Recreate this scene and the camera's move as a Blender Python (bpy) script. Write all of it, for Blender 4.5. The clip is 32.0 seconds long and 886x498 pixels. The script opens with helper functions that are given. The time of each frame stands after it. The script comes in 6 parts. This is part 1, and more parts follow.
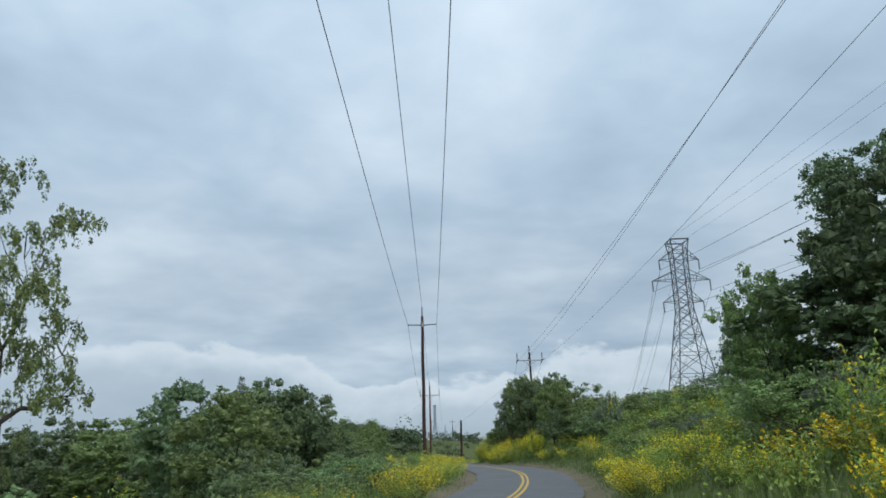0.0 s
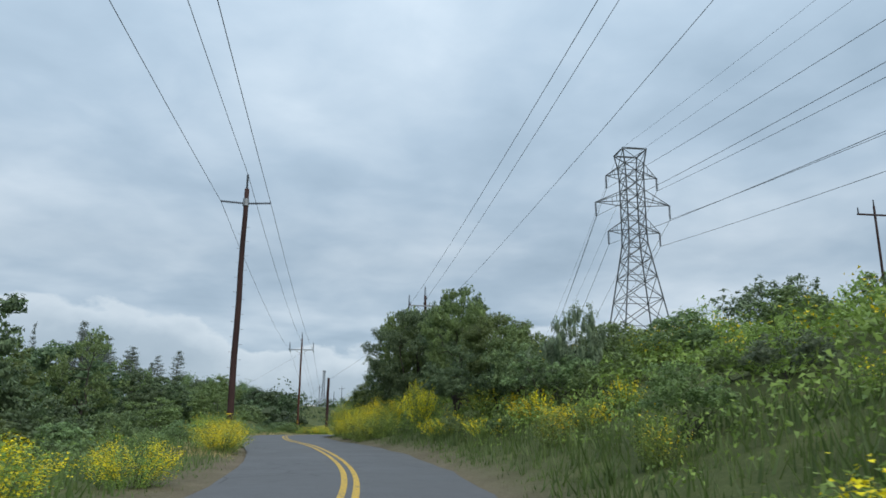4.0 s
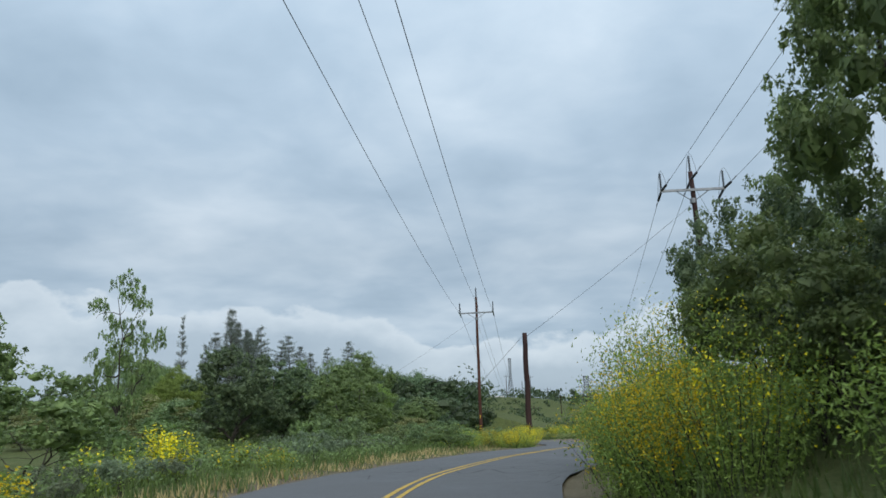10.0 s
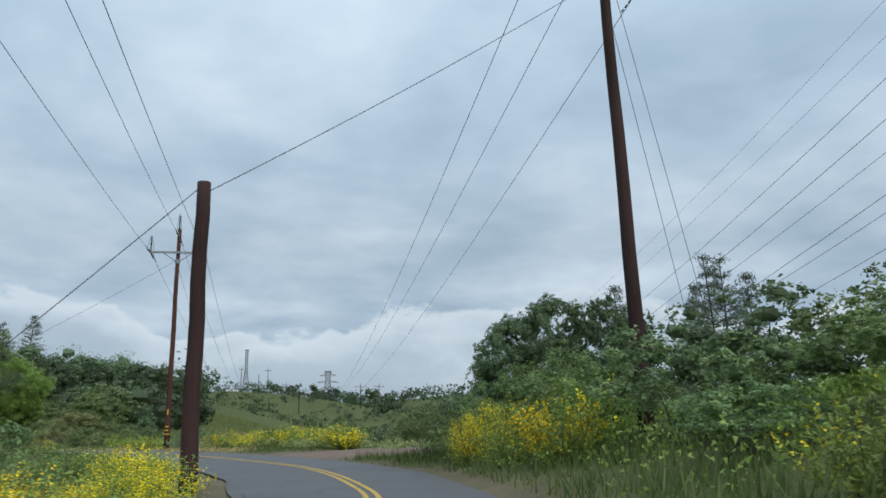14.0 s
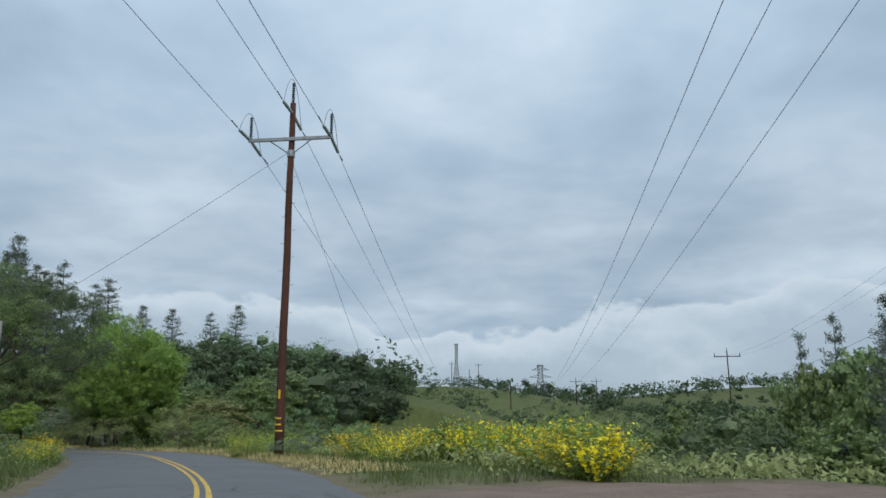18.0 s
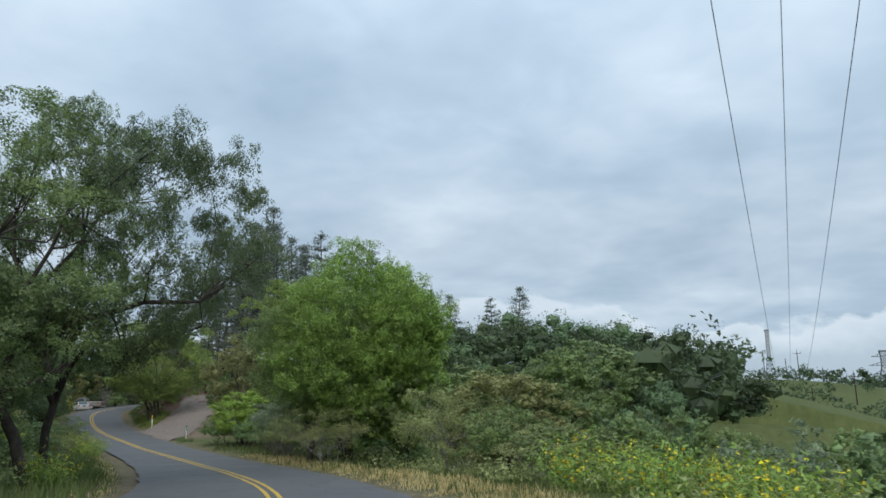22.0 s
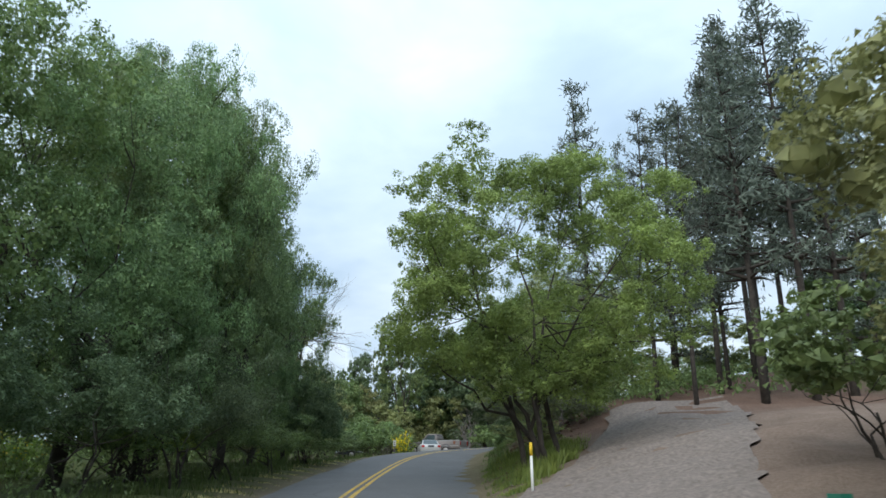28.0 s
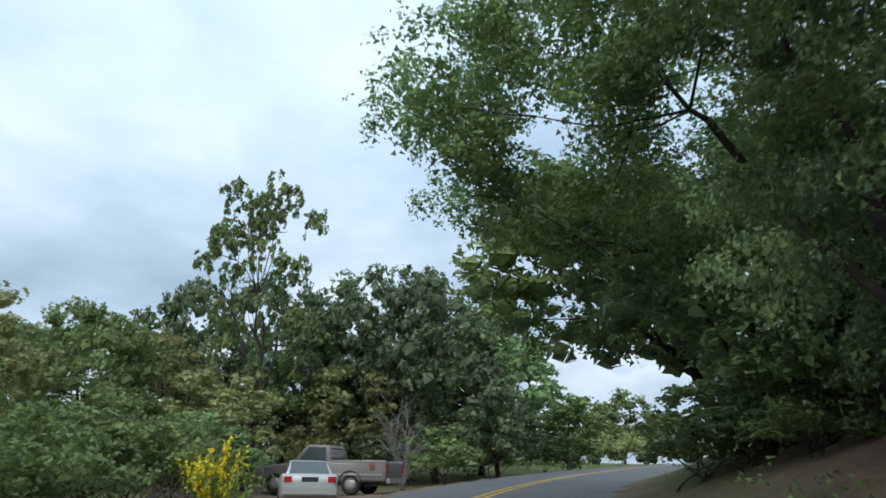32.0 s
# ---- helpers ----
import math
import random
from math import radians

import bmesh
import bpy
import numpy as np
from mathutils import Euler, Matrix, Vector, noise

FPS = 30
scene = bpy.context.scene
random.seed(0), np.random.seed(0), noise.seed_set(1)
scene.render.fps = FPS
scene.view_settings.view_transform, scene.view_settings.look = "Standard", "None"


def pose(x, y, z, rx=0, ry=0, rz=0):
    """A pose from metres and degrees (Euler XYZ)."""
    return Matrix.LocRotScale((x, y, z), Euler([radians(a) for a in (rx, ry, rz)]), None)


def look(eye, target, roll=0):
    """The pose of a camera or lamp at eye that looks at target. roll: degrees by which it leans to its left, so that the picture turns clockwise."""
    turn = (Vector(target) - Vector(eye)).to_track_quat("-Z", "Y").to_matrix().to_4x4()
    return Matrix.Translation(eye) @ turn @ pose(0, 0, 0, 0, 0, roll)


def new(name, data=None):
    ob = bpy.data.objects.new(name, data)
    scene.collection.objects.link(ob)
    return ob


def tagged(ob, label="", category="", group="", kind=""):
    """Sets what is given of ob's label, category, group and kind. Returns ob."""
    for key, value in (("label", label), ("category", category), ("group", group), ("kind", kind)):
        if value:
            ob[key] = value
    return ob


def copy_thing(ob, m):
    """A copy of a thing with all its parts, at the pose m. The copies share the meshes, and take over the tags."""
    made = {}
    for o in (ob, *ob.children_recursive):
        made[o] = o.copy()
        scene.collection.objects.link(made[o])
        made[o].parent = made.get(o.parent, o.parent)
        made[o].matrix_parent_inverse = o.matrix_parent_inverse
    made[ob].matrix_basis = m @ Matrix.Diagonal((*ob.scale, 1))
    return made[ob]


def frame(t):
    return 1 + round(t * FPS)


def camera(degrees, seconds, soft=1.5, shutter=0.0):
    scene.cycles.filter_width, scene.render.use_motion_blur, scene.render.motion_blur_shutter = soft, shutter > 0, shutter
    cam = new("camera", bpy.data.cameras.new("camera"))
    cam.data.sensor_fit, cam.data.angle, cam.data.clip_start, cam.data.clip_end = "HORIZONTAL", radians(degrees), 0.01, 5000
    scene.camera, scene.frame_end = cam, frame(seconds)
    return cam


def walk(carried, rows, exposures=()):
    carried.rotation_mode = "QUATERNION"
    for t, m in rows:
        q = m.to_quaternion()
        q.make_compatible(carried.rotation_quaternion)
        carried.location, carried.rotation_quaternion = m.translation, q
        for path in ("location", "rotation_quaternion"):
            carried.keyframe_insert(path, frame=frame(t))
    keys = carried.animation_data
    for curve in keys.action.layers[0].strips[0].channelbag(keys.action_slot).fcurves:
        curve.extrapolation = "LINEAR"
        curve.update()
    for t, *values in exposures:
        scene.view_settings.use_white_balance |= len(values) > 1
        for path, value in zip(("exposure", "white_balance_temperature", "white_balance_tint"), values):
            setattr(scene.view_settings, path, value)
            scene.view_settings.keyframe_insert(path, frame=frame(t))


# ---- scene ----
cam = camera(61.86, 32.0, soft=1.6, shutter=0.12)
PATH = [
    (0.0, pose(-0.00, 0.00, 1.35, 105.97, 1.56, 0.50)),
    (0.5, pose(0.07, 3.89, 1.33, 105.74, 1.15, -4.53)),
    (1.0, pose(0.33, 7.80, 1.31, 105.21, 0.57, -8.20)),
    (1.5, pose(0.74, 11.74, 1.31, 104.44, 0.12, -10.37)),
    (2.0, pose(1.32, 15.63, 1.32, 103.63, -0.11, -11.24)),
    (2.5, pose(2.02, 19.55, 1.35, 103.02, -0.19, -11.12)),
    (3.0, pose(2.73, 23.50, 1.40, 102.85, -0.21, -10.31)),
    (3.5, pose(3.36, 27.44, 1.46, 103.18, -0.19, -9.03)),
    (4.0, pose(3.92, 31.33, 1.54, 103.72, -0.50, -7.60)),
    (4.5, pose(4.39, 35.21, 1.63, 104.35, -0.84, -6.08)),
    (5.0, pose(4.78, 39.10, 1.72, 104.93, -1.11, -4.56)),
    (5.5, pose(5.07, 43.02, 1.81, 105.33, -1.25, -3.11)),
    (6.0, pose(5.27, 47.00, 1.88, 105.39, -1.18, -1.81)),
    (6.5, pose(5.20, 50.89, 1.95, 105.47, -0.81, -0.39)),
    (7.0, pose(5.00, 54.72, 2.01, 105.57, -0.55, 1.32)),
    (7.5, pose(4.67, 58.58, 2.06, 105.55, -0.37, 3.12)),
    (8.0, pose(4.24, 62.44, 2.11, 105.44, -0.25, 4.79)),
    (8.5, pose(3.76, 66.31, 2.14, 104.92, 0.05, 6.05)),
    (9.0, pose(3.26, 70.19, 2.17, 104.18, 0.55, 6.81)),
    (9.5, pose(2.73, 74.08, 2.20, 103.53, 1.13, 7.01)),
    (10.0, pose(2.19, 77.98, 2.22, 103.13, 1.62, 6.63)),
    (10.5, pose(1.71, 81.94, 2.24, 102.98, 1.82, 5.59)),
    (11.0, pose(1.39, 85.93, 2.26, 102.95, 1.73, 3.80)),
    (11.5, pose(1.27, 89.92, 2.27, 102.96, 1.57, 1.28)),
    (12.0, pose(1.41, 93.87, 2.29, 102.90, 1.41, -1.73)),
    (12.5, pose(1.75, 97.83, 2.30, 102.84, 1.32, -5.02)),
    (13.0, pose(2.32, 101.77, 2.31, 102.79, 1.22, -8.18)),
    (13.5, pose(3.07, 105.56, 2.30, 102.73, 1.12, -10.84)),
    (14.0, pose(3.72, 109.27, 2.27, 102.48, 0.98, -13.02)),
    (14.5, pose(4.30, 112.91, 2.23, 102.16, 0.70, -14.52)),
    (15.0, pose(4.82, 116.46, 2.18, 101.88, 0.30, -15.13)),
    (15.5, pose(5.30, 119.90, 2.11, 101.73, -0.15, -14.61)),
    (16.0, pose(5.76, 123.22, 2.04, 101.81, -0.54, -12.68)),
    (16.5, pose(6.12, 126.61, 1.98, 101.95, -0.67, -9.48)),
    (17.0, pose(6.34, 130.20, 1.91, 102.12, -0.40, -5.30)),
    (17.5, pose(6.19, 133.96, 1.84, 102.32, -0.04, -1.01)),
    (18.0, pose(5.78, 137.81, 1.78, 102.48, 0.27, 3.06)),
    (18.5, pose(5.11, 141.71, 1.73, 102.58, 0.59, 6.73)),
    (19.0, pose(4.14, 145.67, 1.66, 102.71, 0.98, 10.06)),
    (19.5, pose(3.05, 149.58, 1.59, 102.79, 1.07, 13.06)),
    (20.0, pose(1.61, 153.42, 1.51, 102.93, 0.83, 15.71)),
    (20.5, pose(0.11, 157.22, 1.43, 102.88, 0.77, 18.16)),
    (21.0, pose(-1.60, 161.02, 1.35, 102.72, 0.85, 20.38)),
    (21.5, pose(-3.54, 164.78, 1.29, 102.66, 0.77, 22.40)),
    (22.0, pose(-5.48, 168.49, 1.23, 102.59, 0.61, 24.38)),
    (22.5, pose(-7.43, 172.15, 1.16, 102.47, 0.13, 26.56)),
    (23.0, pose(-9.55, 175.75, 1.07, 102.41, -0.31, 29.17)),
    (23.5, pose(-11.95, 179.30, 0.97, 102.44, -0.85, 32.23)),
    (24.0, pose(-14.66, 182.70, 0.86, 102.50, -1.36, 35.58)),
    (24.5, pose(-17.84, 186.01, 0.75, 102.57, -1.68, 38.89)),
    (25.0, pose(-21.23, 189.27, 0.65, 102.72, -1.55, 41.98)),
    (25.5, pose(-24.80, 192.44, 0.57, 103.05, -1.09, 44.73)),
    (26.0, pose(-28.46, 195.55, 0.52, 103.62, -0.61, 47.15)),
    (26.5, pose(-32.14, 198.64, 0.51, 104.41, -0.42, 49.26)),
    (27.0, pose(-36.09, 201.66, 0.53, 105.24, -0.32, 50.94)),
    (27.5, pose(-40.23, 204.60, 0.58, 106.10, -0.21, 52.19)),
    (28.0, pose(-44.47, 207.49, 0.68, 106.95, -0.08, 53.03)),
    (28.5, pose(-48.71, 210.33, 0.83, 107.70, -0.00, 53.50)),
    (29.0, pose(-52.85, 213.14, 1.04, 108.23, -0.05, 53.70)),
    (29.5, pose(-56.91, 215.97, 1.29, 108.54, -0.22, 53.61)),
    (30.0, pose(-61.00, 218.83, 1.58, 108.66, -0.46, 53.15)),
    (30.5, pose(-64.98, 221.69, 1.90, 108.60, -0.50, 52.10)),
    (31.0, pose(-68.79, 224.79, 2.23, 108.42, -0.57, 50.58)),
    (31.5, pose(-72.48, 228.06, 2.58, 108.02, -0.75, 48.52)),
    (32.0, pose(-75.99, 231.45, 2.92, 107.42, -0.75, 46.12)),
]
walk(cam, PATH, exposures=[(0, 0, 6500, 10), (16, 0, 6500, 10), (17.8, -0.07, 6450, 10), (20, -0.04, 6450, 10), (22.5, 0.14, 6500, 10), (24, 0.28, 6500, 10), (25, 0.44, 7000, 14), (26, 0.45, 6750, 13), (28.4, 0.55, 6350, 10), (29, 0.88, 7000, 12),
                            (30.12, 0.86, 7500, 26), (30.36, 0.48, 6450, 14), (31, 0.38, 6250, 13), (32, 0.36, 6300, 10)])

# ---- sky and light ----
world = bpy.data.worlds.new("overcast_sky")
scene.world = world
world.use_nodes = True
wn, wl = world.node_tree.nodes, world.node_tree.links
wn.clear()


def wnode(kind, **values):
    n = wn.new(kind)
    for key, v in values.items():
        n.inputs[key].default_value = v
    return n


def wmath(op, a, b):
    n = wn.new("ShaderNodeMath")
    n.operation = op
    for i, v in enumerate((a, b)):
        if isinstance(v, (int, float)):
            n.inputs[i].default_value = v
        else:
            wl.new(v, n.inputs[i])
    return n.outputs[0]


def wramp(fac, stops):
    n = wn.new("ShaderNodeValToRGB")
    wl.new(fac, n.inputs[0])
    e = n.color_ramp.elements
    while len(e) < len(stops):
        e.new(0.5)
    for el, (p, c) in zip(e, stops):
        el.position, el.color = p, (*c, 1) if len(c) == 3 else c
    return n.outputs[0]


def wmix(fac, a, b):
    n = wn.new("ShaderNodeMix")
    n.data_type = "RGBA"
    for i, v in ((0, fac), (6, a), (7, b)):
        if isinstance(v, (int, float)):
            n.inputs[i].default_value = v
        else:
            wl.new(v, n.inputs[i])
    return n.outputs[2]


tc = wn.new("ShaderNodeTexCoord")
sep = wn.new("ShaderNodeSeparateXYZ")
wl.new(tc.outputs["Generated"], sep.inputs[0])
up = wmath("MAXIMUM", sep.outputs[2], 0.0)
den = wmath("ADD", up, 0.16)
flat = wn.new("ShaderNodeCombineXYZ")
wl.new(wmath("DIVIDE", sep.outputs[0], den), flat.inputs[0])
wl.new(wmath("DIVIDE", sep.outputs[1], den), flat.inputs[1])
big = wnode("ShaderNodeTexNoise", Scale=1.15, Detail=4.0, Roughness=0.48, Distortion=0.2)
wl.new(flat.outputs[0], big.inputs["Vector"])
fine = wnode("ShaderNodeTexNoise", Scale=4.2, Detail=6.0, Roughness=0.55, Distortion=0.3)
wl.new(flat.outputs[0], fine.inputs["Vector"])
cover = wmath("ADD", wmath("MULTIPLY", big.outputs["Fac"], 0.8), wmath("MULTIPLY", fine.outputs["Fac"], 0.2))
layer = wramp(cover, [(0.34, (0.385, 0.495, 0.6)), (0.46, (0.485, 0.60, 0.71)), (0.56, (0.61, 0.715, 0.81)), (0.68, (0.78, 0.865, 0.94))])
# low heaped cloud along the skyline: pale rounded tops over grey-blue bases
heapc = wn.new("ShaderNodeMapping")
heapc.inputs["Scale"].default_value = (1.0, 1.0, 1.7)
wl.new(tc.outputs["Generated"], heapc.inputs[0])
bank = wnode("ShaderNodeTexNoise", Scale=3.1, Detail=1.0, Roughness=0.4)
wl.new(heapc.outputs[0], bank.inputs["Vector"])
heapn = wnode("ShaderNodeTexNoise", Scale=11.0, Detail=7.0, Roughness=0.52)
wl.new(heapc.outputs[0], heapn.inputs["Vector"])
top = wmath("ADD", wmath("MULTIPLY", bank.outputs["Fac"], 0.23), wmath("MULTIPLY", heapn.outputs["Fac"], 0.13))
depth = wmath("SUBTRACT", wmath("SUBTRACT", top, 0.055), up)
mask = wramp(wmath("ADD", wmath("MULTIPLY", depth, 28.0), 0.4), [(0.36, (0, 0, 0)), (0.62, (1, 1, 1))])
body = wramp(wmath("MULTIPLY", depth, 8.0), [(0.0, (0.80, 0.875, 0.93)), (0.16, (0.70, 0.785, 0.855)), (0.42, (0.52, 0.615, 0.70)), (0.9, (0.42, 0.515, 0.605))])
heap = wmix(wmath("MULTIPLY", mask, 0.9), layer, body)
# the cover is thinner and brighter overhead
shade = wramp(up, [(0.0, (0.82, 0.82, 0.82)), (0.22, (0.79, 0.79, 0.79)), (0.36, (0.94, 0.94, 0.94)), (0.52, (1.05, 1.05, 1.05)), (1.0, (1.12, 1.12, 1.12))])
thick = wn.new("ShaderNodeVectorMath")
thick.operation = "MULTIPLY"
wl.new(heap, thick.inputs[0])
wl.new(shade, thick.inputs[1])
clouds = thick.outputs[0]
sky = wn.new("ShaderNodeTexSky")
sky.sky_type, sky.sun_disc = "NISHITA", False
sky.sun_elevation, sky.sun_rotation = radians(43), radians(160)
skyc = wn.new("ShaderNodeVectorMath")
skyc.operation = "SCALE"
skyc.inputs[3].default_value = 0.1
wl.new(sky.outputs[0], skyc.inputs[0])
bg = wnode("ShaderNodeBackground", Strength=1.08)
tone = wn.new("ShaderNodeVectorMath")
tone.operation = "MULTIPLY"
tone.inputs[1].default_value = (0.965, 1.0, 1.03)
wl.new(wmix(0.94, skyc.outputs[0], clouds), tone.inputs[0])
wl.new(tone.outputs[0], bg.inputs[0])
wo = wn.new("ShaderNodeOutputWorld")
wl.new(bg.outputs[0], wo.inputs[0])

sun = new("sun", bpy.data.lights.new("sun", "SUN"))
sun.data.energy, sun.data.angle, sun.data.color = 1.8, radians(60), (1.0, 0.97, 0.92)
sun.matrix_world = look((35, -95, 95), (0, 0, 0))


# ---- materials ----
def material(name, rough=0.8, metal=0.0, spec=0.4):
    m = bpy.data.materials.new(name)
    m.use_nodes = True
    b = m.node_tree.nodes["Principled BSDF"]
    b.inputs["Roughness"].default_value, b.inputs["Metallic"].default_value = rough, metal
    b.inputs["Specular IOR Level"].default_value = spec
    return m, m.node_tree, b


def noise_of(nt, scale, detail=4.0, rough=0.55, coord="Object", stretch=None):
    t = nt.nodes.new("ShaderNodeTexCoord")
    n = nt.nodes.new("ShaderNodeTexNoise")
    n.inputs["Scale"].default_value, n.inputs["Detail"].default_value, n.inputs["Roughness"].default_value = scale, detail, rough
    src = t.outputs[coord]
    if stretch:
        mp = nt.nodes.new("ShaderNodeMapping")
        mp.inputs["Scale"].default_value = stretch
        nt.links.new(src, mp.inputs[0])
        src = mp.outputs[0]
    nt.links.new(src, n.inputs["Vector"])
    return n.outputs["Fac"]


def ramp(nt, fac, stops):
    n = nt.nodes.new("ShaderNodeValToRGB")
    nt.links.new(fac, n.inputs[0])
    e = n.color_ramp.elements
    while len(e) < len(stops):
        e.new(0.5)
    for el, (p, c) in zip(e, stops):
        el.position, el.color = p, (*c, 1)
    return n.outputs[0]


def mix(nt, fac, a, b, blend="MIX"):
    n = nt.nodes.new("ShaderNodeMix")
    n.data_type, n.blend_type = "RGBA", blend
    for i, v in ((0, fac), (6, a), (7, b)):
        if isinstance(v, tuple):
            n.inputs[i].default_value = (*v, 1)
        elif isinstance(v, (int, float)):
            n.inputs[i].default_value = v
        else:
            nt.links.new(v, n.inputs[i])
    return n.outputs[2]


def bump(nt, b, height, strength=0.4, dist=0.02):
    n = nt.nodes.new("ShaderNodeBump")
    n.inputs["Strength"].default_value, n.inputs["Distance"].default_value = strength, dist
    nt.links.new(height, n.inputs["Height"])
    nt.links.new(n.outputs[0], b.inputs["Normal"])


def plain(name, colour, rough=0.6, metal=0.0, vary=0.25, scale=6.0, bumped=0.1):
    m, nt, b = material(name, rough, metal)
    f = noise_of(nt, scale, 5.0)
    lo, hi = tuple(c * (1 - vary) for c in colour), tuple(min(1, c * (1 + vary)) for c in colour)
    nt.links.new(ramp(nt, f, [(0.3, lo), (0.7, hi)]), b.inputs["Base Color"])
    if bumped:
        bump(nt, b, noise_of(nt, scale * 6, 3.0), bumped, 0.01)
    return m


def foliage(name, dark, mid, light, trans=0.5, clump=0.45, rough=0.6):
    """Leaves: hue by leaf, by branch and by plant, clump shading mixed in by noise, with light passing through."""
    m, nt, b = material(name, rough, 0.0, 0.3)
    g = nt.nodes.new("ShaderNodeNewGeometry")
    info = nt.nodes.new("ShaderNodeObjectInfo")
    leafc = ramp(nt, g.outputs["Random Per Island"], [(0.0, dark), (0.5, mid), (1.0, light)])
    patch = ramp(nt, noise_of(nt, clump, 2.0), [(0.35, tuple(c * 0.72 for c in mid)), (0.65, tuple(c * 1.15 for c in light))])
    # tuft-sized noise, dark to pale, imitates light and shade among the clumps
    tuft = ramp(nt, noise_of(nt, clump * 4.2, 2.0), [(0.38, tuple(c * 0.6 for c in dark)), (0.5, mid), (0.64, tuple(c * 1.3 for c in light))])
    c = mix(nt, 0.4, mix(nt, 0.45, leafc, patch), tuft)
    hue = nt.nodes.new("ShaderNodeHueSaturation")
    for i, (lo, span) in ((0, (0.485, 0.03)), (2, (0.82, 0.36))):
        mm = nt.nodes.new("ShaderNodeMath")
        mm.operation = "MULTIPLY_ADD"
        nt.links.new(info.outputs["Random"], mm.inputs[0])
        mm.inputs[1].default_value, mm.inputs[2].default_value = span, lo
        nt.links.new(mm.outputs[0], hue.inputs[i])
    nt.links.new(c, hue.inputs["Color"])
    nt.links.new(hue.outputs[0], b.inputs["Base Color"])
    tr = nt.nodes.new("ShaderNodeBsdfTranslucent")
    nt.links.new(hue.outputs[0], tr.inputs[0])
    dim = mix(nt, 1.0 - trans, hue.outputs[0], (0, 0, 0))
    nt.links.new(dim, tr.inputs[0])
    mx = nt.nodes.new("ShaderNodeAddShader")
    nt.links.new(b.outputs[0], mx.inputs[0])
    nt.links.new(tr.outputs[0], mx.inputs[1])
    nt.links.new(mx.outputs[0], nt.nodes["Material Output"].inputs[0])
    return m


OAK = foliage("oak_leaves", (0.062, 0.090, 0.035), (0.101, 0.148, 0.050), (0.169, 0.226, 0.078))
LIVE = foliage("live_oak_leaves", (0.067, 0.113, 0.054), (0.119, 0.179, 0.075), (0.199, 0.270, 0.109))
DARKLIVE = foliage("dark_live_oak_leaves", (0.041, 0.068, 0.036), (0.073, 0.112, 0.052), (0.125, 0.171, 0.080))
FRESH = foliage("fresh_oak_leaves", (0.092, 0.146, 0.025), (0.161, 0.230, 0.040), (0.246, 0.323, 0.068))
OAKY = foliage("olive_green_oak_leaves", (0.080, 0.120, 0.028), (0.137, 0.194, 0.042), (0.219, 0.286, 0.065))
DULLOAK = foliage("dull_olive_oak_leaves", (0.074, 0.102, 0.029), (0.126, 0.168, 0.044), (0.203, 0.252, 0.068))
SCRUB = foliage("scrub_oak_leaves", (0.082, 0.104, 0.065), (0.135, 0.163, 0.097), (0.210, 0.241, 0.145))
OLIVE = foliage("olive_leaves", (0.109, 0.123, 0.051), (0.169, 0.187, 0.071), (0.249, 0.268, 0.109))
SAGE = foliage("grey_shrub_leaves", (0.073, 0.096, 0.058), (0.116, 0.150, 0.088), (0.173, 0.213, 0.128))
BROOM = foliage("broom_green", (0.087, 0.133, 0.029), (0.146, 0.216, 0.045), (0.225, 0.298, 0.065))
FLOWER = foliage("broom_flowers", (0.42, 0.30, 0.008), (0.62, 0.48, 0.012), (0.78, 0.64, 0.03), trans=0.3, clump=2.0)
NEEDLE = foliage("pine_needles", (0.055, 0.072, 0.055), (0.085, 0.105, 0.08), (0.13, 0.155, 0.12), trans=0.3)
LAWN = foliage("fresh_grass_blades", (0.07, 0.105, 0.02), (0.115, 0.16, 0.032), (0.17, 0.21, 0.05), clump=0.25)
GRASSM = foliage("grass_blades", (0.039, 0.065, 0.015), (0.065, 0.098, 0.024), (0.104, 0.130, 0.041), clump=0.25)
STRAW = foliage("dry_grass", (0.26, 0.20, 0.08), (0.38, 0.30, 0.13), (0.5, 0.42, 0.22), clump=0.3)
FARLEAF = foliage("distant_leaves", (0.023, 0.042, 0.022), (0.041, 0.066, 0.029), (0.068, 0.098, 0.041), clump=0.05)
BARK = plain("bark", (0.055, 0.046, 0.038), 0.95, 0, 0.45, 5.0, 0.6)
GREYBARK = plain("grey_twigs", (0.2, 0.18, 0.165), 0.95, 0, 0.3, 5.0, 0.3)


def pole_wood(name, a, b_):
    m, nt, b = material(name, 0.85, 0, 0.25)
    streak = noise_of(nt, 3.0, 6.0, 0.6, stretch=(8, 8, 0.35))
    broad = noise_of(nt, 0.35, 3.0)
    nt.links.new(mix(nt, 0.5, ramp(nt, streak, [(0.3, a), (0.7, b_)]), ramp(nt, broad, [(0.35, a), (0.65, b_)])), b.inputs["Base Color"])
    bump(nt, b, streak, 0.5, 0.01)
    return m


POLEWOOD = pole_wood("brown_pole_wood", (0.045, 0.02, 0.014), (0.115, 0.05, 0.034))
DARKWOOD = pole_wood("tarred_pole_wood", (0.024, 0.013, 0.012), (0.066, 0.036, 0.032))
GREYWOOD = pole_wood("weathered_pole_wood", (0.16, 0.15, 0.135), (0.28, 0.265, 0.24))
STEEL = plain("galvanised_steel", (0.27, 0.285, 0.3), 0.55, 0.6, 0.2, 3.0, 0.05)
LATTICE = plain("dull_lattice_steel", (0.12, 0.13, 0.14), 0.6, 0.3, 0.2, 1.0, 0.0)
GLAZE = plain("dark_insulator", (0.045, 0.05, 0.06), 0.35, 0.0, 0.2, 8.0, 0.0)
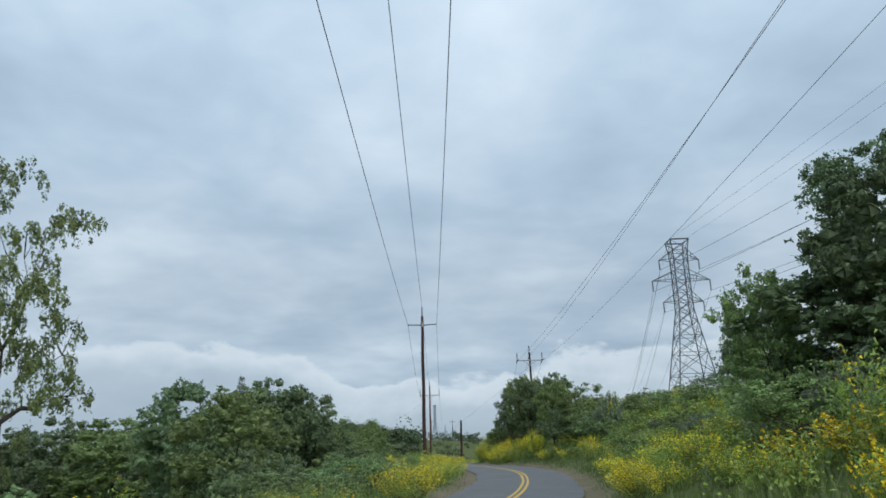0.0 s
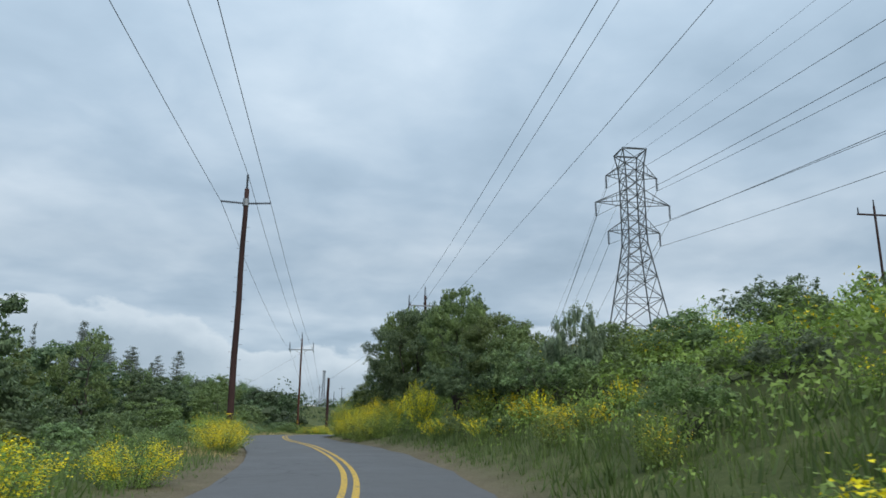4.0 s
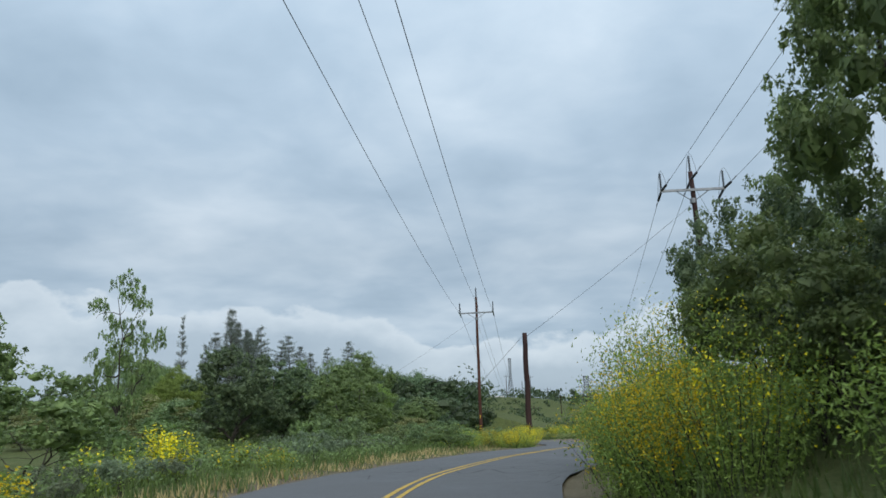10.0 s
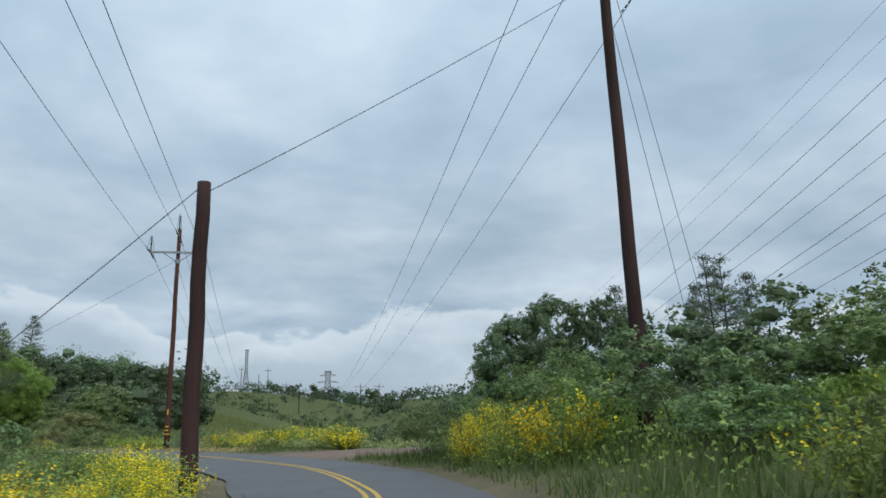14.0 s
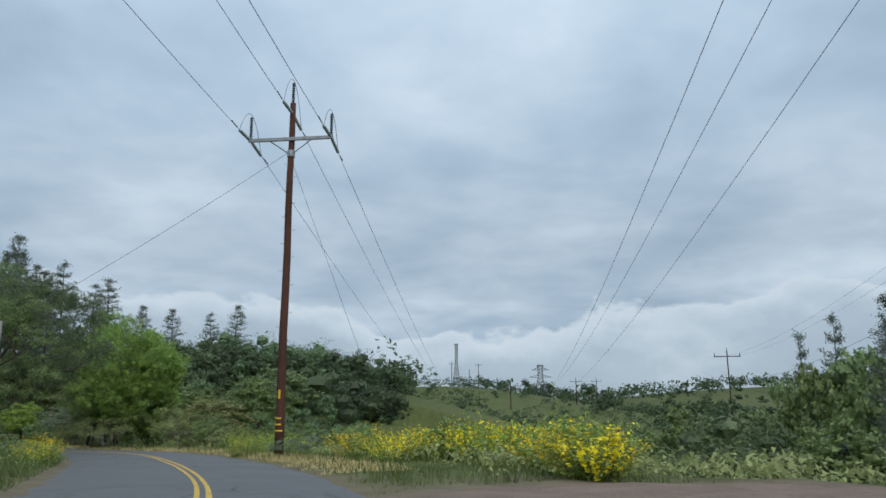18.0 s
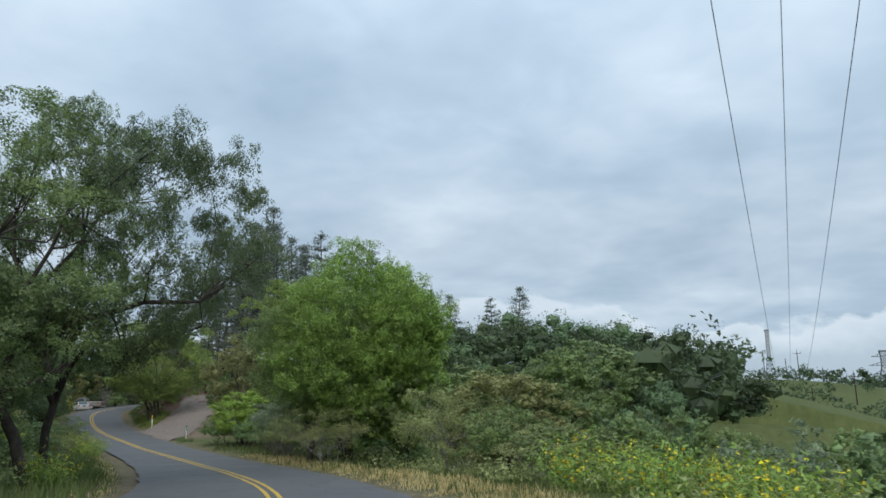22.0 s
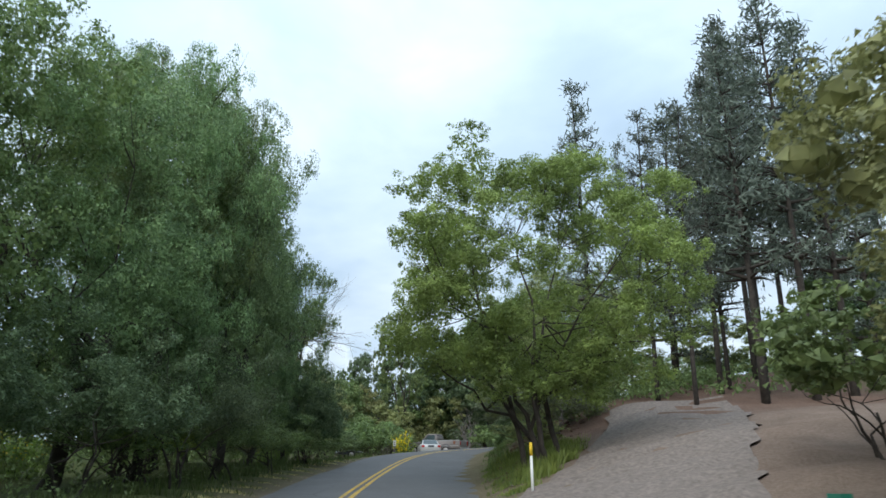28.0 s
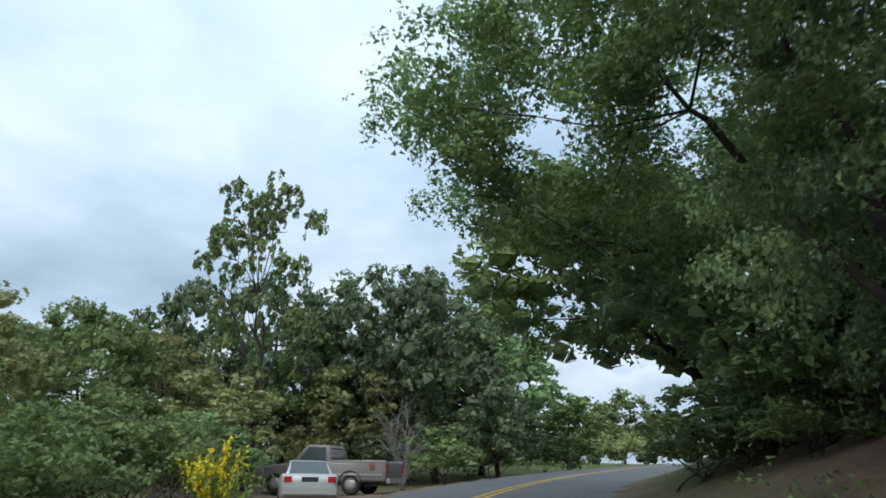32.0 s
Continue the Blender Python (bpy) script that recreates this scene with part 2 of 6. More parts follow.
PALEGLAZE = plain("grey_green_insulator", (0.3, 0.36, 0.36), 0.35, 0.0, 0.15, 8.0, 0.0)
WIRE = plain("aluminium_cable", (0.07, 0.075, 0.085), 0.6, 0.2, 0.1, 1.0, 0.0)
YELLOW = plain("yellow_band", (0.75, 0.5, 0.03), 0.6, 0, 0.12, 4.0, 0.0)
WHITE = plain("white_plastic", (0.75, 0.75, 0.72), 0.5, 0, 0.1, 5.0, 0.05)
GREEN = plain("green_plate", (0.01, 0.12, 0.075), 0.5, 0, 0.2, 5.0, 0.0)


def asphalt_material():
    m, nt, b = material("old_asphalt", 0.78, 0, 0.4)
    g = noise_of(nt, 90.0, 3.0, 0.7)
    p = noise_of(nt, 0.45, 5.0, 0.6)
    q = noise_of(nt, 3.2, 5.0, 0.65)
    c = mix(nt, 0.5, ramp(nt, p, [(0.3, (0.066, 0.07, 0.075)), (0.7, (0.13, 0.132, 0.135))]), ramp(nt, q, [(0.3, (0.07, 0.074, 0.08)), (0.75, (0.135, 0.138, 0.14))]))
    c = mix(nt, 0.35, c, ramp(nt, g, [(0.35, (0.05, 0.052, 0.055)), (0.7, (0.24, 0.24, 0.24))]))
    v = nt.nodes.new("ShaderNodeTexVoronoi")
    v.feature = "DISTANCE_TO_EDGE"
    v.inputs["Scale"].default_value = 0.75
    t = nt.nodes.new("ShaderNodeTexCoord")
    mp = nt.nodes.new("ShaderNodeMixRGB")
    mp.inputs[0].default_value = 0.12
    nt.links.new(t.outputs["Object"], mp.inputs[1])
    nz = nt.nodes.new("ShaderNodeTexNoise")
    nz.inputs["Scale"].default_value = 2.0
    nt.links.new(nz.outputs["Color"], mp.inputs[2])
    nt.links.new(mp.outputs[0], v.inputs["Vector"])
    crack = ramp(nt, v.outputs["Distance"], [(0.0, (1, 1, 1)), (0.02, (0, 0, 0))])
    some = ramp(nt, noise_of(nt, 0.16, 3.0), [(0.52, (0, 0, 0)), (0.6, (1, 1, 1))])
    c = mix(nt, mix(nt, 1.0, crack, some, "MULTIPLY"), c, (0.035, 0.035, 0.037))
    nt.links.new(c, b.inputs["Base Color"])
    nt.links.new(ramp(nt, p, [(0.3, (0.6, 0.6, 0.6)), (0.7, (0.85, 0.85, 0.85))]), b.inputs["Roughness"])
    bump(nt, b, g, 0.35, 0.01)
    return m


ASPHALT = asphalt_material()


def paint_material(name, colour, bare):
    m, nt, b = material(name, 0.7, 0, 0.3)
    worn = ramp(nt, noise_of(nt, 7.0, 6.0, 0.7), [(0.40, bare), (0.5, colour)])
    nt.links.new(mix(nt, 0.8, colour, worn), b.inputs["Base Color"])
    return m


LINE = paint_material("worn_yellow_paint", (0.62, 0.40, 0.06), (0.2, 0.17, 0.1))


def ground_material():
    m, nt, b = material("verge_earth_and_grass", 0.95, 0, 0.15)
    p = noise_of(nt, 0.06, 4.0, 0.6)
    q = noise_of(nt, 0.7, 5.0, 0.65)
    f = noise_of(nt, 14.0, 4.0, 0.7)
    grass = ramp(nt, q, [(0.3, (0.05, 0.075, 0.02)), (0.55, (0.085, 0.12, 0.033)), (0.8, (0.16, 0.155, 0.06))])
    earth = ramp(nt, q, [(0.3, (0.165, 0.118, 0.09)), (0.7, (0.28, 0.21, 0.165))])
    at = nt.nodes.new("ShaderNodeAttribute")
    at.attribute_name = "bare"
    c = mix(nt, 0.35, grass, ramp(nt, f, [(0.3, (0.04, 0.045, 0.02)), (0.7, (0.2, 0.19, 0.1))]))
    c = mix(nt, ramp(nt, p, [(0.5, (0, 0, 0)), (0.75, (0.5, 0.5, 0.5))]), c, (0.14, 0.15, 0.055))
    stony = mix(nt, 0.3, earth, ramp(nt, f, [(0.35, (0.09, 0.06, 0.045)), (0.7, (0.36, 0.29, 0.24))]))
    c = mix(nt, at.outputs["Fac"], c, stony)
    ac = nt.nodes.new("ShaderNodeAttribute")
    ac.attribute_name = "clay"
    clay = mix(nt, 0.35, ramp(nt, q, [(0.3, (0.115, 0.066, 0.047)), (0.7, (0.205, 0.124, 0.09))]), ramp(nt, f, [(0.35, (0.05, 0.034, 0.026)), (0.7, (0.27, 0.19, 0.15))]))
    c = mix(nt, ac.outputs["Fac"], c, clay)
    nt.links.new(c, b.inputs["Base Color"])
    bump(nt, b, f, 0.8, 0.06)
    return m


GROUND = ground_material()
CLOD = plain("red_brown_earth", (0.12, 0.074, 0.054), 0.95, 0, 0.45, 4.0, 0.5)
GRAVEL = plain("driveway_gravel", (0.205, 0.17, 0.148), 0.95, 0, 0.3, 9.0, 0.7)

# ---- the lie of the land ----
# terrain begin
# middle of the road: x, y, z
ROAD = [(-1.2, -90.0, -1.50), (-1.2, -40.0, -0.60), (-1.2, 0.0, -0.00), (0.1, 15.8, -0.03), (2.7, 31.5, 0.19), (4.0, 47.0, 0.53), (3.0, 62.3, 0.76), (0.9, 77.8, 0.87),
        (0.2, 93.9, 0.94), (2.5, 109.5, 0.92), (4.5, 123.4, 0.69), (4.5, 137.6, 0.43), (0.4, 153.0, 0.16), (-6.6, 167.9, -0.12), (-15.6, 181.9, -0.49), (-29.3, 194.6, -0.83),
        (-45.2, 206.5, -0.67), (-61.7, 217.8, 0.23), (-76.9, 230.6, 1.57), (-86.5, 242.0, 2.37), (-94.0, 256.2, 3.17), (-98.7, 272.5, 3.97), (-99.4, 291.5, 4.67), (-97.3, 331.4, 5.57)]
HALF = 2.95


def smooth_line(pts, steps):
    """A smooth curve through the points."""
    p = np.array(pts, float)
    out = []
    for i in range(len(p) - 1):
        a, b, c, d = p[max(i - 1, 0)], p[i], p[i + 1], p[min(i + 2, len(p) - 1)]
        for k in range(steps):
            u = k / steps
            out.append(0.5 * (2 * b + (c - a) * u + (2 * a - 5 * b + 4 * c - d) * u * u + (3 * b - a - 3 * c + d) * u ** 3))
    out.append(p[-1])
    return np.array(out)


MID = smooth_line(ROAD, 12)
RUN = np.concatenate([[0], np.cumsum(np.hypot(*np.diff(MID[:, :2], axis=0).T))])
RUN -= RUN[np.argmin(np.abs(MID[:, 1]) + np.abs(MID[:, 0] + 1.2))]
TAN = np.gradient(MID[:, :2], axis=0)
TAN /= np.hypot(*TAN.T)[:, None]

# centre line and both edges of the asphalt, from the middle, at these metres along the road
AT = [-90, 36, 60, 88, 97, 105, 118, 126, 140, 146, 165, 172, 183, 200, 210, 244, 270, 330]
CENTRE = np.interp(RUN, AT, [0, .25, 0, -.3, -.55, -.4, .95, 1.2, .25, -.2, -.25, -.2, .05, .25, .1, -.15, -.3, 0])
LEFT = np.interp(RUN, AT, [-2.5, -2.2, -2.6, -3.7, -3.8, -3.2, -1.7, -1.5, -3.3, -4.0, -4.2, -3.9, -3.4, -2.7, -2.4, -2.25, -2.5, -2.6])
RIGHT = np.interp(RUN, AT, [2.8, 2.55, 2.7, 2.5, 2.7, 3.2, 3.6, 3.7, 3.1, 2.95, 2.95, 2.95, 2.95, 3.0, 2.95, 2.95, 2.95, 2.95])

# heights beside the road, over the road, at these distances from its middle
REACH = [0, 3.1, 5, 9, 15, 25, 45, 80, 150]
BANKS = {
    "right": [(-90, 0, 0, .5, 2, 4, 6.5, 8.5, 9, 8), (90, 0, 0, .5, 2, 4, 6.5, 8.5, 9, 6), (110, 0, 0, .4, 1.6, 3, 4, 4.5, 3, -4),
              (128, 0, 0, .3, 1, 2, 2.6, 2.5, 0, -8), (141, 0, 0, .05, .3, .6, .8, 0, -4, -12), (152, 0, 0, 0, 0, -.1, -1.2, -5, -11, -16), (166, 0, 0, 0, -.1, -.6, -3, -8, -12, -16),
              (185, 0, 0, 0, -.3, -1.2, -4, -9, -13, -16), (205, 0, 0, -.1, -.6, -1.5, -4, -8, -12, -15), (222, 0, 0, 0, .1, .5, 1.1, 1, 0, 0),
              (234, 0, 0, .1, .45, .9, 1.2, .8, -1, -8), (244, 0, 0, .35, 1.4, 2.2, 2.4, 1.9, -1, -6), (252, 0, 0, .7, 1.8, 2.3, 2.4, 2.0, 0, -6), (262, 0, 0, .8, 2.5, 3.0, 3.0, 2.6, 1, -4), (275, 0, 0, .8, 2.6, 4, 5, 5, 3, -4), (420, 0, 0, .6, 2.4, 4, 5, 5, 3, -4)],
    "left": [(-90, 0, 0, -.2, -1, -2.6, -6, -11, -15, -17), (60, 0, 0, 0, -.5, -2, -5, -10, -14, -16), (90, 0, 0, 0, -.2, -.8, -2.5, -6, -10, -12),
             (125, 0, 0, 0, -.1, -.4, -1.2, -3, -5, -7), (160, 0, 0, .1, .2, .3, .2, -.5, -2, -4), (258, 0, 0, .1, .2, .3, 0, -1, -3, -5),
             (266, 0, 0, -.35, -.5, -.3, -.3, -1, -3, -5), (290, 0, 0, -.5, -.7, -.4, -.3, -1, -3, -5), (420, 0, 0, .1, .2, .3, 0, -1, -3, -5)],
}


def lie(x, y):
    """Height of the land, distance from the middle of the road (right is positive) and metres along it, for arrays of places."""
    x, y = np.atleast_1d(np.asarray(x, float)), np.atleast_1d(np.asarray(y, float))
    z, off, run = np.empty_like(x), np.empty_like(x), np.empty_like(x)
    for a in range(0, len(x), 4000):
        xs, ys = x[a:a + 4000, None], y[a:a + 4000, None]
        dx, dy = xs - MID[None, :, 0], ys - MID[None, :, 1]
        d2 = dx * dx + dy * dy
        i = d2.argmin(1)
        r = np.arange(len(i))
        lat = dx[r, i] * TAN[i, 1] - dy[r, i] * TAN[i, 0]
        dist = np.sqrt(d2[r, i])
        s = np.where(lat >= 0, 1.0, -1.0)
        h = np.zeros(len(i))
        for name, sign in (("right", 1), ("left", -1)):
            t = np.array(BANKS[name])
            k = s == sign
            if not k.any():
                continue
            ru, di = RUN[i[k]], np.minimum(dist[k], 150)
            prof = np.stack([np.interp(ru, t[:, 0], t[:, c + 1]) for c in range(len(REACH))], 1)
            j = np.clip(np.searchsorted(REACH, di, side="right") - 1, 0, len(REACH) - 2)
            re = np.array(REACH)
            u = (di - re[j]) / (re[j + 1] - re[j])
            q = np.arange(len(j))
            h[k] = prof[q, j] * (1 - u) + prof[q, j + 1] * u
        hz = MID[i, 2] + h
        # the far country: a valley, then hills to the skyline
        xx, yy = xs[:, 0], ys[:, 0]
        hump = lambda cx, cy, rx, ry, h: h * np.exp(-((xx - cx) / rx) ** 2 - ((yy - cy) / ry) ** 2)
        far = -14 + hump(-80, 380, 75, 75, 15) + hump(-20, 560, 130, 120, 31) + hump(-260, 150, 120, 220, 12) + 1.5 * np.sin(xx / 40 + 1.0) * np.cos(yy / 55)
        far += 30 * np.clip((yy - 560) / 500, 0, 1) + 22 * np.clip((xx - 110) / 350, 0, 1) + 14 * np.clip((-xx - 300) / 400, 0, 1)
        f = np.clip((dist - 60) / 110, 0, 1)
        f = f * f * (3 - 2 * f)
        z[a:a + 4000] = hz * (1 - f) + far * f
        bumps = np.sin(xx * 0.9 + 1.3 * np.sin(yy * 0.35)) * np.cos(yy * 0.8 + xx * 0.2)
        z[a:a + 4000] += 0.12 * bumps * np.clip((dist - 4.5) / 5, 0, 1)
        edge = np.where(s > 0, RIGHT[i], -LEFT[i])
        z[a:a + 4000] -= 0.1 * np.clip((edge + 0.85 - dist) / 0.5, 0, 1)
        off[a:a + 4000], run[a:a + 4000] = dist * s, RUN[i]
    return z, off, run


def ground_at(x, y):
    return float(lie(x, y)[0][0])
# terrain end


def mesh_object(name, verts, faces, mat, parent=None, label="", smooth=False):
    me = bpy.data.meshes.new(name)
    me.from_pydata([tuple(v) for v in verts], [], [tuple(int(i) for i in f) for f in faces])
    if smooth:
        me.polygons.foreach_set("use_smooth", [True] * len(me.polygons))
    me.materials.append(mat)
    ob = new(name, me)
    ob.parent = parent
    if label:
        ob["label"] = label
    return ob


def quads(name, v, mat, parent=None, label="", n=4):
    """One mesh from an array of separate faces with n corners each (pieces x n x 3)."""
    k = len(v)
    me = bpy.data.meshes.new(name)
    me.vertices.add(k * n)
    me.vertices.foreach_set("co", np.ascontiguousarray(v, dtype=np.float32).ravel())
    me.loops.add(k * n)
    me.loops.foreach_set("vertex_index", np.arange(k * n, dtype=np.int32))
    me.polygons.add(k)
    me.polygons.foreach_set("loop_start", np.arange(0, k * n, n, dtype=np.int32))
    me.update(calc_edges=True)
    me.materials.append(mat)
    ob = new(name, me)
    ob.parent = parent
    if label:
        ob["label"] = label
    return ob


def spaced(lo, hi, step, far):
    a = list(np.arange(lo, hi + 0.01, step))
    s = step
    while a[-1] < far:
        s *= 1.22
        a.append(a[-1] + s)
    s = step
    while a[0] > -far:
        s *= 1.22
        a.insert(0, a[0] - s)
    return np.array(a)


gx, gy = spaced(-130, 62, 1.2, 3200), spaced(-12, 300, 1.2, 3200)
GX, GY = np.meshgrid(gx, gy)
gz, goff, grun = lie(GX.ravel(), GY.ravel())
nx, ny = len(gx), len(gy)
idx = np.arange(nx * ny).reshape(ny, nx)
gf = np.stack([idx[:-1, :-1], idx[:-1, 1:], idx[1:, 1:], idx[1:, :-1]], -1).reshape(-1, 4)
ground = mesh_object("ground", np.stack([GX.ravel(), GY.ravel(), gz], 1), gf, GROUND, smooth=True)
tagged(ground, "rolling ground of grass and brown earth", "ground", kind="structure")
gi = np.searchsorted(RUN, grun).clip(0, len(RUN) - 1)
verge = np.where(goff > 0, goff - RIGHT[gi], LEFT[gi] - goff)
bare = np.clip((1.5 - verge) / 0.9, 0, 1) * np.where(goff > 0, 0.6, 0.7)
pull = np.exp(-((GX.ravel() - 11) / 7.5) ** 2 - ((GY.ravel() - 150) / 7.2) ** 2)
bare = np.maximum(bare, np.clip(pull * 3.2 - 0.4, 0, 1))
cut_bank = np.clip((goff - 4.2) / 1.5, 0, 1) * np.clip((24 - goff) / 5, 0, 1) * np.clip((grun - 235) / 3, 0, 1) * np.clip((284 - grun) / 8, 0, 1)
slope = np.clip((goff - 3.2) / 1.0, 0, 1) * np.clip((22 - goff) / 5, 0, 1) * np.clip((grun - 230) / 3, 0, 1) * np.clip((250 - grun) / 3, 0, 1)
yard = np.clip((-goff - 3) / 1.5, 0, 1) * np.clip((16 + goff) / 4, 0, 1) * np.clip((grun - 268) / 5, 0, 1) * np.clip((300 - grun) / 6, 0, 1)
bare = np.maximum(np.maximum(np.maximum(bare, cut_bank), slope * 0.8), yard * 0.9)
ba = ground.data.attributes.new("bare", "FLOAT", "POINT")
ba.data.foreach_set("value", bare.astype(np.float32))
ca = ground.data.attributes.new("clay", "FLOAT", "POINT")
ca.data.foreach_set("value", (cut_bank * 0.85 * np.clip((grun - 249) / 6, 0, 1)).astype(np.float32))


def strip(name, lo, hi, lift, mat, parent=None, start=-90, end=330, cuts=4, crown=0.0, wob=0.0, seed=0):
    """A band that follows the road between two distances from its middle."""
    r = np.random.default_rng(seed)
    k = np.where((RUN >= start) & (RUN <= end))[0]
    v, f = [], []
    w = np.cumsum(r.normal(0, 1, len(k)))
    w = wob * np.sin(w)
    w2 = wob * np.sin(np.cumsum(r.normal(0, 1, len(k))))
    for row, i in enumerate(k):
        nrm = np.array([TAN[i, 1], -TAN[i, 0]])
        for c in range(cuts + 1):
            u = c / cuts
            d = (lo[i] + w2[row]) * (1 - u) + (hi[i] + w[row]) * u
            p = MID[i, :2] + nrm * d
            v.append((p[0], p[1], MID[i, 2] + lift - crown * ((d - CENTRE[i]) / HALF) ** 2))
    for a in range(len(k) - 1):
        for c in range(cuts):
            q = a * (cuts + 1) + c
            f.append((q, q + 1, q + cuts + 2, q + cuts + 1))
    return mesh_object(name, v, f, mat, parent, smooth=True)


road = strip("road", LEFT, RIGHT, 0.02, ASPHALT, cuts=8, crown=0.04, wob=0.1)
tagged(road, "narrow two-lane road of worn grey asphalt", "road", kind="structure")
for a, b in ((-0.17, -0.06), (0.06, 0.17)):
    tagged(strip("centre_line", CENTRE + a, CENTRE + b, 0.026, LINE, road, cuts=1, wob=0.008, seed=int(a * 100) % 7), "worn double yellow centre line")


# ---- gravel driveway that climbs the bank ----
DRIVE = smooth_line([(-52.6, 211.4, 4.6), (-53.0, 214.2, 4.2), (-53.7, 217.2, 3.1), (-55.0, 220.4, 2.5), (-56.8, 223.8, 2.35), (-58.9, 227.2, 2.3), (-61.2, 230.4, 2.3), (-63.8, 233.4, 2.3)], 6)


def drive_far(x, y):
    """Metres from the edge of the driveway."""
    d = np.hypot(np.atleast_1d(x)[:, None] - DRIVE[None, :, 0], np.atleast_1d(y)[:, None] - DRIVE[None, :, 1]) - DRIVE[None, :, 2]
    return d.min(1)


dt = np.gradient(DRIVE[:, :2], axis=0)
dt /= np.hypot(*dt.T)[:, None]
rd = np.random.default_rng(77)
dv = []
for p, t in zip(DRIVE, dt):
    for c in range(13):
        u = (c / 12 * 2 - 1) * (p[2] + rd.normal(0, 0.08))
        dv.append((p[0] + t[1] * u, p[1] - t[0] * u))
dv = np.array(dv)
dz, doff, _ = lie(dv[:, 0], dv[:, 1])
keep_ = (doff > 2.6).reshape(-1, 13)
dz = dz + 0.1 - 0.05 * np.abs(np.tile(np.linspace(-1, 1, 13), len(DRIVE)))
df = [(a * 13 + c, a * 13 + c + 1, a * 13 + c + 14, a * 13 + c + 13) for a in range(len(DRIVE) - 1) for c in range(12) if keep_[a:a + 2, c:c + 2].all()]
driveway = mesh_object("driveway", np.column_stack([dv, dz]), df, GRAVEL, smooth=True)
tagged(driveway, "grey-brown gravel driveway climbing from the road between oaks", "driveway", kind="structure")


# ---- shapes that many things share ----
def frame_of(d):
    d = Vector(d).normalized()
    a = d.cross(Vector((0, 0, 1)) if abs(d.z) < 0.9 else Vector((1, 0, 0))).normalized()
    return a, d.cross(a).normalized()


def tube(pts, radii, sides=6, into=None, caps=True):
    """A tapered tube through points, added to (verts, faces)."""
    v, f = into if into else ([], [])
    pts = [Vector(p) for p in pts]
    base = len(v)
    a = None
    for i, p in enumerate(pts):
        d = pts[min(i + 1, len(pts) - 1)] - pts[max(i - 1, 0)]
        d.normalize()
        if a is None:
            a, b = frame_of(d)
        else:
            a = (a - d * a.dot(d)).normalized()
            b = d.cross(a)
        for k in range(sides):
            w = 2 * math.pi * k / sides
            v.append(tuple(p + (a * math.cos(w) + b * math.sin(w)) * radii[i]))
    for i in range(len(pts) - 1):
        for k in range(sides):
            q, r = base + i * sides + k, base + i * sides + (k + 1) % sides
            f.append((q, r, r + sides, q + sides))
    if caps:
        f.append(tuple(base + k for k in range(sides))[::-1])
        f.append(tuple(base + (len(pts) - 1) * sides + k for k in range(sides)))
    return v, f


def box_verts(m, sx, sy, sz, into):
    v, f = into
    n = len(v)
    for x in (-0.5, 0.5):
        for y in (-0.5, 0.5):
            for z in (-0.5, 0.5):
                v.append(tuple(m @ Vector((x * sx, y * sy, z * sz))))
    for q in ((0, 1, 3, 2), (4, 6, 7, 5), (0, 4, 5, 1), (2, 3, 7, 6), (0, 2, 6, 4), (1, 5, 7, 3)):
        f.append(tuple(n + i for i in q))


def part(name, vf, mat, parent, label="", smooth=False):
    return mesh_object(name, vf[0], vf[1], mat, parent, label, smooth)


def thing(name, label, category, group=""):
    return tagged(new(name), label, category, group)


def bar(a, b, w, into):
    """A square bar between two points."""
    return tube([a, b], [w * 0.7, w * 0.7], 4, into, caps=False)


def shed_profile(a, b, n, core, rim, into, sides=8):
    """A rod with rain sheds: an insulator between two points."""
    a, b = Vector(a), Vector(b)
    pts, rad = [a], [core]
    for i in range(n):
        for u, r in ((0.15, core), (0.35, rim), (0.55, rim * 0.92), (0.7, core)):
            pts.append(a.lerp(b, (i + u) / n))
            rad.append(r)
    pts.append(b)
    rad.append(core)
    return tube(pts, rad, sides, into)


# ---- power line things ----
def wire(a, b, sag, r=0.016, n=26, name="power_cable", label="thin grey overhead power cable", group="overhead cables"):
    a, b = Vector(a), Vector(b)
    pts = [a.lerp(b, i / n) - Vector((0, 0, 4 * sag * (i / n) * (1 - i / n))) for i in range(n + 1)]
    ob = part(name, tube(pts, [r] * (n + 1), 4), WIRE, None, "", True)
    return tagged(ob, label, "cable", group)


def wooden_pole(name, x, y, z0, z1, r0, r1, mat, label, lean=(0, 0), steps=0, bands=()):
    p = thing(name, label, "utility pole")
    n = 9
    pts = [(x + lean[0] * i / n + 0.02 * math.sin(i * 1.7), y + lean[1] * i / n, z0 - 0.4 + (z1 - z0 + 0.4) * i / n) for i in range(n + 1)]
    part("shaft", tube(pts, [r0 + (r1 - r0) * i / n for i in range(n + 1)], 14), mat, p, "", True)
    for i in range(steps):
        z = z0 + 3.2 + i * (z1 - z0 - 5.2) / steps
        s = 1 if i % 2 else -1
        u = (z - z0) / (z1 - z0)
        cx, cy = x + lean[0] * u, y + lean[1] * u
        r = r0 + (r1 - r0) * u
        part("step", tube([(cx + s * r * 0.8, cy, z), (cx + s * (r + 0.17), cy, z), (cx + s * (r + 0.17), cy, z + 0.04)], [0.012] * 3, 5), STEEL, p)
    for zb in bands:
        r = r0 + (r1 - r0) * (zb - z0) / (z1 - z0) + 0.008
        part("band", tube([(x, y, zb - 0.035), (x, y, zb + 0.035)], [r, r], 14), YELLOW, p, "yellow reflective band", True)
    return p


